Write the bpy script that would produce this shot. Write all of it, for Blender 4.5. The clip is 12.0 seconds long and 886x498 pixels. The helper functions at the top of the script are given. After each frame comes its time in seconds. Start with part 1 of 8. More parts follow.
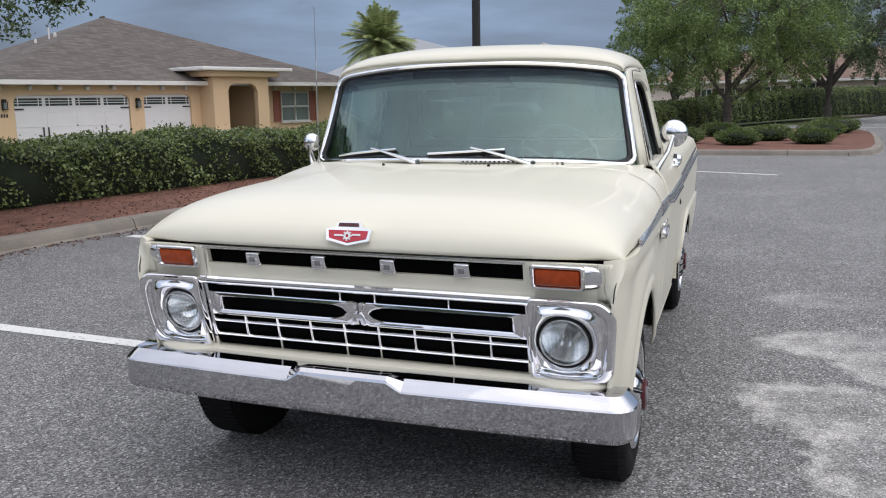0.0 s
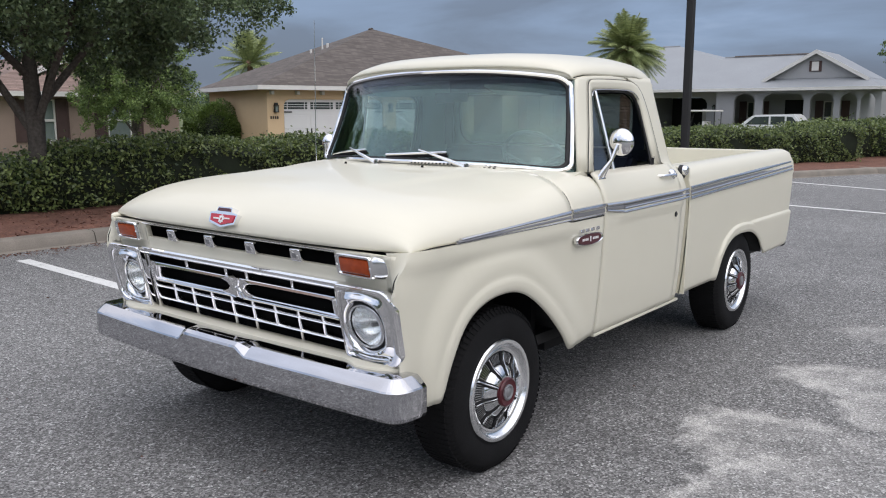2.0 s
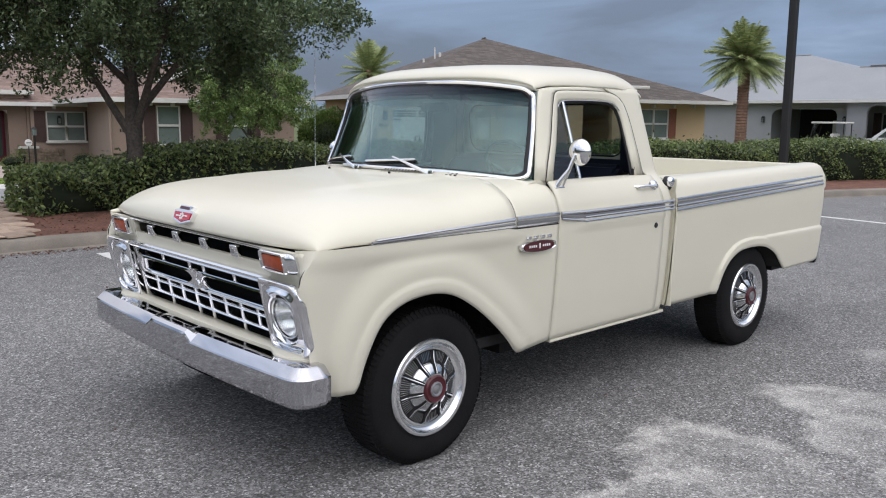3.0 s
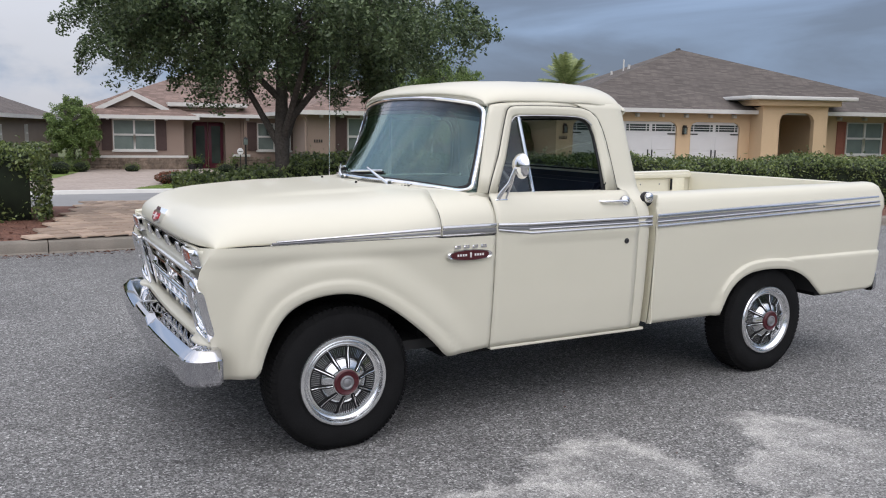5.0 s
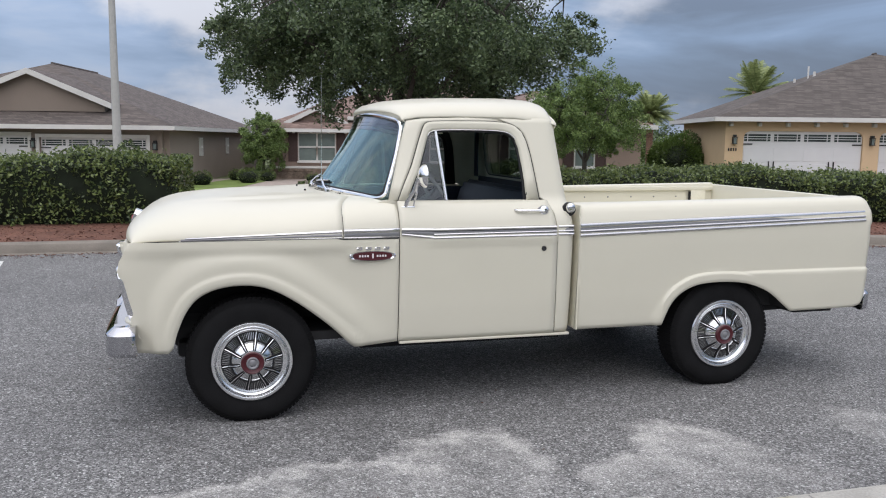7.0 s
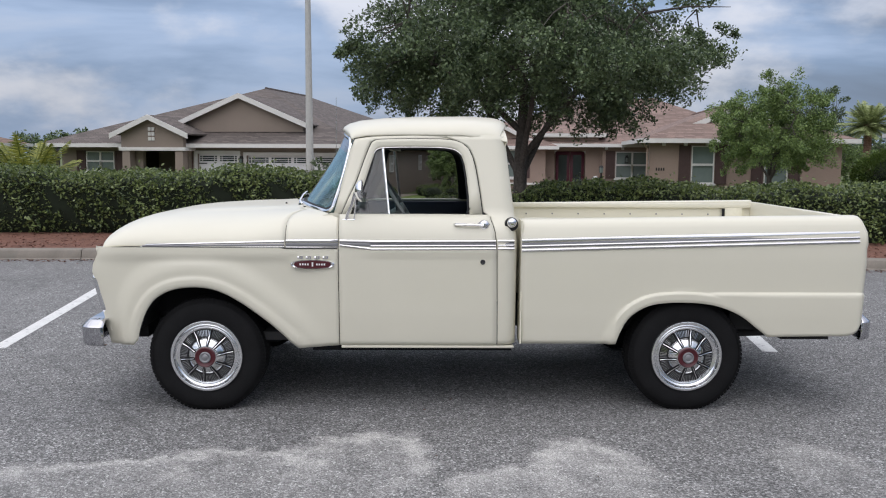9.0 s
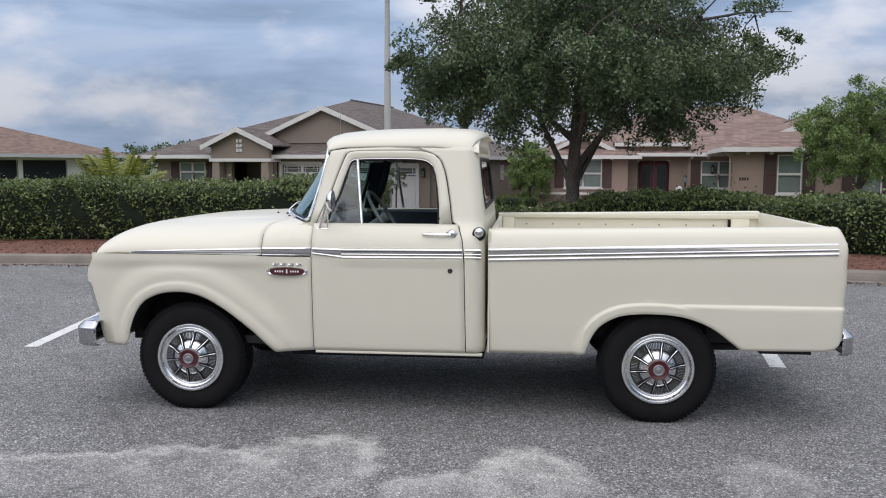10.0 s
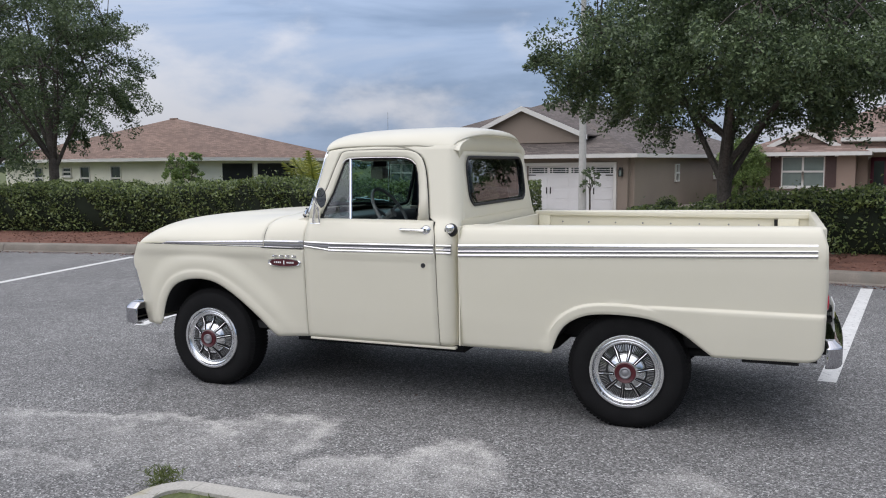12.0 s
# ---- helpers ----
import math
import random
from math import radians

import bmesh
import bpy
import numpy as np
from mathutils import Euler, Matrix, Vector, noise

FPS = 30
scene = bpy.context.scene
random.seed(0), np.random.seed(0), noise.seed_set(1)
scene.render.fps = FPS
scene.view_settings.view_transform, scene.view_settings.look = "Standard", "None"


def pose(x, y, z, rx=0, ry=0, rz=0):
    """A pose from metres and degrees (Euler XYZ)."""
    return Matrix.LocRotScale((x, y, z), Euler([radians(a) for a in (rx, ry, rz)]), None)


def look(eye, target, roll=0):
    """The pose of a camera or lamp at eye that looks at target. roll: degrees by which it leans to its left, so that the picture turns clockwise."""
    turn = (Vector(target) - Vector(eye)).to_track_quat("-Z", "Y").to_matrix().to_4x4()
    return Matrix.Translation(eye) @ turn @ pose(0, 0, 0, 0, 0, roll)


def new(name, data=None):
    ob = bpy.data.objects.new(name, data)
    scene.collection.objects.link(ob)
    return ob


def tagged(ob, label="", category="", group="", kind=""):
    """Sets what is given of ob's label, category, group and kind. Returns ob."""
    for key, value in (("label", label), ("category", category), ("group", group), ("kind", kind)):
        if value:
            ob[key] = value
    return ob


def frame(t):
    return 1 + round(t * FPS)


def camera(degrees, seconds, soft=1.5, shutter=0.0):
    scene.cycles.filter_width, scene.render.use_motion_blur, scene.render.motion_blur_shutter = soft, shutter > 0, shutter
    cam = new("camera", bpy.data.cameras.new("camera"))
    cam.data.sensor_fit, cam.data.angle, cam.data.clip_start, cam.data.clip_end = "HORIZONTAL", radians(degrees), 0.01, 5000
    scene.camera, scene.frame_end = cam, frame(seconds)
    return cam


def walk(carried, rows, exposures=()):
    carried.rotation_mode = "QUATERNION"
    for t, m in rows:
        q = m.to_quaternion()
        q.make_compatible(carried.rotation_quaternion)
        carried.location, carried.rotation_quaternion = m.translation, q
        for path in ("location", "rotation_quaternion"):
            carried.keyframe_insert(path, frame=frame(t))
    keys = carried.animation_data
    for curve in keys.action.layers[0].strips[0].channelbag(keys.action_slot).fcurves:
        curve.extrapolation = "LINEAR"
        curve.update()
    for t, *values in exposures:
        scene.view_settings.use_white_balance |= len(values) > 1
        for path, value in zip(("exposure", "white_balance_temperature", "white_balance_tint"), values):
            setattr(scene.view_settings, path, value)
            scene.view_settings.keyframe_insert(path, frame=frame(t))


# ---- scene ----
cam = camera(55.8, 12.0, soft=1.1)
METRES, EYE, TILT, LEAN, TURN = 9.4032, 1.5191, 1.494, 0.413, 19.341
ROWS = [
    (0.0, 0.0, 0.0, 0.0, -0.12, -11.53, 0.58),
    (0.5, 0.0417, -0.004, -0.0016, 4.75, -11.63, 0.78),
    (1.0, 0.0842, -0.005, 0.0005, 9.5, -11.6, 0.71),
    (1.5, 0.1295, -0.0092, 0.0003, 14.02, -11.28, 0.45),
    (2.0, 0.171, -0.0029, -0.0018, 18.56, -10.87, 0.13),
    (2.5, 0.2167, 0.0035, -0.0013, 22.99, -10.53, -0.08),
    (4.5, 0.3513, 0.0547, -0.001, 38.11, -9.77, -0.17),
    (5.0, 0.3871, 0.0708, 0.001, 41.54, -9.51, -0.14),
    (5.5, 0.4286, 0.0878, 0.0023, 44.99, -9.23, -0.03),
    (6.0, 0.4615, 0.1116, 0.002, 48.35, -9.02, 0.15),
    (6.5, 0.4976, 0.1362, 0.0033, 51.66, -8.85, 0.27),
    (8.5, 0.6043, 0.2662, 0.0002, 66.22, -7.87, 0.77),
    (9.0, 0.6289, 0.3045, 0.0014, 69.89, -7.4, 0.95),
    (9.5, 0.6484, 0.3418, 0.0017, 73.2, -6.98, 1.09),
    (10.0, 0.6631, 0.3793, 0.0007, 76.45, -6.6, 1.24),
    (10.5, 0.6801, 0.4159, -0.001, 80.0, -6.38, 1.32),
    (11.0, 0.6868, 0.4567, -0.0034, 83.79, -6.29, 1.45),
    (11.5, 0.694, 0.5014, -0.0046, 88.06, -6.19, 1.7),
    (12.0, 0.6968, 0.546, -0.0055, 92.41, -6.13, 1.98),
]
walk(cam, [(t, pose(0, 0, EYE, TILT, LEAN, TURN) @ pose(METRES * x, METRES * y, METRES * z, 90 + pitch, roll, yaw)) for t, x, y, z, yaw, pitch, roll in ROWS],
     exposures=[(0.0, 0.10, 6500, 14), (5.5, 0.09, 6480, 14), (8.5, 0.03, 6430, 14), (12.0, 0.02, 6430, 14)])

# ---- world, sun ----
world = bpy.data.worlds.new("sky")
scene.world = world
world.use_nodes = True
wn, wl = world.node_tree.nodes, world.node_tree.links
wn.clear()
SUN_EL, SUN_ROT = 47.0, 112.0
sky = wn.new("ShaderNodeTexSky")
sky.sky_type, sky.sun_disc = "NISHITA", False
sky.sun_elevation, sky.sun_rotation = radians(SUN_EL), radians(SUN_ROT)
sky.air_density, sky.dust_density, sky.ozone_density = 1.0, 1.5, 1.0
coord = wn.new("ShaderNodeTexCoord")
stretch = wn.new("ShaderNodeMapping")
stretch.inputs["Scale"].default_value = (1.0, 1.0, 4.6)
wl.new(coord.outputs["Generated"], stretch.inputs["Vector"])
banks = wn.new("ShaderNodeTexNoise")
banks.inputs["Scale"].default_value, banks.inputs["Detail"].default_value, banks.inputs["Roughness"].default_value = 2.3, 7.0, 0.52
banks.inputs["Distortion"].default_value = 0.6
wl.new(stretch.outputs[0], banks.inputs["Vector"])
tone = wn.new("ShaderNodeValToRGB")
for e, (p, c) in zip((tone.color_ramp.elements[0], tone.color_ramp.elements[1], tone.color_ramp.elements.new(0.5), tone.color_ramp.elements.new(0.58)),
                     ((0.30, (0.20, 0.26, 0.36, 1)), (0.74, (0.80, 0.88, 1.0, 1)), (0.48, (0.31, 0.43, 0.62, 1)), (0.60, (0.46, 0.60, 0.82, 1)))):
    e.position, e.color = p, c
split = wn.new("ShaderNodeSeparateXYZ")
wl.new(coord.outputs["Generated"], split.inputs[0])
storm = wn.new("ShaderNodeMath")
storm.operation = "MULTIPLY_ADD"
storm.inputs[1].default_value = -0.115
wl.new(split.outputs["Y"], storm.inputs[0])
wl.new(banks.outputs["Fac"], storm.inputs[2])
wl.new(storm.outputs[0], tone.inputs["Fac"])
rise = wn.new("ShaderNodeMapRange")
rise.inputs["From Min"].default_value, rise.inputs["From Max"].default_value = 0.05, 1.0
rise.inputs["To Min"].default_value, rise.inputs["To Max"].default_value = 0.90, 2.95
wl.new(split.outputs["Z"], rise.inputs["Value"])
veil = wn.new("ShaderNodeMapRange")
veil.inputs["From Min"].default_value, veil.inputs["From Max"].default_value = 0.15, 0.8
veil.inputs["To Max"].default_value = 0.75
wl.new(split.outputs["Z"], veil.inputs["Value"])
neutral = wn.new("ShaderNodeMix")
neutral.data_type = "RGBA"
neutral.inputs["B"].default_value = (0.66, 0.655, 0.65, 1)
wl.new(veil.outputs[0], neutral.inputs["Factor"])
# heaps of white cloud low on the clearer side
puff_map = wn.new("ShaderNodeMapping")
puff_map.inputs["Scale"].default_value, puff_map.inputs["Location"].default_value = (1.0, 1.0, 2.1), (3.1, 1.7, 0.4)
wl.new(coord.outputs["Generated"], puff_map.inputs["Vector"])
puffs = wn.new("ShaderNodeTexNoise")
puffs.inputs["Scale"].default_value, puffs.inputs["Detail"].default_value, puffs.inputs["Roughness"].default_value = 3.4, 9.0, 0.54
wl.new(puff_map.outputs[0], puffs.inputs["Vector"])
edge_of = wn.new("ShaderNodeMapRange")
edge_of.interpolation_type = "SMOOTHSTEP"
edge_of.inputs["From Min"].default_value, edge_of.inputs["From Max"].default_value, edge_of.inputs["To Max"].default_value = 0.47, 0.62, 0.80
# they stand thickest between the storm and the clear side
thick_a, thick_b, thick, denser = wn.new("ShaderNodeMapRange"), wn.new("ShaderNodeMapRange"), wn.new("ShaderNodeMath"), wn.new("ShaderNodeMath")
for node, lo, hi in ((thick_a, 0.60, 0.46), (thick_b, -0.15, 0.06)):
    node.interpolation_type = "SMOOTHSTEP"
    node.inputs["From Min"].default_value, node.inputs["From Max"].default_value = lo, hi
    wl.new(split.outputs["Y"], node.inputs["Value"])
thick.operation, denser.operation = "MULTIPLY", "MULTIPLY_ADD"
denser.inputs[1].default_value = 0.062
wl.new(thick_a.outputs[0], thick.inputs[0])
wl.new(thick_b.outputs[0], thick.inputs[1])
wl.new(thick.outputs[0], denser.inputs[0])
wl.new(puffs.outputs["Fac"], denser.inputs[2])
wl.new(denser.outputs[0], edge_of.inputs["Value"])
clear = wn.new("ShaderNodeMapRange")
clear.interpolation_type = "SMOOTHSTEP"
clear.inputs["From Min"].default_value, clear.inputs["From Max"].default_value = 0.68, 0.36
wl.new(split.outputs["Y"], clear.inputs["Value"])
heap = wn.new("ShaderNodeMath")
heap.operation = "MULTIPLY"
wl.new(edge_of.outputs[0], heap.inputs[0])
wl.new(clear.outputs[0], heap.inputs[1])
clouds = wn.new("ShaderNodeMix")
clouds.data_type = "RGBA"
clouds.inputs["B"].default_value = (0.92, 0.94, 0.98, 1)
wl.new(heap.outputs[0], clouds.inputs["Factor"])
wl.new(tone.outputs["Color"], clouds.inputs["A"])
wl.new(clouds.outputs["Result"], neutral.inputs["A"])
cover = wn.new("ShaderNodeMix")
cover.data_type = "RGBA"
cover.inputs["Factor"].default_value = 0.90
lift = wn.new("ShaderNodeMix")
lift.data_type, lift.blend_type = "RGBA", "MULTIPLY"
lift.inputs["Factor"].default_value = 1.0
lift.inputs["B"].default_value = (7.9, 7.9, 7.9, 1)
wl.new(neutral.outputs["Result"], lift.inputs["A"])
wl.new(sky.outputs[0], cover.inputs["A"])
wl.new(lift.outputs["Result"], cover.inputs["B"])
back = wn.new("ShaderNodeBackground")
back.inputs["Strength"].default_value = 0.10
dome = wn.new("ShaderNodeVectorMath")
dome.operation = "SCALE"
wl.new(cover.outputs["Result"], dome.inputs[0])
wl.new(rise.outputs[0], dome.inputs["Scale"])
# the cloud is brightest round the hidden sun
toward, glow, halo = wn.new("ShaderNodeVectorMath"), wn.new("ShaderNodeMapRange"), wn.new("ShaderNodeMix")
toward.operation = "DOT_PRODUCT"
toward.inputs[1].default_value = (math.sin(radians(SUN_ROT)) * math.cos(radians(SUN_EL)), math.cos(radians(SUN_ROT)) * math.cos(radians(SUN_EL)), math.sin(radians(SUN_EL)))
wl.new(coord.outputs["Generated"], toward.inputs[0])
glow.interpolation_type = "SMOOTHSTEP"
glow.inputs["From Min"].default_value, glow.inputs["From Max"].default_value = 0.68, 1.0
wl.new(toward.outputs["Value"], glow.inputs["Value"])
halo.data_type, halo.blend_type = "RGBA", "ADD"
halo.inputs["B"].default_value = (7.8, 7.45, 6.9, 1)
wl.new(glow.outputs[0], halo.inputs["Factor"])
wl.new(dome.outputs[0], halo.inputs["A"])
wl.new(halo.outputs["Result"], back.inputs["Color"])
wout = wn.new("ShaderNodeOutputWorld")
wl.new(back.outputs[0], wout.inputs["Surface"])

sun = new("sun", bpy.data.lights.new("sun", "SUN"))
sun.data.energy, sun.data.angle, sun.data.color = 0.50, radians(110), (1.0, 0.955, 0.885)
sun.matrix_world = look((0, 0, 0), (-math.sin(radians(SUN_ROT)) * math.cos(radians(SUN_EL)), -math.cos(radians(SUN_ROT)) * math.cos(radians(SUN_EL)), -math.sin(radians(SUN_EL))))


# ---- materials ----
def mat(name, color, rough=0.6, metal=0.0, vary=0.0, scale=8.0, fine=0.0, fine_scale=120.0, bump=0.0, coat=0.0, spots=None, rand=0.0, ior=1.45):
    """A Principled material: colour varied at a large and a fine scale, relief, and a spread from object to object."""
    m = bpy.data.materials.new(name)
    m.use_nodes = True
    n, l = m.node_tree.nodes, m.node_tree.links
    b = n["Principled BSDF"]
    b.inputs["Roughness"].default_value, b.inputs["Metallic"].default_value, b.inputs["IOR"].default_value = rough, metal, ior
    b.inputs["Coat Weight"].default_value, b.inputs["Coat Roughness"].default_value = coat, 0.04
    b.inputs["Base Color"].default_value = (*color, 1)
    tc = n.new("ShaderNodeTexCoord")
    out = None
    rgb = n.new("ShaderNodeRGB")
    rgb.outputs[0].default_value = (*color, 1)
    out = rgb.outputs[0]

    def shade(fac, amount, src):
        """Multiplies src by 1 - amount .. 1 + amount."""
        mr = n.new("ShaderNodeMapRange")
        mr.inputs["To Min"].default_value, mr.inputs["To Max"].default_value = 1 - amount, 1 + amount
        mr.inputs["From Min"].default_value, mr.inputs["From Max"].default_value = 0.25, 0.75
        l.new(fac, mr.inputs["Value"])
        mx = n.new("ShaderNodeVectorMath")
        mx.operation = "SCALE"
        l.new(src, mx.inputs[0])
        l.new(mr.outputs[0], mx.inputs["Scale"])
        return mx.outputs[0]

    def noise_tex(sc, detail=4.0):
        t = n.new("ShaderNodeTexNoise")
        t.inputs["Scale"].default_value, t.inputs["Detail"].default_value = sc, detail
        l.new(tc.outputs["Object"], t.inputs["Vector"])
        return t.outputs["Fac"]

    if vary:
        out = shade(noise_tex(scale), vary, out)
    f = None
    if fine or bump:
        f = noise_tex(fine_scale, 2.0)
    if fine:
        out = shade(f, fine, out)
    if spots:
        sc, lo, hi, col = spots
        r = n.new("ShaderNodeMapRange")
        r.inputs["From Min"].default_value, r.inputs["From Max"].default_value = lo, hi
        l.new(noise_tex(sc, 6.0), r.inputs["Value"])
        mx = n.new("ShaderNodeMix")
        mx.data_type = "RGBA"
        l.new(r.outputs[0], mx.inputs["Factor"])
        l.new(out, mx.inputs["A"])
        mx.inputs["B"].default_value = (*col, 1)
        out = mx.outputs["Result"]
    if rand:
        oi = n.new("ShaderNodeObjectInfo")
        mr = n.new("ShaderNodeMapRange")
        mr.inputs["To Min"].default_value, mr.inputs["To Max"].default_value = 1 - rand, 1 + rand
        l.new(oi.outputs["Random"], mr.inputs["Value"])
        mx = n.new("ShaderNodeVectorMath")
        mx.operation = "SCALE"
        l.new(out, mx.inputs[0])
        l.new(mr.outputs[0], mx.inputs["Scale"])
        out = mx.outputs[0]
    l.new(out, b.inputs["Base Color"])
    if bump:
        bp = n.new("ShaderNodeBump")
        bp.inputs["Strength"].default_value, bp.inputs["Distance"].default_value = bump, 0.01
        l.new(f, bp.inputs["Height"])
        l.new(bp.outputs[0], b.inputs["Normal"])
    return m


def leaf_mat(name, dark, light, rough=0.45):
    """Leaves: colour from leaf to leaf, a little light through them."""
    m = bpy.data.materials.new(name)
    m.use_nodes = True
    n, l = m.node_tree.nodes, m.node_tree.links
    b = n["Principled BSDF"]
    g = n.new("ShaderNodeNewGeometry")
    mx = n.new("ShaderNodeMix")
    mx.data_type = "RGBA"
    mx.inputs["A"].default_value, mx.inputs["B"].default_value = (*dark, 1), (*light, 1)
    l.new(g.outputs["Random Per Island"], mx.inputs["Factor"])
    l.new(mx.outputs["Result"], b.inputs["Base Color"])
    b.inputs["Roughness"].default_value = rough
    tr = n.new("ShaderNodeBsdfTranslucent")
    l.new(mx.outputs["Result"], tr.inputs["Color"])
    ms = n.new("ShaderNodeMixShader")
    ms.inputs[0].default_value = 0.25
    l.new(b.outputs[0], ms.inputs[1])
    l.new(tr.outputs[0], ms.inputs[2])
    l.new(ms.outputs[0], n["Material Output"].inputs["Surface"])
    return m


def glass_mat(name, tint, rough=0.0, ior=1.55, tone=(1, 1, 1), film=0.0):
    """A thin pane: tinted light through it, and a mirror image that grows towards the edge-on view."""
    m = bpy.data.materials.new(name)
    m.use_nodes = True
    n, l = m.node_tree.nodes, m.node_tree.links
    n.remove(n["Principled BSDF"])
    t, g, f, ms = n.new("ShaderNodeBsdfTransparent"), n.new("ShaderNodeBsdfGlossy"), n.new("ShaderNodeLayerWeight"), n.new("ShaderNodeMixShader")
    t.inputs["Color"].default_value = (*tint, 1)
    g.inputs["Roughness"].default_value = rough
    g.inputs["Color"].default_value = (*tone, 1)
    f.inputs["Blend"].default_value = 0.5
    pw, mr = n.new("ShaderNodeMath"), n.new("ShaderNodeMapRange")
    pw.operation = "POWER"
    pw.inputs[1].default_value = 4.0
    mr.inputs["To Min"].default_value = ((ior - 1) / (ior + 1)) ** 2
    l.new(f.outputs["Facing"], pw.inputs[0])
    l.new(pw.outputs[0], mr.inputs["Value"])
    l.new(mr.outputs[0], ms.inputs[0])
    l.new(t.outputs[0], ms.inputs[1])
    l.new(g.outputs[0], ms.inputs[2])
    out = ms.outputs[0]
    if film:
        d, mf = n.new("ShaderNodeBsdfDiffuse"), n.new("ShaderNodeMixShader")
        d.inputs["Color"].default_value = (0.82, 0.84, 0.85, 1)
        mf.inputs[0].default_value = film
        l.new(out, mf.inputs[1])
        l.new(d.outputs[0], mf.inputs[2])
        out = mf.outputs[0]
    l.new(out, n["Material Output"].inputs["Surface"])
    return m


PAINT = mat("cream_paint", (0.690, 0.661, 0.546), 0.42, vary=0.012, scale=3.0, coat=0.3)
PAINT_IN = mat("cream_paint_inside", (0.72, 0.69, 0.56), 0.5, vary=0.05, scale=5.0, fine=0.04, fine_scale=60)
CHROME = mat("chrome", (0.84, 0.84, 0.85), 0.06, 1.0, vary=0.04, scale=6.0)
HUBCHROME = mat("wheel_chrome", (0.70, 0.71, 0.72), 0.08, 1.0, vary=0.08, scale=20.0)
MOULD = mat("moulding_metal", (0.66, 0.66, 0.67), 0.25, 1.0)
BUMPER = mat("bumper_chrome", (0.55, 0.55, 0.575), 0.04, 1.0, vary=0.03, scale=5.0, fine=0.03, fine_scale=260)
CAPDARK = mat("cap_black", (0.02, 0.02, 0.022), 0.5)
BRIGHT = mat("bright_trim", (0.82, 0.83, 0.84), 0.18, 1.0)
SILVER = mat("silver_paint", (0.24, 0.24, 0.25), 0.38, 0.35)
REFLECTOR = mat("lamp_reflector", (0.93, 0.94, 0.95), 0.16, 1.0, vary=0.08, scale=25.0)
# for black parts, and for shade painted into slots and hollows
BLACK = mat("black_parts_and_shade", (0.006, 0.006, 0.007), 0.8, vary=0.2)
RUBBER = mat("tyre_rubber", (0.0085, 0.0085, 0.009), 0.8, ior=1.28, vary=0.25, scale=9.0, fine=0.2, fine_scale=150, bump=0.12)
SEAL = mat("rubber_seal", (0.012, 0.012, 0.013), 0.55)
CHASSIS = mat("chassis_black", (0.02, 0.02, 0.021), 0.7, vary=0.3, scale=7.0)
AMBER = mat("amber_lens", (0.36, 0.050, 0.006), 0.22, vary=0.25, scale=30.0, coat=0.3)
RED = mat("red_enamel", (0.50, 0.02, 0.04), 0.25, coat=0.5)
DARKRED = mat("dark_red_enamel", (0.075, 0.009, 0.014), 0.35, coat=0.3)
WHITE = mat("white_enamel", (0.8, 0.8, 0.8), 0.4)
NAVY = mat("navy_vinyl", (0.014, 0.018, 0.034), 0.45, vary=0.2, scale=14.0, fine=0.15, fine_scale=90)
STEERING = mat("steering_plastic", (0.22, 0.24, 0.23), 0.35)
WINDSHIELD = glass_mat("windshield_glass", (0.64, 0.78, 0.77), ior=1.85, tone=(0.80, 0.95, 0.94))
REARGLASS = glass_mat("rear_glass", (0.52, 0.57, 0.57), ior=1.50)
SIDEGLASS = glass_mat("side_glass", (0.80, 0.81, 0.81))
SUNBAND = glass_mat("sun_band_tint", (0.72, 0.72, 0.75), ior=1.05)
LENS = glass_mat("lamp_lens_glass", (0.95, 0.96, 0.96), 0.03, film=0.03)


# ---- mesh helpers ----
def part(name, bm, material, parent=None, label="", sharp=38.0, normals=True, solid=0.0):
    """Links a bmesh as one mesh object under a thing or a part."""
    if normals:
        bmesh.ops.recalc_face_normals(bm, faces=bm.faces[:])
    for f in bm.faces:
        f.smooth = True
    me = bpy.data.meshes.new(name)
    bm.to_mesh(me)
    bm.free()
    me.set_sharp_from_angle(angle=radians(sharp))
    me.materials.append(material)
    ob = new(name, me)
    if parent is not None:
        ob.parent = parent
    if label:
        tagged(ob, label)
    if solid:
        md = ob.modifiers.new("thickness", "SOLIDIFY")
        md.thickness, md.offset = solid, 0.0
    return ob


def empty(name, loc, label, category, rz=0.0, group="", kind=""):
    e = new(name)
    e.empty_display_size = 0.2
    e.location, e.rotation_euler = loc, (0, 0, radians(rz))
    return tagged(e, label, category, group, kind)


def box(bm, x0, x1, y0, y1, z0, z1, bevel=0.0, seg=2):
    vs = [bm.verts.new((x, y, z)) for x in (x0, x1) for y in (y0, y1) for z in (z0, z1)]
    fs = [bm.faces.new([vs[i] for i in q]) for q in ((0, 1, 3, 2), (4, 6, 7, 5), (0, 4, 5, 1), (2, 3, 7, 6), (0, 2, 6, 4), (1, 5, 7, 3))]
    if bevel:
        es = list({e for f in fs for e in f.edges})
        bmesh.ops.bevel(bm, geom=es, offset=bevel, segments=seg, affect="EDGES", profile=0.5)
    return bm


def grid(bm, rows, closed=False):
    """Quads between rows of points, each row alike in length."""
    vr = [[bm.verts.new(p) for p in r] for r in rows]
    m = len(rows[0])
    for a, b in zip(vr, vr[1:]):
        for j in range(m if closed else m - 1):
            k = (j + 1) % m
            bm.faces.new((a[j], a[k], b[k], b[j]))
    return vr


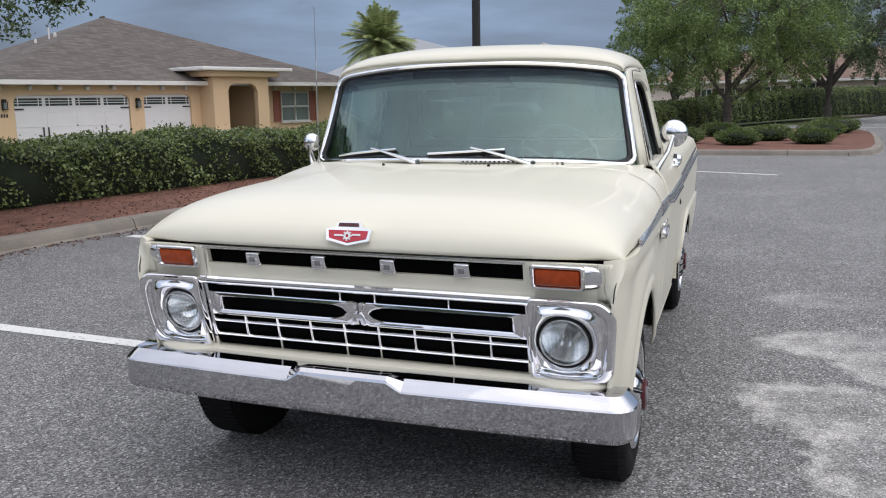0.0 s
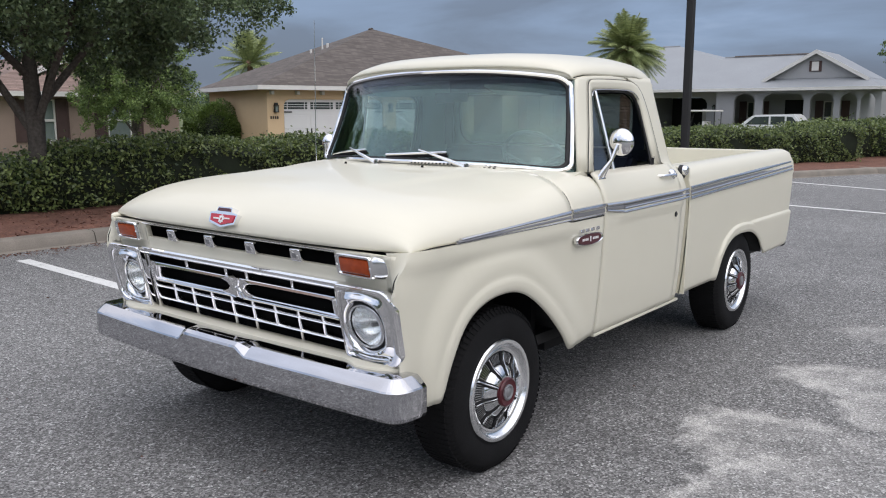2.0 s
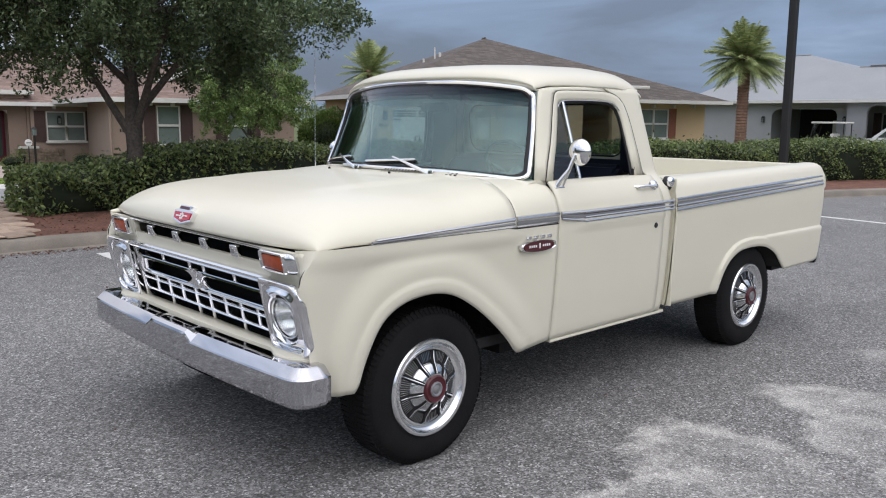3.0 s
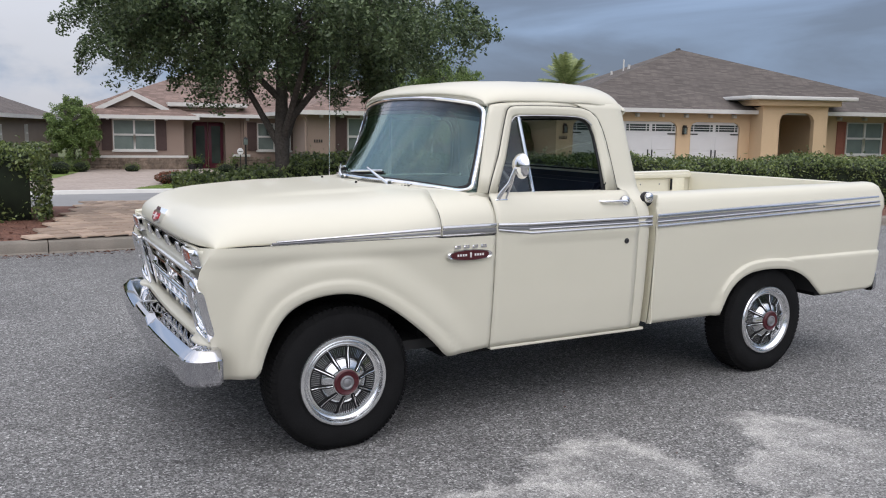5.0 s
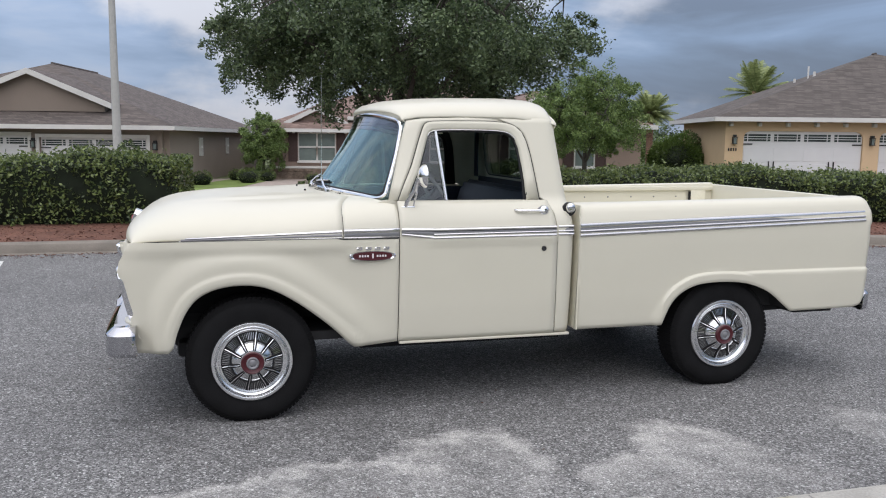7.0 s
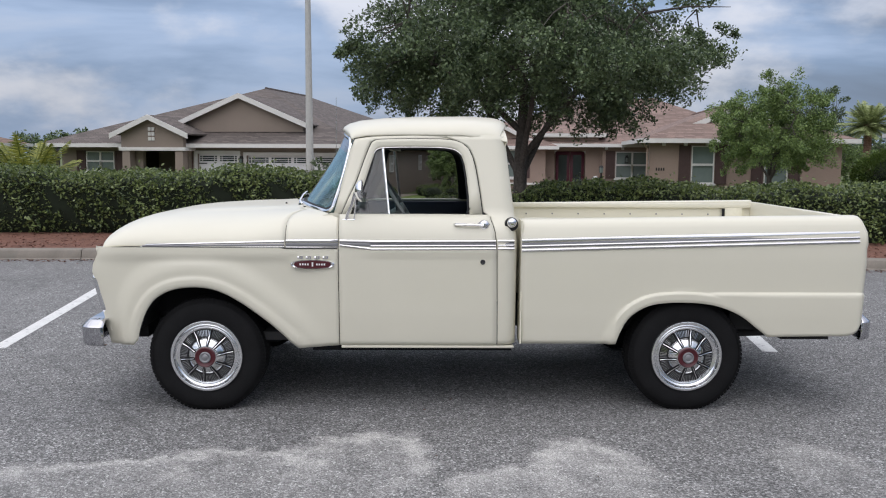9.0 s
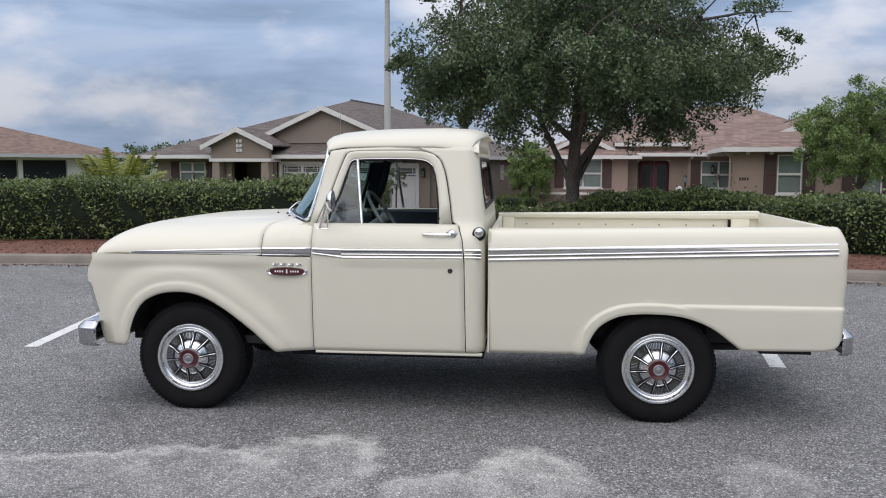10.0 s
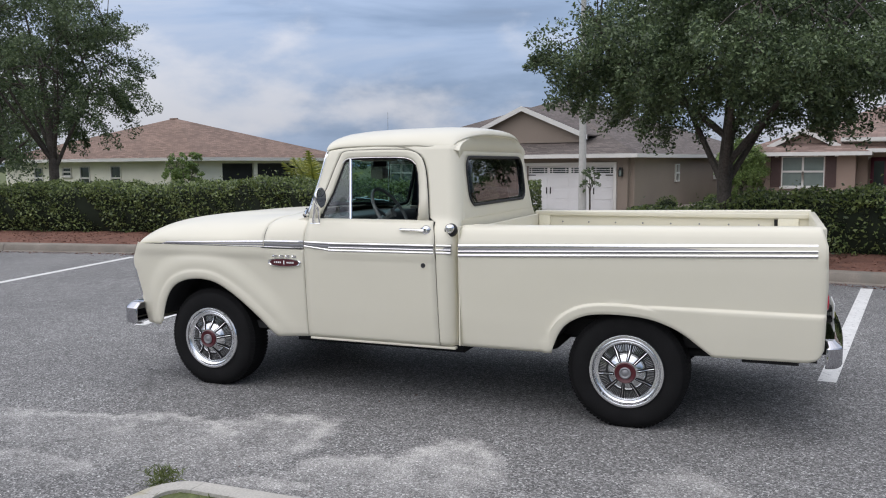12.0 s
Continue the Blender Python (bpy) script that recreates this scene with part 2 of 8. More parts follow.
def prism(bm, outline, axis, a, b):
    """A polygon, given in the two other axes, drawn out along an axis from a to b."""
    def put(p, v):
        return {"x": (v, p[0], p[1]), "y": (p[0], v, p[1]), "z": (p[0], p[1], v)}[axis]
    lo, hi = [bm.verts.new(put(p, a)) for p in outline], [bm.verts.new(put(p, b)) for p in outline]
    bm.faces.new(lo), bm.faces.new(hi)
    for i in range(len(outline)):
        j = (i + 1) % len(outline)
        bm.faces.new((lo[i], lo[j], hi[j], hi[i]))
    return bm


def revolve(bm, profile, axis="x", at=(0, 0, 0), n=48, sgn=1):
    """A profile of (radius, height) turned about an axis."""
    rows = []
    for r, h in profile:
        row = []
        for i in range(n):
            c, s = r * math.cos(2 * math.pi * i / n), r * math.sin(2 * math.pi * i / n)
            p = {"x": (sgn * h, c, s), "y": (c, sgn * h, s), "z": (c, s, sgn * h)}[axis]
            row.append((at[0] + p[0], at[1] + p[1], at[2] + p[2]))
        rows.append(row)
    grid(bm, rows, True)
    return bm


def tube(bm, pts, r, n=8, closed=False, flat=1.0):
    """A round rod along points; r may be a list."""
    P = [Vector(p) for p in pts]
    rows, up = [], Vector((0.02, 0.03, 1))
    for i, p in enumerate(P):
        a, b = (P[i - 1] if i or closed else p), (P[(i + 1) % len(P)] if i + 1 < len(P) or closed else p)
        d = (b - a).normalized()
        u = d.cross(up)
        u = u.normalized() if u.length > 1e-3 else Vector((1, 0, 0))
        v = u.cross(d)
        ri = r[i] if isinstance(r, (list, tuple)) else r
        rows.append([p + ri * (math.cos(2 * math.pi * k / n) * u + flat * math.sin(2 * math.pi * k / n) * v) for k in range(n)])
    if closed:
        rows.append(rows[0])
    vr = grid(bm, rows, True)
    if not closed:
        bm.faces.new(vr[0]), bm.faces.new(vr[-1])
    else:
        bmesh.ops.remove_doubles(bm, verts=vr[0] + vr[-1], dist=1e-5)
    return bm


def lerp(table, x):
    return float(np.interp(x, [a for a, _ in table], [b for _, b in table]))


def sstep(a, b, x):
    t = min(max((x - a) / (b - a), 0.0), 1.0)
    return t * t * (3 - 2 * t)


def rounded(x0, x1, z0, z1, r, n=6):
    """The outline of a rectangle with rounded corners; r may be four radii."""
    rs = r if isinstance(r, (list, tuple)) else (r,) * 4
    out = []
    for (cx, cz, a), q in zip(((x1, z1, 0), (x0, z1, 90), (x0, z0, 180), (x1, z0, 270)), rs):
        sx, sz = (-1 if cx == x1 else 1), (-1 if cz == z1 else 1)
        for i in range(n + 1):
            t = radians(a + 90 * i / n)
            out.append((cx + sx * q + q * math.cos(t), cz + sz * q + q * math.sin(t)))
    return out


def wall_cells(bm, u0, u1, z0, z1, holes, axis, v0, v1):
    """A wall with thickness and openings that go through it; holes are (u0, u1, z0, z1)."""
    us = sorted({u0, u1, *[h[0] for h in holes], *[h[1] for h in holes]})
    zs = sorted({z0, z1, *[h[2] for h in holes], *[h[3] for h in holes]})
    for a, b in zip(us, us[1:]):
        for c, d in zip(zs, zs[1:]):
            if any(h[0] < (a + b) / 2 < h[1] and h[2] < (c + d) / 2 < h[3] for h in holes):
                continue
            if axis == "x":
                box(bm, a, b, v0, v1, c, d)
            else:
                box(bm, v0, v1, a, b, c, d)
    bmesh.ops.remove_doubles(bm, verts=bm.verts[:], dist=1e-4)
    return bm


# ---- materials of the place ----
ARC = (40.35, 1.5)


def polar(r, deg):
    """A point of the car park's curve: r metres from its centre, deg from straight across."""
    return ARC[0] - r * math.cos(radians(deg)), ARC[1] + r * math.sin(radians(deg))


def at_y(r, y):
    return math.degrees(math.asin((y - ARC[1]) / r))


def asphalt_mat():
    """Worn grey asphalt: stone speckle, patches, and pale mineral stains with ragged edges."""
    m = bpy.data.materials.new("asphalt")
    m.use_nodes = True
    n, l = m.node_tree.nodes, m.node_tree.links
    b = n["Principled BSDF"]
    b.inputs["Roughness"].default_value = 0.85
    geo = n.new("ShaderNodeNewGeometry")
    pos = geo.outputs["Position"]

    def noise_tex(scale, detail=3.0, rough=0.55):
        t = n.new("ShaderNodeTexNoise")
        t.inputs["Scale"].default_value, t.inputs["Detail"].default_value, t.inputs["Roughness"].default_value = scale, detail, rough
        l.new(pos, t.inputs["Vector"])
        return t.outputs["Fac"]

    def ramp(src, *stops):
        r = n.new("ShaderNodeValToRGB")
        while len(r.color_ramp.elements) < len(stops):
            r.color_ramp.elements.new(0.5)
        for e, (p, c) in zip(r.color_ramp.elements, stops):
            e.position, e.color = p, (*c, 1) if isinstance(c, tuple) else (c, c, c, 1)
        l.new(src, r.inputs["Fac"])
        return r.outputs["Color"]

    def math_node(op, a, b_):
        t = n.new("ShaderNodeMath")
        t.operation = op
        for k, v in ((0, a), (1, b_)):
            if isinstance(v, (int, float)):
                t.inputs[k].default_value = v
            else:
                l.new(v, t.inputs[k])
        return t.outputs[0]

    def mixc(kind, fac, a, b_):
        t = n.new("ShaderNodeMix")
        t.data_type, t.blend_type = "RGBA", kind
        for key, v in (("Factor", fac), ("A", a), ("B", b_)):
            if isinstance(v, (int, float)):
                t.inputs[key].default_value = v
            elif isinstance(v, tuple):
                t.inputs[key].default_value = (*v, 1)
            else:
                l.new(v, t.inputs[key])
        return t.outputs["Result"]

    stone = n.new("ShaderNodeTexVoronoi")
    stone.inputs["Scale"].default_value = 112.0
    l.new(pos, stone.inputs["Vector"])
    grit = noise_tex(140.0, 2.0)
    big = noise_tex(0.55, 5.0, 0.6)
    mid = noise_tex(5.0, 4.0)
    col = ramp(stone.outputs["Color"], (0.0, 0.032), (0.45, 0.134), (0.79, 0.285), (1.0, 0.66))
    col = mixc("MULTIPLY", 0.8, col, ramp(grit, (0.3, 0.50), (0.7, 1.45)))
    col = mixc("MULTIPLY", 1.0, col, ramp(big, (0.3, (0.85, 0.84, 0.83)), (0.7, (1.15, 1.14, 1.115))))
    col = mixc("MULTIPLY", 0.7, col, ramp(mid, (0.3, 0.86), (0.7, 1.12)))
    # pale stains
    warp = n.new("ShaderNodeTexNoise")
    warp.inputs["Scale"].default_value, warp.inputs["Detail"].default_value, warp.inputs["Roughness"].default_value = 1.7, 8.0, 0.62
    l.new(pos, warp.inputs["Vector"])
    sub = n.new("ShaderNodeVectorMath")
    sub.operation = "SUBTRACT"
    l.new(warp.outputs["Color"], sub.inputs[0])
    sub.inputs[1].default_value = (0.5, 0.5, 0.5)
    sc = n.new("ShaderNodeVectorMath")
    sc.operation = "SCALE"
    sc.inputs["Scale"].default_value = 0.62
    l.new(sub.outputs[0], sc.inputs[0])
    add = n.new("ShaderNodeVectorMath")
    add.operation = "ADD"
    l.new(pos, add.inputs[0])
    l.new(sc.outputs[0], add.inputs[1])
    total = None
    ragged = math_node("MULTIPLY", math_node("SUBTRACT", noise_tex(7.0, 7.0, 0.7), 0.5), 1.1)
    for x, y, rx, ry, k, core in ((0.70, 3.02, 0.19, 0.46, 0.62, 0.5), (0.56, 3.66, 0.21, 0.46, 0.70, 0.3), (0.53, 4.28, 0.43, 0.38, 0.74, 0.35), (0.66, 5.42, 0.43, 0.30, 0.66, 0.6), (0.86, 5.06, 0.24, 0.28, 0.50, 0.7), (0.62, 6.66, 0.40, 0.26, 0.34, 0.8),
                                  (1.32, 3.42, 0.14, 0.42, 0.42, 0.7), (1.12, 4.70, 0.11, 0.26, 0.62, 0.8), (0.95, 3.75, 0.42, 0.85, 0.20, 1.0), (1.05, 5.30, 0.40, 0.60, 0.22, 1.0), (0.82, 2.45, 0.22, 0.45, 0.30, 0.7)):
        d = n.new("ShaderNodeVectorMath")
        d.operation = "SUBTRACT"
        l.new(add.outputs[0], d.inputs[0])
        d.inputs[1].default_value = (x, y, 0)
        s = n.new("ShaderNodeVectorMath")
        s.operation = "MULTIPLY"
        l.new(d.outputs[0], s.inputs[0])
        s.inputs[1].default_value = (1 / rx, 1 / ry, 0)
        q = n.new("ShaderNodeVectorMath")
        q.operation = "LENGTH"
        l.new(s.outputs[0], q.inputs[0])
        # a crust along the rim, thinner inside
        r = ramp(math_node("MULTIPLY", math_node("ADD", q.outputs["Value"], ragged), 0.7), (0.0, k * core), (0.40, k * core), (0.60, k), (0.84, 0.0))
        low = n.new("ShaderNodeSeparateXYZ")
        l.new(s.outputs[0], low.inputs[0])
        thin = n.new("ShaderNodeMapRange")
        thin.interpolation_type = "SMOOTHSTEP"
        thin.inputs["From Min"].default_value, thin.inputs["From Max"].default_value = -0.5, 1.0
        thin.inputs["To Min"].default_value, thin.inputs["To Max"].default_value = 1.0, 0.25
        l.new(low.outputs["X"], thin.inputs["Value"])
        r = math_node("MULTIPLY", r, thin.outputs[0])
        total = r if total is None else math_node("MAXIMUM", total, r)
    broken = math_node("MULTIPLY", total, ramp(noise_tex(5.0, 8.0, 0.75), (0.34, 0.22), (0.58, 1.0)))
    broken = math_node("MULTIPLY", broken, ramp(grit, (0.36, 0.25), (0.58, 1.0)))
    col = mixc("MIX", broken, col, (0.74, 0.72, 0.68))
    # old tyre and oil darkening, hairline cracks
    crack = n.new("ShaderNodeTexVoronoi")
    crack.feature = "DISTANCE_TO_EDGE"
    crack.inputs["Scale"].default_value = 0.22
    l.new(add.outputs[0], crack.inputs["Vector"])
    line = ramp(crack.outputs["Distance"], (0.0, 0.55), (0.0022, 1.0))
    col = mixc("MULTIPLY", 0.6, col, line)
    l.new(col, b.inputs["Base Color"])
    bp = n.new("ShaderNodeBump")
    bp.inputs["Strength"].default_value, bp.inputs["Distance"].default_value = 0.35, 0.006
    l.new(stone.outputs["Distance"], bp.inputs["Height"])
    l.new(bp.outputs[0], b.inputs["Normal"])
    return m


ASPHALT = asphalt_mat()
LINE = mat("line_paint", (0.66, 0.66, 0.64), 0.7, vary=0.10, scale=6.0, fine=0.14, fine_scale=130, spots=(22.0, 0.60, 0.72, (0.25, 0.25, 0.25)))
KERB = mat("kerb_concrete", (0.215, 0.190, 0.160), 0.85, vary=0.22, scale=2.5, fine=0.14, fine_scale=90, bump=0.3, spots=(3.5, 0.56, 0.74, (0.19, 0.175, 0.15)))
MULCH = mat("red_mulch", (0.150, 0.070, 0.048), 0.95, vary=0.35, scale=4.0, fine=0.5, fine_scale=38, bump=1.0)
CHIP = mat("mulch_chip", (0.14, 0.07, 0.05), 0.9, rand=0.4)
GRASS = mat("lawn_ground", (0.10, 0.120, 0.045), 0.95, vary=0.25, scale=0.5, fine=0.35, fine_scale=30, bump=0.6)
ROAD = mat("street_asphalt", (0.24, 0.24, 0.24), 0.9, vary=0.08, scale=1.0, fine=0.1, fine_scale=60)
DRIVE = mat("drive_pavers", (0.36, 0.30, 0.26), 0.85, vary=0.12, scale=1.2, fine=0.18, fine_scale=9)
PAVER = mat("walk_paver", (0.40, 0.30, 0.23), 0.85, vary=0.12, scale=9.0, fine=0.12, fine_scale=80, bump=0.25, rand=0.24)
SAND = mat("joint_sand", (0.20, 0.165, 0.13), 0.95, fine=0.2, fine_scale=60)
BARK = mat("grey_bark", (0.080, 0.070, 0.060), 0.95, vary=0.3, scale=4.0, fine=0.35, fine_scale=28, bump=0.9)
PALMBARK = mat("palm_bark", (0.20, 0.12, 0.085), 0.95, vary=0.3, scale=3.0, fine=0.4, fine_scale=18, bump=0.9)
HEDGE = leaf_mat("hedge_leaf", (0.036, 0.066, 0.022), (0.245, 0.305, 0.102), 0.34)
# near-black in place of the shade deep between the leaves
HEDGE_SHADE = mat("hedge_core", (0.010, 0.016, 0.007), 0.95, vary=0.4, scale=6.0)
OAK = leaf_mat("oak_leaf", (0.036, 0.063, 0.030), (0.168, 0.228, 0.103), 0.42)
ELM = leaf_mat("elm_leaf", (0.070, 0.122, 0.036), (0.260, 0.355, 0.110), 0.5)
FROND = leaf_mat("palm_frond", (0.17, 0.22, 0.085), (0.42, 0.47, 0.21), 0.5)
ARECA = leaf_mat("areca_frond", (0.11, 0.15, 0.03), (0.36, 0.36, 0.07), 0.5)
BUSH = leaf_mat("bush_leaf", (0.06, 0.10, 0.025), (0.17, 0.25, 0.06), 0.5)
SHRUB = leaf_mat("shrub_leaf", (0.05, 0.085, 0.024), (0.17, 0.225, 0.065), 0.55)
LAWN = mat("watered_lawn", (0.155, 0.215, 0.050), 0.95, vary=0.2, scale=0.9, fine=0.3, fine_scale=24, bump=0.6)
LAWNLEAF = leaf_mat("lawn_blade", (0.12, 0.19, 0.035), (0.25, 0.33, 0.08), 0.6)
FLOWER = leaf_mat("flowering_leaf", (0.07, 0.07, 0.025), (0.34, 0.10, 0.07), 0.55)
GRASSLEAF = leaf_mat("grass_blade", (0.06, 0.09, 0.02), (0.16, 0.19, 0.06), 0.6)


def shingle_mat(name, col):
    m = mat(name, col, 0.95, vary=0.10, scale=0.7, fine=0.16, fine_scale=26, bump=0.5)
    n, l = m.node_tree.nodes, m.node_tree.links
    b = n["Principled BSDF"]
    src = b.inputs["Base Color"].links[0].from_socket
    tc = n.new("ShaderNodeTexCoord")
    br = n.new("ShaderNodeTexBrick")
    br.inputs["Scale"].default_value = 1.0
    br.inputs["Color1"].default_value, br.inputs["Color2"].default_value, br.inputs["Mortar"].default_value = (1.28, 1.28, 1.28, 1), (0.74, 0.74, 0.74, 1), (0.60, 0.60, 0.60, 1)
    br.inputs["Brick Width"].default_value, br.inputs["Row Height"].default_value, br.inputs["Mortar Size"].default_value = 0.34, 0.125, 0.010
    mp = n.new("ShaderNodeMapping")
    mp.inputs["Rotation"].default_value = (0, 0, 0)
    sep, com, addn = n.new("ShaderNodeSeparateXYZ"), n.new("ShaderNodeCombineXYZ"), n.new("ShaderNodeMath")
    l.new(tc.outputs["Object"], sep.inputs[0])
    l.new(sep.outputs["X"], addn.inputs[0]), l.new(sep.outputs["Y"], addn.inputs[1])
    l.new(addn.outputs[0], com.inputs["X"])
    k = n.new("ShaderNodeMath")
    k.operation = "MULTIPLY"
    k.inputs[1].default_value = 2.2
    l.new(sep.outputs["Z"], k.inputs[0])
    l.new(k.outputs[0], com.inputs["Y"])
    l.new(com.outputs[0], br.inputs["Vector"])
    mx = n.new("ShaderNodeMix")
    mx.data_type, mx.blend_type = "RGBA", "MULTIPLY"
    mx.inputs["Factor"].default_value = 1.0
    l.new(src, mx.inputs["A"]), l.new(br.outputs["Color"], mx.inputs["B"])
    l.new(mx.outputs["Result"], b.inputs["Base Color"])
    return m


ROOF_A, ROOF_B, ROOF_D, ROOF_F = shingle_mat("brown_shingle", (0.112, 0.096, 0.086)), shingle_mat("rose_shingle", (0.22, 0.155, 0.130)), shingle_mat("grey_shingle", (0.125, 0.105, 0.095)), shingle_mat("tan_shingle", (0.20, 0.135, 0.105))
ROOF_C = mat("white_metal_roof", (0.26, 0.275, 0.29), 0.5, vary=0.06, scale=0.6, fine=0.05, fine_scale=12)
STUCCO = {k: mat(k + "_stucco", c, 0.95, vary=0.05, scale=0.8, fine=0.05, fine_scale=45, bump=0.3) for k, c in
          (("peach", (0.61, 0.445, 0.28)), ("taupe", (0.30, 0.225, 0.185)), ("brown", (0.25, 0.205, 0.170)), ("grey", (0.33, 0.335, 0.345)), ("pink", (0.72, 0.60, 0.54)), ("cream", (0.78, 0.76, 0.66)))}
TRIM = mat("white_trim", (0.62, 0.61, 0.58), 0.6, vary=0.05, scale=2.0)
GARAGE = mat("white_garage", (0.66, 0.66, 0.66), 0.5, vary=0.03, scale=2.0)
SHUTTER_RED, SHUTTER_BROWN = mat("red_brown_shutter", (0.26, 0.095, 0.065), 0.7, vary=0.1), mat("dark_shutter", (0.070, 0.042, 0.038), 0.7, vary=0.1)
PANE = mat("window_pane", (0.05, 0.065, 0.062), 0.08, vary=0.3, scale=1.5, ior=1.5)
BLIND = mat("window_blind", (0.16, 0.20, 0.185), 0.25, vary=0.15, scale=2.0, coat=0.5)
DARKDOOR = mat("dark_red_door", (0.125, 0.022, 0.040), 0.4, vary=0.1)
SCREEN = mat("porch_screen", (0.012, 0.013, 0.014), 0.8)
STONE = mat("stone_veneer", (0.20, 0.155, 0.12), 0.9, vary=0.45, scale=3.2, fine=0.3, fine_scale=11, bump=0.8)
IRON = mat("dark_iron", (0.018, 0.018, 0.018), 0.6, fine=0.1)
POLE = mat("concrete_pole", (0.42, 0.42, 0.40), 0.8, vary=0.08)


# ---- ground, car park, kerbs ----
def sheet(name, bm, material, label, category, kind="structure"):
    return tagged(part(name, bm, material), label, category, kind=kind)


def height(x, y):
    """The lie of the land beyond the car park: down a little to the houses."""
    r = math.hypot(x - ARC[0], y - ARC[1])
    if y > 22 and x > -4:
        return -0.06 - 0.25 * sstep(60, 90, y)
    return -0.06 - 0.36 * sstep(52.5, 58.5, r)


bm = bmesh.new()
radii = [0.5] + [1.2 * 1.11 ** k for k in range(68)]
grid(bm, [[(r * math.cos(2 * math.pi * k / 120), 8 + r * math.sin(2 * math.pi * k / 120), height(r * math.cos(2 * math.pi * k / 120), 8 + r * math.sin(2 * math.pi * k / 120))) for k in range(120)] for r in radii], True)
sheet("ground", bm, GRASS, "dry green lawn running out between the houses", "lawn")
bm = bmesh.new()
grid(bm, [[(*polar(r, a), 0.0) for r in (8, 20, 30, 36, 40, 44, 46, 48.02)] for a in np.linspace(-50, 48, 60)])
sheet("road", bm, ASPHALT, "weathered grey asphalt of a car park with pale stains", "asphalt")
bm = bmesh.new()
bm.faces.new([bm.verts.new((x, y, -0.004)) for x, y in ((2.6, 23), (4.6, 37), (0.5, 41), (2.2, 45), (9.5, 65), (30, 80), (60, 60), (60, 23))])
sheet("road", bm, ASPHALT, "further asphalt bays behind the planted island", "asphalt")
for a, skew, r0, r1 in ((-5.40, -0.09, 42.7, 47.5), (-0.40, -0.14, 42.3, 47.4), (3.62, 0.0, 42.6, 47.45), (7.92, 0.0, 42.65, 47.6), (17.15, -0.15, 42.85, 47.4), (21.80, 0.02, 42.65, 47.4)):
    bm = bmesh.new()
    d = math.degrees(0.064 / 45)
    grid(bm, [[(*polar(r, a + skew * (r - r0) + k * d), 0.004) for r in np.linspace(r0, r1, 12)] for k in (-1, 1)])
    tagged(part("parking_line", bm, LINE), "worn white painted parking line", "road marking", "parking lines")
for y in (42.5, 46.0, 50.5):
    bm = bmesh.new()
    box(bm, 5.0 + (y - 42) * 0.3, 9.5 + (y - 42) * 0.3, y, y + 0.11, -0.004, 0.002)
    tagged(part("parking_line", bm, LINE), "worn white painted parking line", "road marking", "parking lines")

KERB_SEC = ((-0.035, 0.0), (-0.010, 0.020), (0.0, 0.075), (0.03, 0.125), (0.06, 0.140), (0.20, 0.145), (0.20, 0.0))


def kerb_piece(parent, ends, sec=KERB_SEC, material=None):
    """A length of kerb between stations given as (point, outward)."""
    bm = bmesh.new()
    vr = grid(bm, [[(p[0] + o[0] * d, p[1] + o[1] * d, z) for d, z in sec] for p, o in ends])
    bm.faces.new(vr[0]), bm.faces.new(vr[-1])
    return part("kerb_stone", bm, material or KERB, parent, sharp=25)


kerb = tagged(empty("kerb", (0, 0, 0), "weathered concrete kerb in jointed lengths along the planting bed", "kerb"), kind="structure")
a = -42.0
while a < 27.0:
    b = a + math.degrees(3.02 / 48)
    st = [(polar(48.0, q), (-math.cos(radians(q)), math.sin(radians(q)))) for q in np.linspace(a, b - math.degrees(0.012 / 48), 6)]
    kerb_piece(kerb, st)
    a = b
bm = bmesh.new()
grid(bm, [[(*polar(r, q), 0.128 + 0.02 * noise.noise((r * 1.7, q * 2, 0)) - (0.14 if r > 53 else 0.0) + (0.02 if 48.4 < r < 52 else 0)) for r in (48.17, 48.5, 49, 49.5, 50, 50.5, 51, 51.6, 52.2, 52.8, 53.4)] for q in np.linspace(-42, 27, 240)])
sheet("ground", bm, MULCH, "reddish-brown bark mulch bed behind the kerb", "mulch bed")


def scatter(name, pts, size, material, label, category, flat=0.0, seed=1, ratio=0.5, lift=0.0):
    """Many small leaf-like quads, folded along the middle, one mesh."""
    rng = np.random.default_rng(seed)
    P = np.asarray(pts, dtype=np.float64)
    n = len(P)
    d = rng.normal(size=(n, 3))
    d[:, 2] *= (1 - flat)
    d /= np.linalg.norm(d, axis=1)[:, None] + 1e-9
    e = rng.normal(size=(n, 3))
    e[:, 2] *= (1 - flat)
    e -= d * (e * d).sum(1)[:, None]
    e /= np.linalg.norm(e, axis=1)[:, None] + 1e-9
    f = np.cross(d, e)
    s = size * rng.uniform(0.65, 1.3, n)[:, None]
    V = np.empty((n, 4, 3))
    V[:, 0] = P - d * s * 0.5
    V[:, 1] = P + e * s * ratio * 0.5 + f * s * 0.12
    V[:, 2] = P + d * s * 0.5
    V[:, 3] = P - e * s * ratio * 0.5 + f * s * 0.12
    if lift:
        V[:, :, 2] += lift
    me = bpy.data.meshes.new(name)
    me.vertices.add(4 * n)
    me.vertices.foreach_set("co", V.reshape(-1))
    me.loops.add(4 * n)
    me.loops.foreach_set("vertex_index", np.arange(4 * n, dtype=np.int32))
    me.polygons.add(n)
    me.polygons.foreach_set("loop_start", np.arange(0, 4 * n, 4, dtype=np.int32))
    me.update(calc_edges=True)
    me.materials.append(material)
    ob = new(name, me)
    if label:
        tagged(ob, label, category, kind="stuff")
    return ob


rng = np.random.default_rng(7)
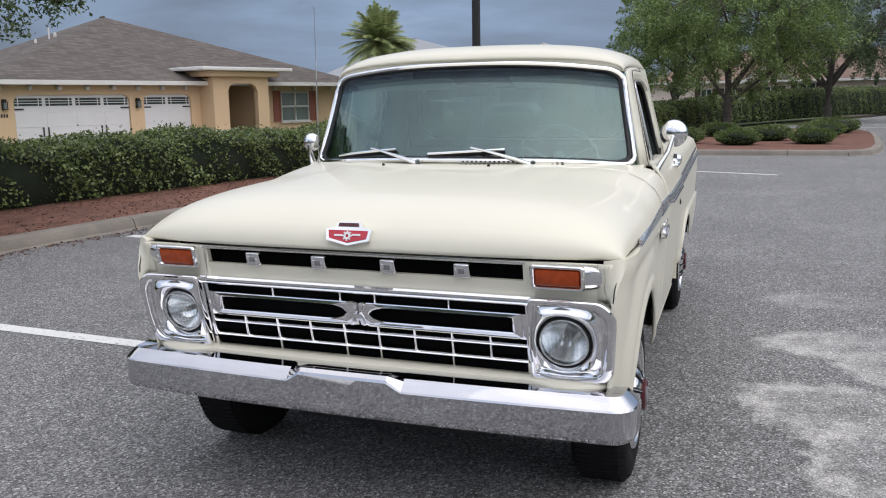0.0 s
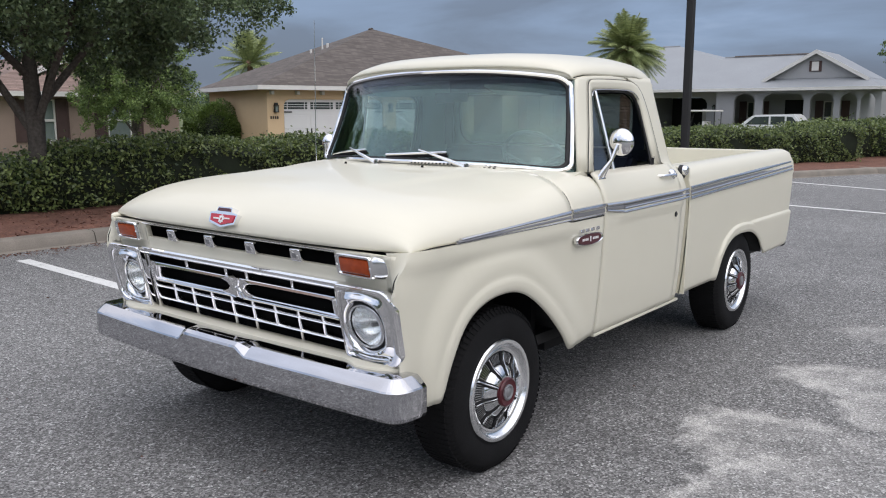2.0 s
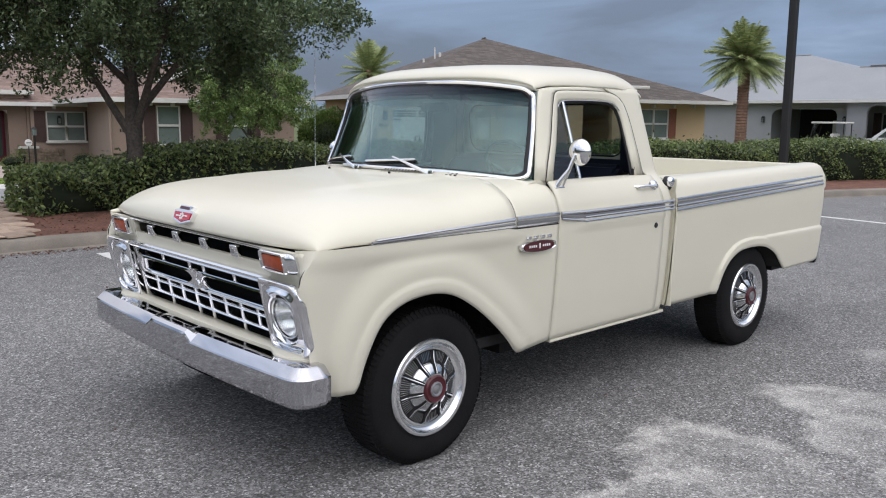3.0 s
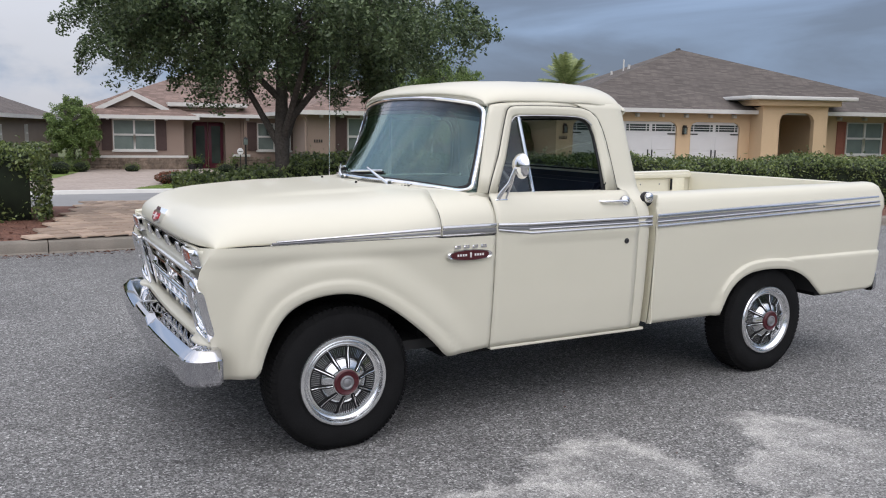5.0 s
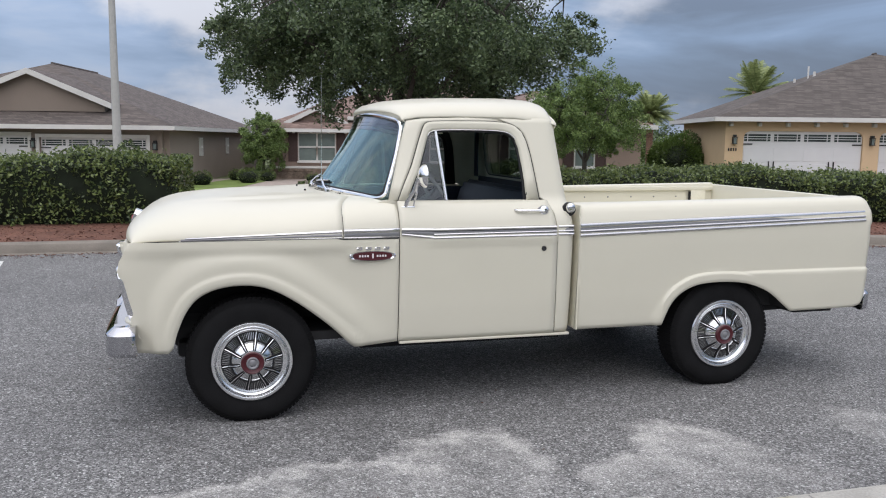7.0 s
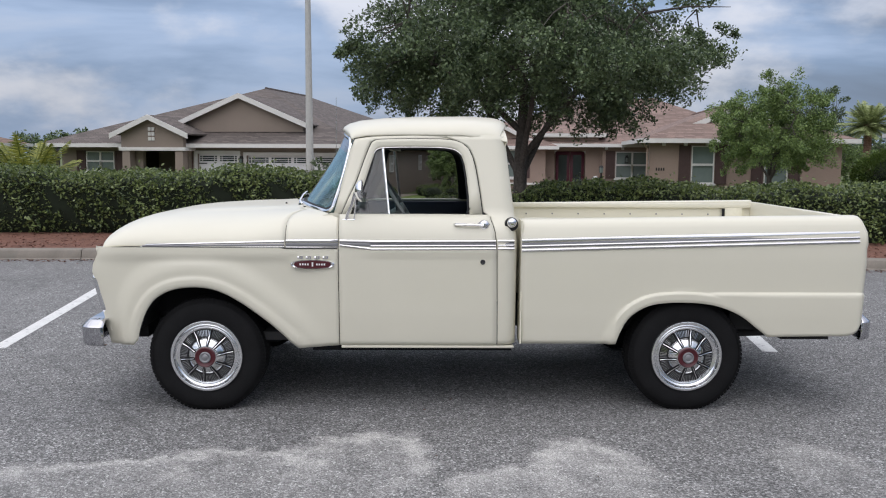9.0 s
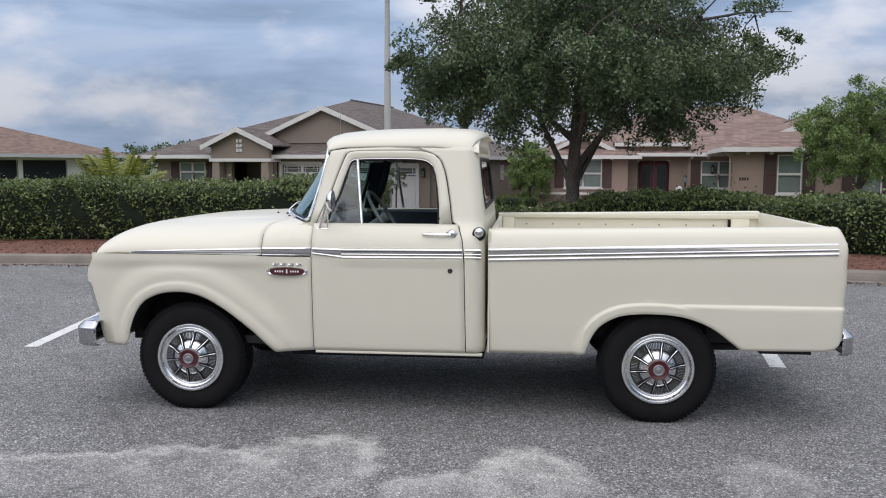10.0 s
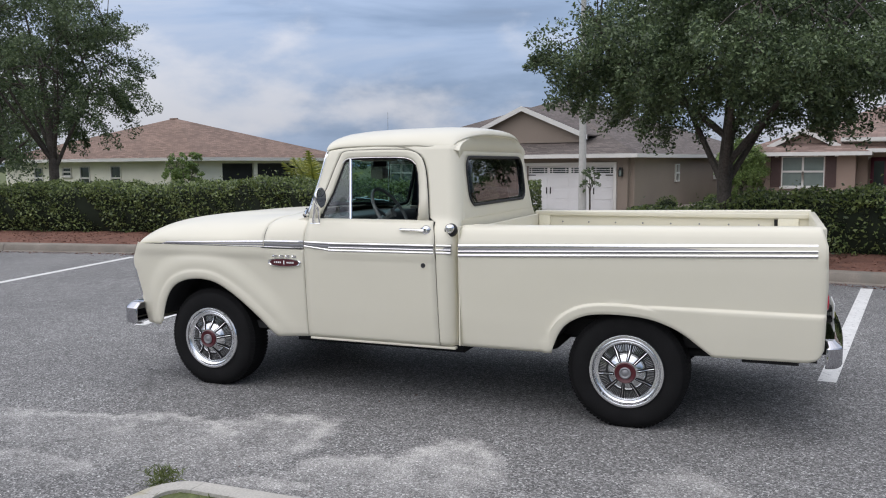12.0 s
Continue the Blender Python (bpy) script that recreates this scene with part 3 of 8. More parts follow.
# bark chips and fallen leaves
q, r = rng.uniform(-24, 20, 9000), rng.uniform(48.2, 50.6, 9000)
scatter("mulch_chips", np.c_[ARC[0] - r * np.cos(np.radians(q)), ARC[1] + r * np.sin(np.radians(q)), np.full(9000, 0.150)], 0.055, CHIP, "loose bark chips on the bed", "bark chips", 0.6, 3, 0.35)
q = rng.uniform(-20, 14, 3200)
r = 47.93 - np.abs(rng.normal(0, 0.14, 3200)) + 0.02 * np.sin(q * 3)
scatter("leaf_litter", np.c_[ARC[0] - r * np.cos(np.radians(q)), ARC[1] + r * np.sin(np.radians(q)), np.full(3200, 0.008)], 0.04, CHIP, "dry leaves gathered along the foot of the kerb", "leaf litter", 0.85, 4, 0.5)
scatter("road_grit", np.c_[rng.uniform(-7, 4, 220), rng.uniform(-4, 12, 220), np.full(220, 0.006)], 0.022, CHIP, "scattered bits of bark and leaf on the asphalt", "litter", 0.9, 5, 0.5)

# the small kerbed island beside the driving side
isl = tagged(empty("kerb", (0, 0, 0), "worn concrete kerb of a small grassed island", "kerb"), kind="structure")
PALEKERB = mat("pale_kerb_concrete", (0.40, 0.385, 0.35), 0.85, vary=0.22, scale=3.0, fine=0.16, fine_scale=90, bump=0.3, spots=(5.0, 0.56, 0.74, (0.36, 0.33, 0.20)))
ISL_SEC = ((-0.12, 0.004), (-0.02, 0.03), (0.0, 0.06), (0.03, 0.075), (0.14, 0.078), (0.14, 0.0))
X0, X1, Y0, Y1, RC = 1.335, 4.25, 4.31, 6.70, 0.24
CORNERS = ((X0 + RC, Y0 + RC, 180), (X1 - RC, Y0 + RC, 270), (X1 - RC, Y1 - RC, 0), (X0 + RC, Y1 - RC, 90))


def island_station(c, q):
    """A point of the island's edge on the rounded corner c at q degrees, and the way inwards."""
    x, y, a = CORNERS[c]
    co, si = math.cos(radians(a + q)), math.sin(radians(a + q))
    return (x + RC * co, y + RC * si), (-co, -si)


for c in range(4):
    kerb_piece(isl, [island_station(c, q) for q in np.linspace(0, 90, 9)], ISL_SEC, PALEKERB)
    (p, nrm), (q, _) = island_station(c, 90), island_station((c + 1) % 4, 0)
    p, q = Vector(p), Vector(q)
    d = (q - p).normalized()
    lengths = max(1, round((q - p).length / 0.8))
    for k in range(lengths):
        a, b = p.lerp(q, k / lengths) + d * 0.004, p.lerp(q, (k + 1) / lengths) - d * 0.004
        kerb_piece(isl, [(tuple(a), nrm), (tuple(b), nrm)], ISL_SEC, PALEKERB)
bm = bmesh.new()
prism(bm, [(X0 + 0.13, Y0 + 0.13), (X1 - 0.13, Y0 + 0.13), (X1 - 0.13, Y1 - 0.13), (X0 + 0.13, Y1 - 0.13)], "z", 0.0, 0.062)
sheet("ground", bm, GRASS, "patch of thin turf inside the small island", "turf")
n = 1500
scatter("grass_tuft", np.c_[rng.uniform(X0 + 0.16, X1 - 0.16, n), rng.uniform(Y0 + 0.16, Y1 - 0.16, n), rng.uniform(0.06, 0.09, n)], 0.06, GRASSLEAF, "thin grass growing on the island", "grass", 0.0, 9, 0.14)
n = 320
scatter("grass_tuft", np.c_[rng.normal(1.345, 0.035, n), rng.normal(4.285, 0.045, n), rng.uniform(0.01, 0.10, n)], 0.055, GRASSLEAF, "dry yellow-green grass tuft at the kerb's corner", "grass", 0.0, 19, 0.10)

# ---- planted island at the end of the bays ----
OUT = [(-3.2, 22.9), (-1, 22.95), (1.2, 22.85), (2.6, 22.9), (3.15, 23.3), (3.45, 24.2), (3.8, 26), (4.3, 30), (4.7, 34), (4.6, 36.5), (3.5, 38), (0, 38.5), (-3, 38.3)]
isl2 = tagged(empty("kerb", (0, 0, 0), "pale concrete kerb round a planted island", "kerb"), kind="structure")
for i in range(len(OUT) - 1):
    p, q = Vector(OUT[i]), Vector(OUT[i + 1])
    d = (q - p).normalized()
    nrm = (-d.y, d.x)
    kerb_piece(isl2, [(tuple(p), nrm), (tuple(q - d * 0.012), nrm)])
bm = bmesh.new()
prism(bm, [(x - (0.1 if i > 3 else 0), y + 0.1) for i, (x, y) in enumerate(OUT)] + [(-8, 38), (-8, 30), (-5.2, 23)], "z", -0.05, 0.135)
sheet("ground", bm, MULCH, "red-brown mulch on the planted island", "mulch bed")


# ---- hedges and plants ----
def hedge(name, path, width, tops, seed, dens=820, label="dense clipped dark-green hedge with glossy leaves", z0=0.13, leaf=0.066):
    """A clipped hedge along a path: a near-black core painted as its inner shade, and a coat of leaves with an uneven
    top.
    """
    rng = np.random.default_rng(seed)
    h = empty(name, (0, 0, 0), label, "hedge")
    P = np.array(path, float)
    seg = np.r_[0, np.cumsum(np.hypot(*np.diff(P, axis=0).T))]
    L = seg[-1]

    def place(s, off):
        x, y = np.interp(s, seg, P[:, 0]), np.interp(s, seg, P[:, 1])
        x2, y2 = np.interp(np.minimum(s + 0.2, L), seg, P[:, 0]), np.interp(np.minimum(s + 0.2, L), seg, P[:, 1])
        x1, y1 = np.interp(np.maximum(s - 0.2, 0), seg, P[:, 0]), np.interp(np.maximum(s - 0.2, 0), seg, P[:, 1])
        dx, dy = x2 - x1, y2 - y1
        k = np.hypot(dx, dy) + 1e-9
        return x - dy / k * off, y + dx / k * off

    def top(s):
        return np.interp(s, np.linspace(0, L, len(tops)), tops) + 0.05 * np.sin(s * 1.3 + seed) + 0.04 * np.sin(s * 3.1 + 2) + 0.03 * np.sin(s * 7.3)

    bm = bmesh.new()
    rows = []
    for s in np.linspace(0.12, L - 0.12, max(8, int(L / 0.35))):
        t = float(top(np.array([s]))[0]) - 0.10
        w = width / 2 - 0.12 + 0.06 * noise.noise((s * 0.8, seed, 0))
        row = []
        for o, z in ((-0.75, 0.0), (-0.95, 0.25), (-1.0, 0.55), (-0.95, 0.85), (-0.7, 1.0), (0.7, 1.0), (0.95, 0.85), (1.0, 0.5), (0.8, 0.0)):
            x, y = place(np.array([s]), np.array([o * w]))
            row.append((float(x[0]), float(y[0]), z0 + (t - z0) * z + 0.03 * noise.noise((s * 2, o * 3, z * 3))))
        rows.append(row)
    vr = grid(bm, rows)
    bm.faces.new(vr[0]), bm.faces.new(vr[-1])
    part("hedge_core", bm, HEDGE_SHADE, h)
    per = 2 * (np.mean(tops) - z0) + width
    n = int(L * per * dens)
    s = rng.uniform(0, L, n)
    t = top(s)
    u = rng.uniform(0, per, n)
    hgt = t - z0
    side = u < 2 * np.mean(hgt)
    back = u > np.mean(hgt)
    f = np.clip(rng.uniform(0, 1, n) ** 0.85, 0, 1)
    depth = np.abs(rng.normal(0, 0.11, n))
    lump = 0.14 * np.sin(s * 2.3 + 3 * f) * np.sin(s * 0.9 + seed) + 0.08 * np.sin(s * 6.1 + f * 5) + 0.04 * np.sin(s * 13 + f * 11)
    round_off = np.where(f > 0.75, (f - 0.75) ** 2 * 2.6, 0) + np.where(f < 0.12, (0.12 - f) * 1.4, 0)
    off = np.where(side, np.where(back, 1, -1) * (width / 2 + lump - depth - round_off), rng.uniform(-width / 2, width / 2, n))
    z = np.where(side, z0 + hgt * f, t - depth * 0.9 - 0.16 * np.abs(off / (width / 2)) ** 4 + 0.05 * np.sin(off * 9 + s * 5) + np.where(rng.uniform(0, 1, n) < 0.035, rng.uniform(0.0, 0.17, n), 0))
    x, y = place(s, off)
    lv = scatter("leaves", np.c_[x, y, z], leaf, HEDGE, "", "", 0.15, seed + 1, 0.55)
    lv.parent = h
    tagged(lv, kind="stuff")
    # rounded ends
    for s0, sg in ((0.0, -1), (L, 1)):
        m = int(per / 2 * width * dens * 0.5)
        o = rng.uniform(-width / 2, width / 2, m)
        zz = rng.uniform(z0, float(top(np.array([s0]))[0]), m)
        xe, ye = place(np.full(m, s0), o)
        x1, y1 = place(np.array([max(s0 - 0.2, 0)]), np.array([0.0]))
        x2, y2 = place(np.array([min(s0 + 0.2, L)]), np.array([0.0]))
        d = np.array([x2[0] - x1[0], y2[0] - y1[0]])
        d /= np.hypot(*d)
        k = sg * (0.18 * (1 - (o / (width / 2)) ** 2) - np.abs(rng.normal(0, 0.07, m)))
        e = scatter("leaves", np.c_[xe + d[0] * k, ye + d[1] * k, zz], leaf, HEDGE, "", "", 0.15, seed + 5, 0.55)
        e.parent = h
        tagged(e, kind="stuff")
    return h


def arc_path(r0, r1, y0, y1, n=40):
    return [polar(r, at_y(r, y)) for r, y in zip(np.linspace(r0, r1, n), np.linspace(y0, y1, n))]


hedge("hedge", arc_path(52.0, 51.0, -24, 2.66), 1.7, [1.30, 1.22, 1.17, 1.15, 1.16, 1.20, 1.25, 1.24], 11)
hedge("hedge", arc_path(50.9, 50.85, 4.75, 26.0), 1.6, [0.78, 1.08, 1.08, 1.05, 1.03, 1.04, 1.05, 1.08, 1.1], 23, label="long clipped hedge, lower at one end, beside the mulch bed")
hedge("hedge", [(-5.2, 26.2), (-4.2, 30), (-2.6, 38), (-0.6, 46), (3.0, 55), (7.5, 64), (16, 76)], 2.0, [1.15, 1.25, 1.45, 1.75, 1.9, 2.0, 2.0], 31, 240, "tall dark hedge behind the planted island", leaf=0.10)


def shrub(name, base, rx, ry, h, n, material, seed, label, leaf=0.06, core=True, category="shrub"):
    """A mounded shrub: leaves round a near-black core painted as its inner shade."""
    rng = np.random.default_rng(seed)
    s = empty(name, base, label, category)
    if core:
        bm = bmesh.new()
        bmesh.ops.create_icosphere(bm, subdivisions=3, radius=1.0)
        for v in bm.verts:
            k = 0.80 + 0.16 * noise.noise(v.co * 2.2 + Vector((seed, 0, 0)))
            v.co = Vector((v.co.x * rx * k, v.co.y * ry * k, max(0.0, (v.co.z * 0.5 + 0.42) * h * k)))
        part("stem_core", bm, HEDGE_SHADE, s)
    d = rng.normal(size=(n, 3))
    d /= np.linalg.norm(d, axis=1)[:, None]
    k = 1 - np.abs(rng.normal(0, 0.10, n)) + 0.10 * np.sin(d[:, 0] * 5 + seed) * np.sin(d[:, 1] * 4)
    lv = scatter("leaves", np.c_[d[:, 0] * rx * k, d[:, 1] * ry * k, np.maximum(0.02, (d[:, 2] * 0.5 + 0.5) * h * k)], leaf, material, "", "", 0.1, seed, 0.5)
    lv.parent = s
    tagged(lv, kind="stuff")
    return s


# ---- trees ----
def tree(name, base, trunk_h, trunk_r, crown_c, crown_r, n_clump, per, leaf, material, seed, label, limbs=7, lean=(0, 0), spread=0.55):
    """A tapered trunk that forks into limbs and boughs, and a crown of many leafy sprays that reach outwards, with gaps."""
    rng = np.random.default_rng(seed)
    t = empty(name, base, label, "tree")
    bm = bmesh.new()
    top = Vector((lean[0], lean[1], trunk_h))
    C, R = Vector(crown_c), Vector(crown_r)
    head = C + Vector((0.06 * R.x, -0.05 * R.y, 0.45 * R.z))
    bend = top.lerp(head, 0.45) + Vector((-0.03 * R.x, 0.03 * R.y, 0))
    tube(bm, [(0, 0, -0.1), (0.01, 0, 0.15), (lean[0] * 0.3, lean[1] * 0.3, trunk_h * 0.45), tuple(top), tuple(bend), tuple(head)], [trunk_r * 1.45, trunk_r * 1.08, trunk_r * 0.97, trunk_r * 0.9, trunk_r * 0.5, trunk_r * 0.08], 14)
    boughs = []
    for i in range(limbs):
        a = 2 * math.pi * (i + rng.uniform(-0.25, 0.25)) / limbs
        el = rng.uniform(-0.15, 0.55)
        tip = C + Vector((R.x * 0.80 * math.cos(a), R.y * 0.80 * math.sin(a), R.z * el))
        start = top.lerp(bend, rng.uniform(0.0, 0.7)) if i % 2 else top - Vector((0, 0, trunk_h * rng.uniform(0.0, 0.2)))
        mid = start.lerp(tip, 0.45) + Vector((rng.normal(0, 0.10) * R.x * 0.4, rng.normal(0, 0.10) * R.y * 0.4, R.z * 0.06))
        tube(bm, [start, start.lerp(mid, 0.5) + Vector((0, 0, 0.02)), mid, mid.lerp(tip, 0.55) + Vector((0, 0, 0.08)), tip], [trunk_r * 0.46, trunk_r * 0.34, trunk_r * 0.25, trunk_r * 0.14, trunk_r * 0.05], 8)
        boughs += [mid, mid.lerp(tip, 0.35), mid.lerp(tip, 0.7)]
        for k in range(4):
            b0 = mid.lerp(tip, rng.uniform(0.0, 0.8))
            b1 = b0 + Vector(rng.normal(0, 0.24, 3) * np.array(R)) + Vector((0, 0, 0.10 * R.z))
            tube(bm, [b0, b0.lerp(b1, 0.5) + Vector((0, 0, 0.06)), b1], [trunk_r * 0.2, trunk_r * 0.12, trunk_r * 0.04], 6)
            boughs.append(b0.lerp(b1, 0.6))
    part("trunk", bm, BARK, t)
    c, tries = [], 0
    big = max(R)
    while len(c) < n_clump and tries < n_clump * 10:
        tries += 1
        v = rng.normal(size=3)
        v /= np.linalg.norm(v)
        k = 1 + 0.20 * noise.noise(Vector(v) * 2.1 + Vector((seed, 0, 0))) + 0.14 * noise.noise(Vector(v) * 5.0 + Vector((0, seed, 0)))
        r = rng.uniform(0.12, 1.0) ** 0.5
        s = 1.0
        if rng.uniform() < 0.14:
            r, s = rng.uniform(0.92, 1.05), 0.6
        p = v * r * k * np.array(R)
        if p[2] < 0:
            p[2] *= spread
            # the underside is open towards the trunk
            if np.hypot(p[0] / R.x, p[1] / R.y) < 0.45 and p[2] < -0.35 * spread * R.z and rng.uniform() < 0.75:
                continue
        p = p + np.array(C)
        if noise.noise(Vector(p) * (3.6 / big) + Vector((seed, 0, 0))) < -0.10 - 0.35 * (1 - min(r, 1.0)):
            continue
        c.append((*p, s, *v))
    c = np.array(c)
    P, V = c[:, :3], c[:, 4:].copy()
    V[:, 2] -= 0.35
    V += rng.normal(0, 0.35, V.shape)
    V /= np.linalg.norm(V, axis=1)[:, None]
    size = rng.uniform(0.075, 0.15, len(c)) * big * c[:, 3] * (1.0 if n_clump > 300 else 1.25)
    twigs = bmesh.new()
    B = np.array([tuple(b) for b in boughs])
    for p in P[::max(1, len(P) // 160)]:
        q = B[np.argmin(((B - p) ** 2).sum(1))]
        tube(twigs, [q, (p + q) / 2 + np.array([0, 0, 0.03 * R.z]), p], [trunk_r * 0.11, trunk_r * 0.07, trunk_r * 0.02], 5)
    tagged(part("twig", twigs, BARK, t), kind="stuff")
    n = len(c) * per
    ax, sg = np.repeat(V, per, axis=0), np.repeat(size, per)[:, None]
    along = rng.uniform(-1.0, 1.25, (n, 1))
    dv = rng.normal(size=(n, 3))
    dv /= np.linalg.norm(dv, axis=1)[:, None]
    wide = np.clip(1.15 - 0.55 * np.abs(along) ** 1.5, 0.25, 1.0)
    pts = np.repeat(P, per, axis=0) + ax * along * sg * (1.1 if n_clump > 300 else 0.9) + dv * (rng.uniform(0.1, 1.0, (n, 1)) ** 0.6) * sg * (0.75 if n_clump > 300 else 0.9) * wide
    cr = scatter("crown", pts, leaf, material, "", "", 0.1, seed + 2, 0.5)
    cr.parent = t
    tagged(cr, kind="stuff")
    return t


tree("oak_tree", (-9.95, 6.2, 0.10), 1.20, 0.135, (-0.45, 0.10, 3.20), (3.10, 3.12, 2.6), 620, 250, 0.068, OAK, 41, "spreading live oak with dark foliage and forked grey trunk", 6, spread=0.42)
tree("tree", (-22.8, 15.75, -0.35), 1.2, 0.09, (0, 0, 2.62), (1.85, 1.9, 1.72), 290, 190, 0.080, ELM, 52, "small bright-green street tree with a loose crown", 6, spread=0.8)
tree("tree", (-35.0, 5.5, -0.40), 0.7, 0.07, (0, 0, 1.55), (1.05, 1.05, 1.40), 220, 150, 0.075, ELM, 53, "young leafy tree beside the drive", 5, spread=0.85)
tree("tree", (-11.8, -10.2, 0.0), 1.7, 0.13, (0.0, -0.45, 4.3), (2.6, 2.65, 3.0), 360, 210, 0.072, OAK, 54, "dark-leaved oak standing behind the hedge", 7, spread=0.8)
tree("tree", (-15.5, -17.0, -0.2), 1.8, 0.15, (0, 0, 3.6), (3.2, 3.2, 2.2), 160, 110, 0.10, OAK, 55, "dense dark oak behind the hedge", 7, spread=0.9)
tree("tree", (-0.43, 35.0, 0.12), 1.35, 0.16, (0, 0, 4.0), (4.2, 3.9, 3.2), 460, 170, 0.10, ELM, 56, "leafy green elm on the planted island", 7, spread=0.85)
tree("tree", (-2.9, 41.5, -0.06), 1.6, 0.15, (0, 0, 4.4), (2.6, 3.0, 3.0), 150, 120, 0.13, ELM, 57, "leafy tree behind the island", 6, spread=0.9)
tree("tree", (4.7, 52.4, -0.06), 1.9, 0.22, (0.4, 0, 4.9), (4.6, 4.3, 3.5), 340, 150, 0.12, OAK, 58, "dark oak with low forked limbs behind the hedge", 8, spread=0.75)
tree("tree", (15.0, 47.0, -0.06), 1.9, 0.2, (0, 0, 5.2), (4.5, 4.4, 3.6), 170, 130, 0.15, OAK, 59, "dark oak beyond the bays", 7, spread=0.8)
tree("tree", (-43.5, 28.0, -0.42), 0.8, 0.1, (0, 0, 1.6), (2.0, 2.2, 1.2), 100, 100, 0.13, ELM, 60, "leafy garden tree between two houses", 6, spread=0.9)
tree("tree", (-46.0, 28.5, -0.42), 2.0, 0.12, (0, 0, 3.6), (1.2, 1.2, 2.6), 70, 90, 0.15, OAK, 61, "slim dark tree far behind the houses", 5, spread=0.95)
tree("tree", (-47.0, 26.2, -0.42), 2.0, 0.12, (0, 0, 3.2), (1.1, 1.1, 2.2), 70, 90, 0.15, OAK, 62, "slim dark tree far behind the houses", 5, spread=0.95)
shrub("shrub", (-27.0, 22.0, -0.4), 0.98, 1.35, 2.30, 13000, BUSH, 71, "large clipped green bush at the corner of a house", 0.10)
tree("tree", (-27.1, 0.4, -0.42), 0.75, 0.035, (0, 0, 1.25), (0.42, 0.42, 0.55), 26, 36, 0.08, OAK, 72, "thin young tree with sparse leaves by a garage", 4, spread=0.9)
for i, (x, y, s) in enumerate(((-1.6, 26.3, 0.8), (0.0, 25.6, 0.75), (0.9, 28.0, 0.8), (2.0, 26.2, 0.75), (2.6, 30.5, 0.9), (-2.6, 28.6, 0.9), (3.3, 33.5, 1.0), (-0.6, 31, 0.8))):
    shrub("shrub", (x, y, 0.13), s * 0.86, s * 0.78, 0.50 * s + 0.1, 2000, SHRUB, 80 + i, "low mounded green shrub on the planted island", 0.07)
for i, (x, y, s) in enumerate(((-14.6, 5.6, 0.4), (-13.9, 2.2, 0.35), (-33.8, 7.6, 0.35), (-33.0, 11.3, 0.4), (-32.3, 13.8, 0.45))):
    shrub("shrub", (x, y, 0.1 if x > -12 else -0.42), s, s, s * 1.1, 500, SHRUB, 95 + i, "small low garden shrub by the walk", 0.05)


def palm(name, base, h, r, fronds, length, material, seed, label, droop=1.0, up=0.5):
    """A palm: ringed trunk and arching fronds with separate leaflets."""
    rng = np.random.default_rng(seed)
    p = empty(name, base, label, "palm tree")
    if h > 0.3:
        bm = bmesh.new()
        prof = []
        for i in range(int(h / 0.12) + 1):
            z = 0.12 * i
            prof += [(r * (1.25 - 0.25 * min(z / 0.5, 1)), z), (r * (1.10 - 0.2 * min(z / 0.5, 1)) * 0.93, z + 0.10)]
        revolve(bm, prof, "z", (0, 0, -0.1), 14)
        bmesh.ops.create_icosphere(bm, subdivisions=2, radius=r * 1.5, matrix=Matrix.Translation((0, 0, h)))
        part("trunk", bm, PALMBARK, p)
    for i in range(fronds):
        a = 2 * math.pi * i * 0.618 + rng.uniform(-0.2, 0.2)
        el = rng.uniform(-0.42, 1.0) * up + 0.10
        L = length * rng.uniform(0.85, 1.08) * (0.80 + 0.22 * math.sin(max(el, 0.0)))
        hang = droop * (0.45 + 0.55 * math.cos(el))
        pts = []
        for k in range(12):
            s = k / 11
            pts.append(Vector((math.cos(a) * L * s * math.cos(el), math.sin(a) * L * s * math.cos(el), h + L * s * math.sin(el) - hang * L * 0.55 * s * s)))
        bm = bmesh.new()
        tube(bm, pts, [0.022 * (1 - 0.8 * k / 11) * L for k in range(12)], 4)
        side = Vector((-math.sin(a), math.cos(a), 0))
        for k in range(2, 58):
            s = k / 58
            f = s * 11
            j = min(int(f), 10)
            o = pts[j].lerp(pts[j + 1], f - j)
            d = (pts[j + 1] - pts[j]).normalized()
            w = L * 0.24 * math.sin(math.pi * min(s * 0.9 + 0.08, 1)) ** 0.7
            for sg in (-1, 1):
                t = o + side * sg * w * 0.85 + d * w * 0.55 - Vector((0, 0, w * 0.35 * rng.uniform(0.5, 1.4)))
                q = [o - d * 0.010 * L, o + d * 0.010 * L, t]
                bm.faces.new([bm.verts.new(v) for v in q])
        part("frond", bm, material, p, normals=False)
    return p


palm("palm_tree", (-14.9, 34.5, -0.35), 4.40, 0.25, 112, 2.05, FROND, 3, "date palm with a full arching crown", 0.70, 1.38)
palm("palm_tree", (-42.65, 36.78, -0.42), 5.0, 0.2, 44, 2.7, FROND, 5, "palm rising behind a house roof", 0.45, 1.25)
palm("palm_tree", (-39.75, 27.75, -0.42), 3.50, 0.21, 84, 1.9, FROND, 6, "short date palm between two houses", 0.55, 1.15)
palm("palm_tree", (-18.6, -6.45, -0.45), 0.8, 0.1, 54, 2.2, ARECA, 8, "bushy yellow-green clumping palm", 0.50, 1.25)

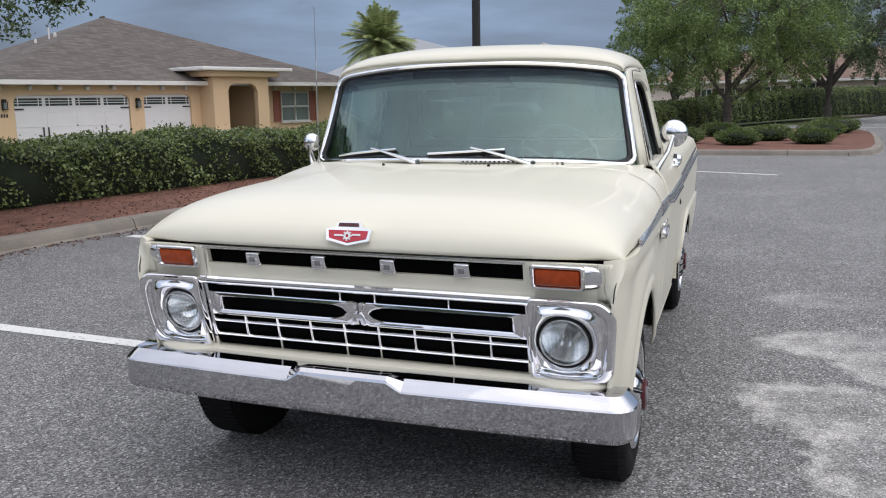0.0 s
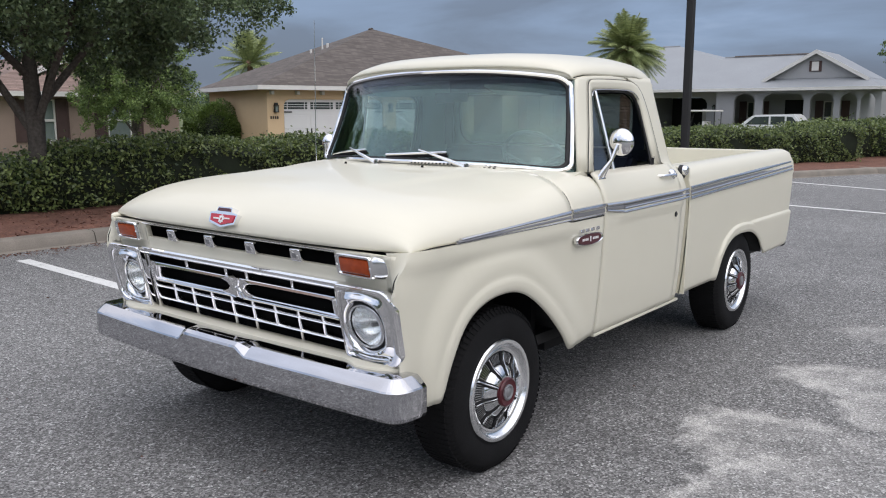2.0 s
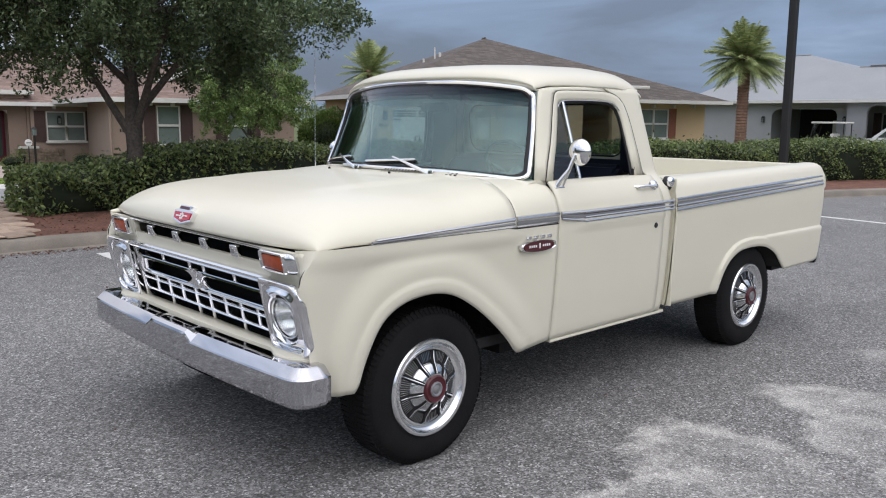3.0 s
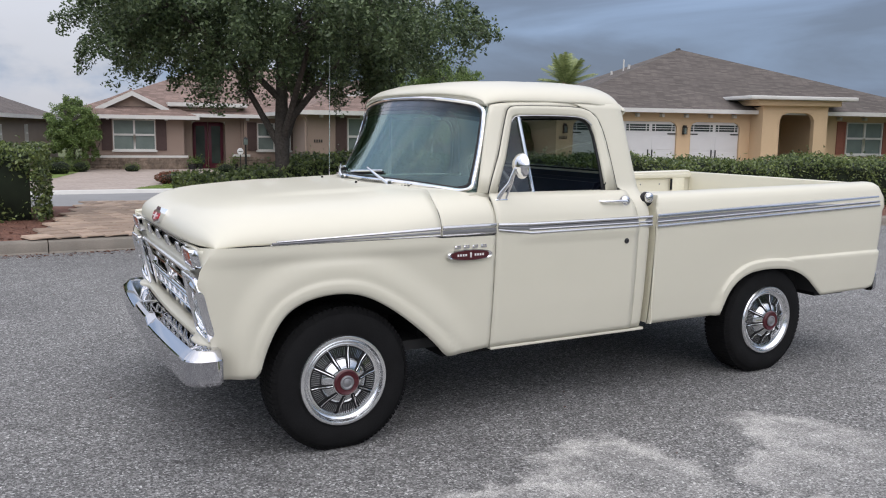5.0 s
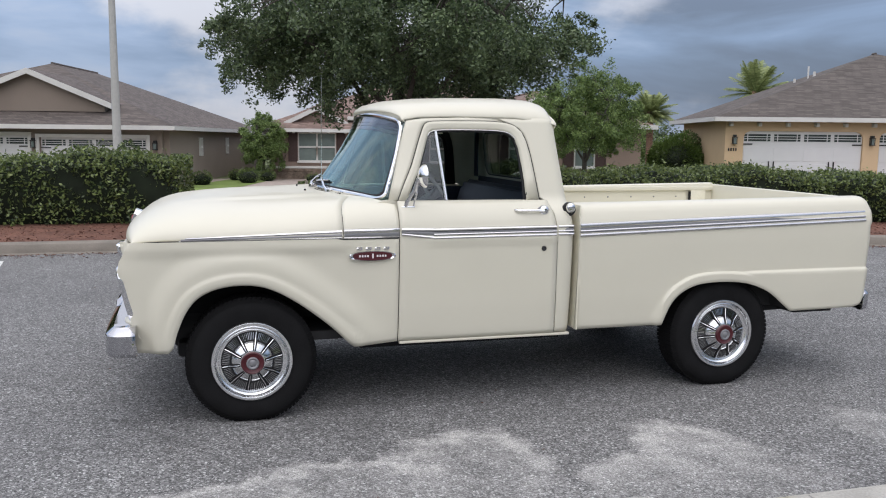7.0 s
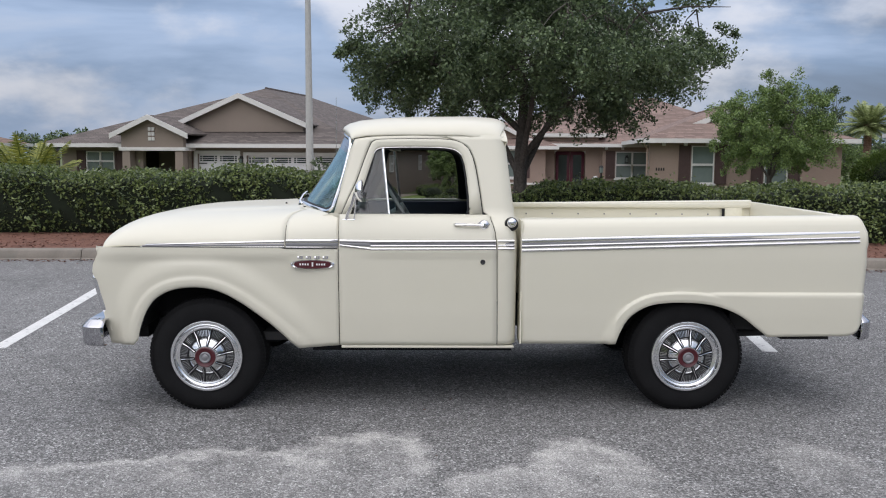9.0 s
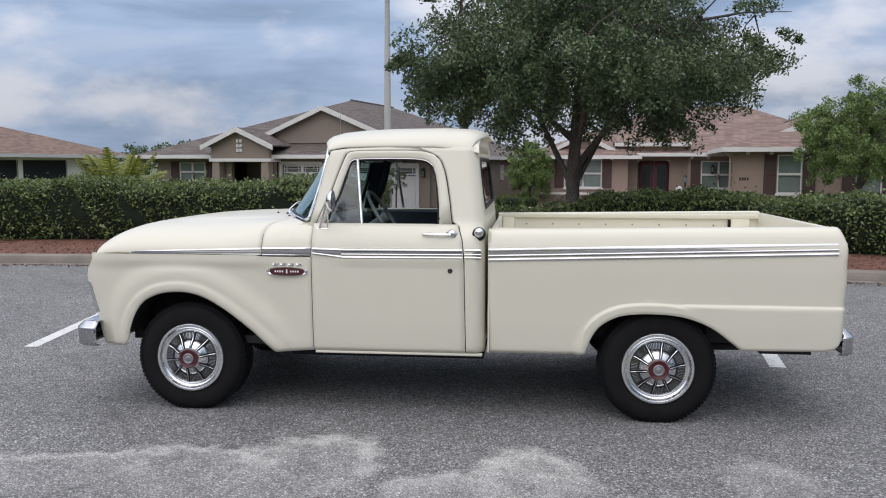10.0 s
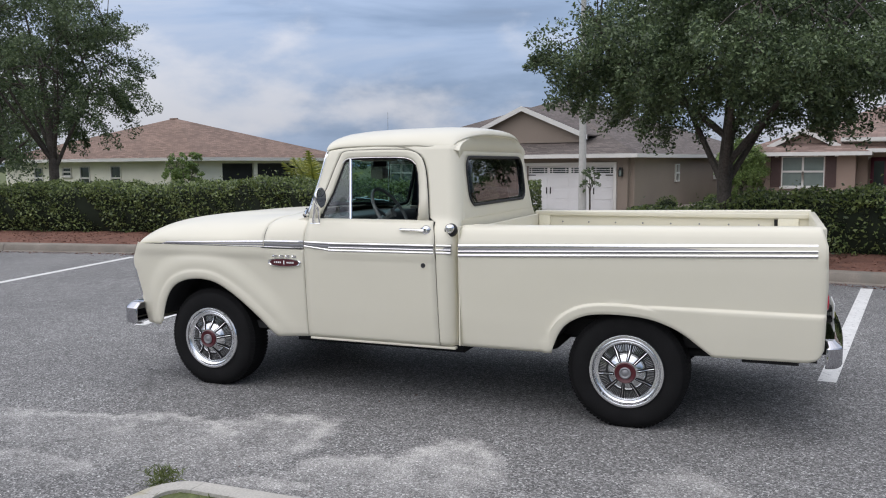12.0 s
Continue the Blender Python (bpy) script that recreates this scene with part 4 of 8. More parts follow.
# ---- poles ----
for nm, (x, y), z0, h, r, m, lab in (("lamp_post", (-5.44, 17.85), 0.0, 9.0, 0.075, IRON, "tall dark square steel lamp post in the bed"), ("lamp_post", (-27.6, 0.0), -0.42, 8.5, 0.13, POLE, "pale grey concrete lamp post by the street")):
    p = empty(nm, (x, y, z0), lab, "lamp post")
    bm = bmesh.new()
    if m is IRON:
        prism(bm, rounded(-r, r, -r, r, 0.015, 2), "z", 0, h)
    else:
        tube(bm, [(0, 0, -0.1), (0, 0, h * 0.5), (0, 0, h)], [r * 1.25, r, r * 0.75], 12)
    part("pole", bm, m, p)
    bm = bmesh.new()
    box(bm, -r * 2, r * 2, -r * 2, r * 2, 0, 0.12, 0.02)
    part("base", bm, m, p)
    bm = bmesh.new()
    box(bm, -0.15, 0.55, -0.16, 0.16, h, h + 0.14, 0.03)
    part("lamp_head", bm, m, p)

# ---- street, walk, drives ----
bm = bmesh.new()
grid(bm, [[(*polar(r, q), -0.34) for r in (57.9, 60, 61.6)] for q in np.linspace(-40, 45, 60)])
sheet("road", bm, ROAD, "pale grey residential street", "street")
bm = bmesh.new()
grid(bm, [[(*polar(r, q), z) for r, z in ((61.6, -0.34), (61.65, -0.25), (61.95, -0.25), (61.97, -0.42))] for q in np.linspace(-40, 45, 60)])
sheet("kerb", bm, TRIM, "pale concrete gutter kerb of the street", "kerb")
bm = bmesh.new()
grid(bm, [[(*polar(r, -1.6 + (a1 + 1.6) * k / 10), -0.393) for k in range(11)] for r, a1 in ((61.95, 3.4), (63.0, 3.8), (64.5, 4.3), (65.6, 5.0), (66.2, 5.9), (66.6, 7.0), (70.0, 7.2), (76.5, 7.3))])
sheet("pavement", bm, DRIVE, "curved tan paver driveway round a patch of lawn", "driveway")
bm = bmesh.new()
edge_of_drive = ((61.97, 3.4), (63.0, 3.8), (64.5, 4.3), (65.6, 5.0), (66.15, 5.9))
grid(bm, [[(*polar(r, a1 + 0.03 + (9.5 - a1) * k / 8), -0.380) for k in range(9)] for r, a1 in edge_of_drive])
sheet("ground", bm, LAWN, "bright watered green lawn inside the curved drive", "lawn")
rl = np.random.default_rng(44)
ql, kl = rl.uniform(61.98, 66.1, 9000), rl.uniform(0, 1, 9000)
al = np.interp(ql, [r for r, _ in edge_of_drive], [a for _, a in edge_of_drive])
al = np.radians(al + (9.0 - al) * kl)
scatter("lawn_blades", np.c_[ARC[0] - ql * np.cos(al), ARC[1] + ql * np.sin(al), np.full(9000, -0.365)], 0.07, LAWNLEAF, "short bright grass blades of the small lawn", "grass", 0.0, 45, 0.2)
bm = bmesh.new()
bm.faces.new([bm.verts.new((x, y, -0.384)) for x, y in ((-25.6, 1.9), (-28.0, 3.25), (-29.6, 4.35), (-31.8, 5.0), (-34.2, 5.7), (-36.6, 5.4), (-36.0, 4.2), (-33.0, 3.2), (-30.0, 2.0))])
sheet("ground", bm, LAWN, "strip of lawn along the side of a brown house", "lawn")
for i, (x, y, r) in enumerate(((-34.6, 4.3, 0.40), (-36.2, 4.9, 0.40), (-32.4, 4.7, 0.50), (-33.9, 5.6, 0.40), (-31.0, 2.8, 0.45))):
    shrub("shrub", (x, y, -0.40), r, r, r * 1.3, 700, SHRUB, 130 + i, "small dull-green shrub beside the strip of lawn", 0.07)
shrub("shrub", (-25.6, 7.55, -0.40), 0.62, 0.50, 0.42, 1300, FLOWER, 46, "low reddish flowering shrub on the small lawn", 0.07)
for a0, a1, r1 in ((-4.8, -1.7, 70.5), (19.5, 25.5, 68.5)):
    bm = bmesh.new()
    grid(bm, [[(*polar(r, q), -0.395) for r in (61.95, 66, 70, r1)] for q in np.linspace(a0, a1, 8)])
    sheet("pavement", bm, DRIVE, "tan paver driveway", "driveway")
bm = bmesh.new()
W0, W1 = (Vector((-7.75, 2.35)), Vector((-12.9, 3.55))), (Vector((-7.75, 4.05)), Vector((-12.5, 4.95)))
vs = [bm.verts.new((p.x, p.y, z)) for p, z in ((W0[0], 0.166), (W0[1], 0.164), (W1[1], 0.164), (W1[0], 0.166))]
bm.faces.new(vs)
walkway = sheet("pavement", bm, SAND, "walk of irregular tan pavers through the bed", "walkway")
random.seed(5)
nu, nv = 15, 6
for i in range(nu):
    for j in range(nv):
        u, v = (i + 0.5) / nu, (j + 0.5 + (0.5 if i % 2 else 0) - 0.25) / nv
        if not 0.02 < v < 0.98:
            continue
        p = W0[0].lerp(W0[1], u).lerp(W1[0].lerp(W1[1], u), v)
        s, w = 0.158 * random.uniform(0.9, 1.08), 0.150 * random.uniform(0.88, 1.06)
        bm = bmesh.new()
        ang = random.uniform(-0.12, 0.12) + 3.38
        pts = [(x * math.cos(ang) - y * math.sin(ang), x * math.sin(ang) + y * math.cos(ang)) for x, y in ((-s, -w), (s * random.uniform(0.85, 1), -w), (s, w * random.uniform(0.85, 1)), (-s, w))]
        z = 0.166 - 0.002 * u
        hgt = 0.012 + random.uniform(-0.003, 0.004)
        lo = [bm.verts.new((p.x + a, p.y + b, z - 0.01)) for a, b in pts]
        hi = [bm.verts.new((p.x + a * 0.93, p.y + b * 0.93, z + hgt)) for a, b in pts]
        bm.faces.new(hi)
        for k in range(4):
            bm.faces.new((lo[k], lo[(k + 1) % 4], hi[(k + 1) % 4], hi[k]))
        part("paver", bm, PAVER, walkway, sharp=20)


# ---- houses ----
class House:
    """A single-storey house: u along its front, v into it, heights over its floor."""

    def __init__(self, origin, turn, z0, label, wall):
        self.e = empty("house", (*origin, z0), label, "house", 90 - turn)
        self.wall = wall

    def put(self, name, bm, material, parent=None, label="", **kw):
        return part(name, bm, material, parent or self.e, label, **kw)

    def front(self, u0, u1, v, h, holes=(), z0=0.0, name="wall"):
        return self.put(name, wall_cells(bmesh.new(), u0, u1, z0, h, list(holes), "x", v, v + 0.22), self.wall)

    def side(self, u, v0, v1, h, holes=(), z0=0.0):
        return self.put("wall", wall_cells(bmesh.new(), v0, v1, z0, h, list(holes), "y", u - 0.22 if u > 1 else u, u if u > 1 else u + 0.22), self.wall)

    def window(self, u0, u1, z0, z1, v, cols=2, shutters=None, pane=None, axis="x"):
        bm = bmesh.new()
        t = 0.07
        us = [u0 + (u1 - u0) * k / cols for k in range(cols + 1)]
        zm = (z0 + z1) / 2
        holes = [(a + t * 0.6, b - t * 0.6, c + t * 0.6, d - t * 0.6) for a, b in zip(us, us[1:]) for c, d in ((z0, zm), (zm, z1))]
        wall_cells(bm, u0, u1, z0, z1, holes, axis, v - 0.05 if axis == "x" else v, v + 0.06 if axis == "x" else v + 0.10)
        w = self.put("window", bm, TRIM)
        for a, b, c, d in holes:
            bm = bmesh.new()
            (box(bm, a - 0.005, b + 0.005, v + 0.02, v + 0.035, c - 0.005, d + 0.005) if axis == "x" else box(bm, v - 0.05, v - 0.035, a - 0.005, b + 0.005, c - 0.005, d + 0.005))
            part("pane", bm, pane or BLIND, w)
        if axis == "x":
            bm = bmesh.new()
            box(bm, u0 - 0.06, u1 + 0.06, v - 0.12, v + 0.02, z0 - 0.09, z0 - 0.002, 0.01)
            part("sill", bm, TRIM, w)
        if shutters:
            for a, b in ((u0 - 0.46, u0 - 0.04), (u1 + 0.04, u1 + 0.46)):
                bm = bmesh.new()
                wall_cells(bm, a, b, z0 - 0.02, z1 + 0.03, [(a + 0.06, b - 0.06, z0 + 0.05, zm - 0.04), (a + 0.06, b - 0.06, zm + 0.04, z1 - 0.04)], "x", v - 0.05, v)
                box(bm, a + 0.05, b - 0.05, v - 0.03, v - 0.005, z0 + 0.03, z1 - 0.03)
                self.put("shutter", bm, shutters)
        return w

    def garage(self, u0, u1, h, v, cols):
        bm = bmesh.new()
        box(bm, u0, u1, v + 0.10, v + 0.15, 0, h)
        g = self.put("garage_door", bm, GARAGE, None, "white panelled garage door with small top windows")
        rows = 4
        for r in range(rows):
            for c in range(cols):
                a, b = u0 + (u1 - u0) * c / cols + 0.07, u0 + (u1 - u0) * (c + 1) / cols - 0.07
                z0, z1 = h * r / rows + 0.05, h * (r + 1) / rows - 0.05
                bm = bmesh.new()
                if r == rows - 1:
                    z0, z1 = h * 0.83, h * 0.94
                    box(bm, a, b, v + 0.085, v + 0.101, z0, z1)
                    part("pane", bm, PANE, g)
                    bm = bmesh.new()
                    for x in (a + (b - a) * 0.13, a + (b - a) * 0.87):
                        box(bm, x - 0.014, x + 0.014, v + 0.075, v + 0.086, z0, z1)
                    for k in (1, 2):
                        z = z0 + (z1 - z0) * k / 3
                        box(bm, a, b, v + 0.075, v + 0.0855, z - 0.011, z + 0.011)
                    part("muntin", bm, GARAGE, g)
                else:
                    box(bm, a, b, v + 0.088, v + 0.101, z0, z1, 0.008, 1)
                    part("panel", bm, GARAGE, g)
        for c in range(0, cols, 2):
            m = u0 + (u1 - u0) * (c + 1) / cols
            for s in (-0.09, 0.09):
                bm = bmesh.new()
                box(bm, m + s - 0.02, m + s + 0.02, v + 0.06, v + 0.09, h * 0.38, h * 0.52)
                part("handle", bm, IRON, g)
        for x0, x1 in ((u0 + 0.03, u0 + 0.38), (u1 - 0.38, u1 - 0.03)):
            bm = bmesh.new()
            box(bm, x0, x1, v + 0.07, v + 0.09, h * 0.775, h * 0.795)
            part("hinge", bm, IRON, g)
        return g

    def hip(self, u0, u1, v0, v1, ze, ridge, zr, material, fascia=TRIM):
        """A hip roof over a rectangle; ridge is (ua, va, ub, vb)."""
        ua, va, ub, vb = ridge
        bm = bmesh.new()
        lo = [bm.verts.new(p) for p in ((u0, v0, ze), (u1, v0, ze), (u1, v1, ze), (u0, v1, ze))]
        a, b = bm.verts.new((ua, va, zr)), bm.verts.new((ub, vb, zr))
        if abs(ub - ua) > abs(vb - va):
            for f in ((lo[0], lo[1], b, a), (lo[1], lo[2], b), (lo[2], lo[3], a, b), (lo[3], lo[0], a)):
                bm.faces.new(f)
        else:
            for f in ((lo[0], lo[1], a), (lo[1], lo[2], b, a), (lo[2], lo[3], b), (lo[3], lo[0], a, b)):
                bm.faces.new(f)
        bm.faces.new(lo[::-1])
        r = self.put("roof", bm, material, sharp=5)
        bm = bmesh.new()
        for x0, x1, y0, y1 in ((u0 - 0.02, u1 + 0.02, v0 - 0.03, v0), (u0 - 0.02, u1 + 0.02, v1, v1 + 0.03), (u0 - 0.03, u0, v0, v1), (u1, u1 + 0.03, v0, v1)):
            box(bm, x0, x1, y0, y1, ze - 0.14, ze + 0.02)
        part("fascia", bm, fascia, r)
        bm = bmesh.new()
        tube(bm, [(ua, va, zr + 0.01), (ub, vb, zr + 0.01)], 0.06, 6)
        part("ridge_cap", bm, material, r)
        return r

    def gable(self, u0, u1, um, v0, v1, ze, zr, material, face=None, rake=0.14):
        """A gable that looks to the front, with white rakes."""
        bm = bmesh.new()
        prism(bm, [(u0, ze), (um, zr), (u1, ze)], "y", v0 + 0.14, v1)
        g = self.put("gable", bm, face or self.wall)
        bm = bmesh.new()
        for a, b in (((u0 - 0.18, ze - 0.10), (um, zr + 0.03)), ((um, zr + 0.03), (u1 + 0.18, ze - 0.10))):
            lo = [(a[0], v0 - 0.15, a[1]), (b[0], v0 - 0.15, b[1]), (b[0], v1, b[1]), (a[0], v1, a[1])]
            v = [bm.verts.new(p) for p in lo] + [bm.verts.new((x, y, z + 0.06)) for x, y, z in lo]
            for f in ((0, 1, 2, 3), (4, 5, 6, 7), (0, 1, 5, 4), (1, 2, 6, 5), (2, 3, 7, 6), (3, 0, 4, 7)):
                bm.faces.new([v[k] for k in f])
        part("gable_roof", bm, material, g)
        bm = bmesh.new()
        for a, b in (((u0 - 0.20, ze - 0.11), (um, zr + 0.03)), ((um, zr + 0.03), (u1 + 0.20, ze - 0.11))):
            lo = [(a[0], v0 - 0.18, a[1] - rake), (b[0], v0 - 0.18, b[1] - rake), (b[0], v0 - 0.18, b[1] + 0.07), (a[0], v0 - 0.18, a[1] + 0.07)]
            v = [bm.verts.new(p) for p in lo] + [bm.verts.new((x, y + 0.05, z)) for x, y, z in lo]
            for f in ((0, 1, 2, 3), (4, 5, 6, 7), (0, 1, 5, 4), (1, 2, 6, 5), (2, 3, 7, 6), (3, 0, 4, 7)):
                bm.faces.new([v[k] for k in f])
        part("rake_board", bm, TRIM, g)
        return g

    def corbels(self, u0, u1, v, z, step=1.05):
        x = u0
        while x < u1:
            bm = bmesh.new()
            box(bm, x, x + 0.12, v - 0.22, v, z - 0.14, z, 0.01, 1)
            self.put("corbel", bm, TRIM)
            x += step

    def lantern(self, u, v, z):
        bm = bmesh.new()
        for a, b in ((-0.075, -0.17), (0.055, -0.17), (-0.075, -0.05), (0.055, -0.05)):
            box(bm, u + a, u + a + 0.02, v + b, v + b + 0.02, z, z + 0.22)
        box(bm, u - 0.085, u + 0.085, v - 0.19, v - 0.02, z + 0.22, z + 0.25)
        box(bm, u - 0.05, u + 0.05, v - 0.15, v, z + 0.25, z + 0.33)
        box(bm, u - 0.08, u + 0.08, v - 0.18, v - 0.02, z - 0.03, z)
        lamp = self.put("wall_lantern", bm, IRON)
        part("lantern_glass", box(bmesh.new(), u - 0.05, u + 0.05, v - 0.15, v - 0.05, z, z + 0.21), BLIND, lamp)

    def number_bars(self, u, v, z, n=4):
        for k in range(n):
            bm = bmesh.new()
            box(bm, u + 0.09 * k, u + 0.09 * k + 0.05, v - 0.02, v, z, z + 0.11)
            self.put("plate_bar", bm, IRON)

    def box_part(self, name, material, *b, bevel=0.0):
        return self.put(name, box(bmesh.new(), *b, bevel), material)


def arch_band(house, u0, u1, z, v, material, drop=0.22):
    """Angled corners that turn a square opening's head into an arch."""
    for a, s in ((u0, 1), (u1, -1)):
        bm = bmesh.new()
        prism(bm, [(a, z), (a + s * drop * 1.1, z), (a + s * drop * 0.35, z - drop * 0.35), (a, z - drop)], "y", v + 0.01, v + 0.21)
        house.put("arch_corner", bm, material)


# the peach house with two garage doors
H = House((-23.5, 21.8), 18, -0.40, "peach stucco house with white garage doors and a brown hip roof", STUCCO["peach"])
H.front(0, 8.3, 0, 2.75, [(0.68, 5.08, 0, 2.37), (5.68, 7.85, 0, 2.37)])
H.garage(0.66, 5.10, 2.40, 0, 4), H.garage(5.66, 7.87, 2.40, 0, 2)
arch_band(H, 0.68, 5.08, 2.37, 0, STUCCO["peach"]), arch_band(H, 5.68, 7.85, 2.37, 0, STUCCO["peach"])
H.front(8.3, 11.2, -0.9, 3.15, [(9.05, 10.6, 0, 2.78)])
arch_band(H, 9.05, 10.6, 2.78, -0.9, STUCCO["peach"], 0.3)
H.box_part("porch_side", STUCCO["peach"], 8.3, 8.5, -0.7, 2.0, 0, 3.0), H.box_part("porch_side", STUCCO["peach"], 11.0, 11.2, -0.7, 2.0, 0, 3.0), H.box_part("porch_back", STUCCO["peach"], 8.5, 11.0, 2.0, 2.2, 0, 3.0)
H.box_part("cornice", TRIM, 7.4, 12.1, -1.5, 1.5, 3.28, 3.42, bevel=0.03), H.box_part("cornice", STUCCO["peach"], 7.9, 11.6, -1.2, 1.2, 3.05, 3.28, bevel=0.05)
H.box_part("column_base", TRIM, 8.25, 9.1, -0.98, -0.88, 0.0, 0.9)
H.front(11.2, 17.2, 0.6, 2.75, [(13.2, 14.95, 1.12, 2.47)])
H.window(13.2, 14.95, 1.12, 2.47, 0.6, 2, SHUTTER_RED)
H.side(0, 0.22, 6.3, 2.75), H.side(17.2, 0.8, 15, 2.75), H.side(4.8, 6.3, 15, 2.75)
H.box_part("wall", STUCCO["peach"], 0.0, 17.0, 6.3, 6.5, 0, 2.75)
H.hip(-0.55, 17.8, -0.55, 6.85, 2.85, (8.1, 6.2, 8.1, 6.5), 5.85, ROOF_A)
H.hip(4.3, 17.75, 3.2, 15.5, 2.84, (8.2, 7.0, 11.5, 9.0), 4.3, ROOF_A)
H.corbels(0.1, 8.2, 0, 2.68), H.corbels(11.5, 17, 0.6, 2.68, 1.2)
H.lantern(0.33, 0, 1.9), H.lantern(5.38, 0, 1.9), H.number_bars(0.12, 0, 1.62)
for u, v, z, hh, r in ((4.7, 4.75, 4.62, 0.55, 0.035), (4.98, 4.8, 4.72, 0.24, 0.06), (4.2, 4.9, 4.5, 0.16, 0.05)):
    H.put("roof_vent", tube(bmesh.new(), [(u, v, z - 0.4), (u, v, z + hh)], r, 8), TRIM)
H.box_part("roof_vent", ROOF_D, 9.0, 9.9, 3.0, 3.3, 4.30, 4.42)

# the taupe house behind the oak
H = House((-35.8, 5.8), 8, -0.45, "taupe stucco house with dark shutters, stone base and rose-brown roof", STUCCO["taupe"])
H.front(0.1, 4.3, 0, 2.35, [(1.36, 3.1, 0.9, 2.22)])
H.window(1.36, 3.1, 0.9, 2.22, 0, 2, SHUTTER_BROWN)
H.box_part("stone_base", STONE, 0.0, 4.4, -0.10, 0.0, 0, 0.56, bevel=0.02), H.box_part("water_table", TRIM, -0.02, 4.45, -0.14, 0.0, 0.56, 0.66, bevel=0.01)
H.side(4.3, 0.2, 1.6, 2.35)
H.front(4.3, 7.0, 0.9, 2.66, [(4.72, 6.20, 0, 2.18)])
arch_band(H, 4.72, 6.20, 2.18, 0.9, TRIM, 0.14)
H.box_part("entry_cornice", STUCCO["taupe"], 4.0, 6.80, 0.45, 1.4, 2.66, 2.80, bevel=0.04)
H.box_part("entry_cornice", TRIM, 3.75, 7.05, 0.20, 1.4, 2.80, 2.94, bevel=0.03)
H.hip(3.70, 7.10, 0.15, 6.0, 2.98, (5.4, 2.3, 5.4, 5.5), 3.62, ROOF_B)
for u0 in (4.80, 5.50):
    d = H.box_part("front_door", DARKDOOR, u0, u0 + 0.66, 1.5, 1.56, 0, 2.15, bevel=0.01)
    part("pane", box(bmesh.new(), u0 + 0.13, u0 + 0.53, 1.485, 1.505, 0.25, 1.98), PANE, d)
H.box_part("entry_back", STUCCO["taupe"], 4.3, 7.0, 1.56, 1.7, 0, 2.6)
H.front(7.0, 10.4, 0.5, 2.4, [(7.60, 9.15, 0.9, 2.15)])
H.window(7.60, 9.15, 0.9, 2.15, 0.5, 2, SHUTTER_BROWN)
H.box_part("water_table", TRIM, 6.45, 7.25, 0.36, 0.50, 0.60, 0.70, bevel=0.01), H.box_part("stone_base", STONE, 6.45, 8.2, 0.40, 0.50, 0, 0.60, bevel=0.02)
# courses of rough stone along the foot of the wall
rs = np.random.default_rng(88)
for u0, u1, v in ((0.0, 4.4, -0.10), (6.45, 8.2, 0.40)):
    base = H.box_part("stone_course", STONE, u0, u1, v - 0.006, v + 0.004, 0, 0.02)
    for k in range(4):
        u = u0
        while u < u1 - 0.06:
            w = min(rs.uniform(0.16, 0.42), u1 - u)
            d = rs.uniform(0.012, 0.045)
            part("stone", box(bmesh.new(), u + 0.006, u + w - 0.006, v - d, v + 0.004, 0.14 * k + 0.006, 0.14 * k + 0.134, 0.010, 1), STONE, base)
            u += w
# the wing that comes forward
H.front(8.25, 15.2, -7.5, 2.5, [(9.80, 10.64, 0.95, 2.36), (12.45, 13.30, 0.95, 2.36)])
H.window(9.80, 10.64, 0.95, 2.36, -7.5, 1, SHUTTER_BROWN), H.window(12.45, 13.30, 0.95, 2.36, -7.5, 1, SHUTTER_BROWN)
H.put("wing_side", prism(bmesh.new(), [(8.27, -7.28), (9.24, 0.50), (9.46, 0.50), (8.49, -7.28)], "z", 0, 2.5), STUCCO["taupe"])
H.box_part("entry_return", STUCCO["taupe"], 6.90, 7.12, 0.73, 1.70, 0, 2.4)
H.side(15.2, -7.28, 14, 2.4), H.side(0.1, 0.2, 14, 2.35)
H.hip(-0.5, 15.7, 0.0, 15, 2.5, (6.0, 7, 10.2, 7), 5.0, ROOF_B)
H.hip(-0.4, 4.9, -0.6, 6, 2.38, (2.2, 2.5, 2.2, 5.5), 3.6, ROOF_B), H.gable(0.9, 3.5, 2.2, 0.3, 4, 2.75, 3.35, ROOF_B)
H.hip(7.85, 15.65, -8.05, 5, 2.60, (11.7, -4.2, 11.7, 4.5), 4.05, ROOF_B), H.gable(9.9, 13.5, 11.7, -6.2, 0, 3.15, 3.85, ROOF_B)
H.corbels(0.3, 4.2, 0, 2.33, 0.8), H.corbels(8.7, 15.0, -7.5, 2.5, 0.8), H.corbels(7.1, 8.1, 0.5, 2.38, 0.75)
H.number_bars(8.50, -7.5, 1.42), H.lantern(8.10, 0.5, 1.65)
H.put("downpipe", tube(bmesh.new(), [(7.95, -7.95, 2.5), (8.16, -7.62, 2.25), (8.16, -7.60, 0.0)], 0.045, 8), STUCCO["taupe"])
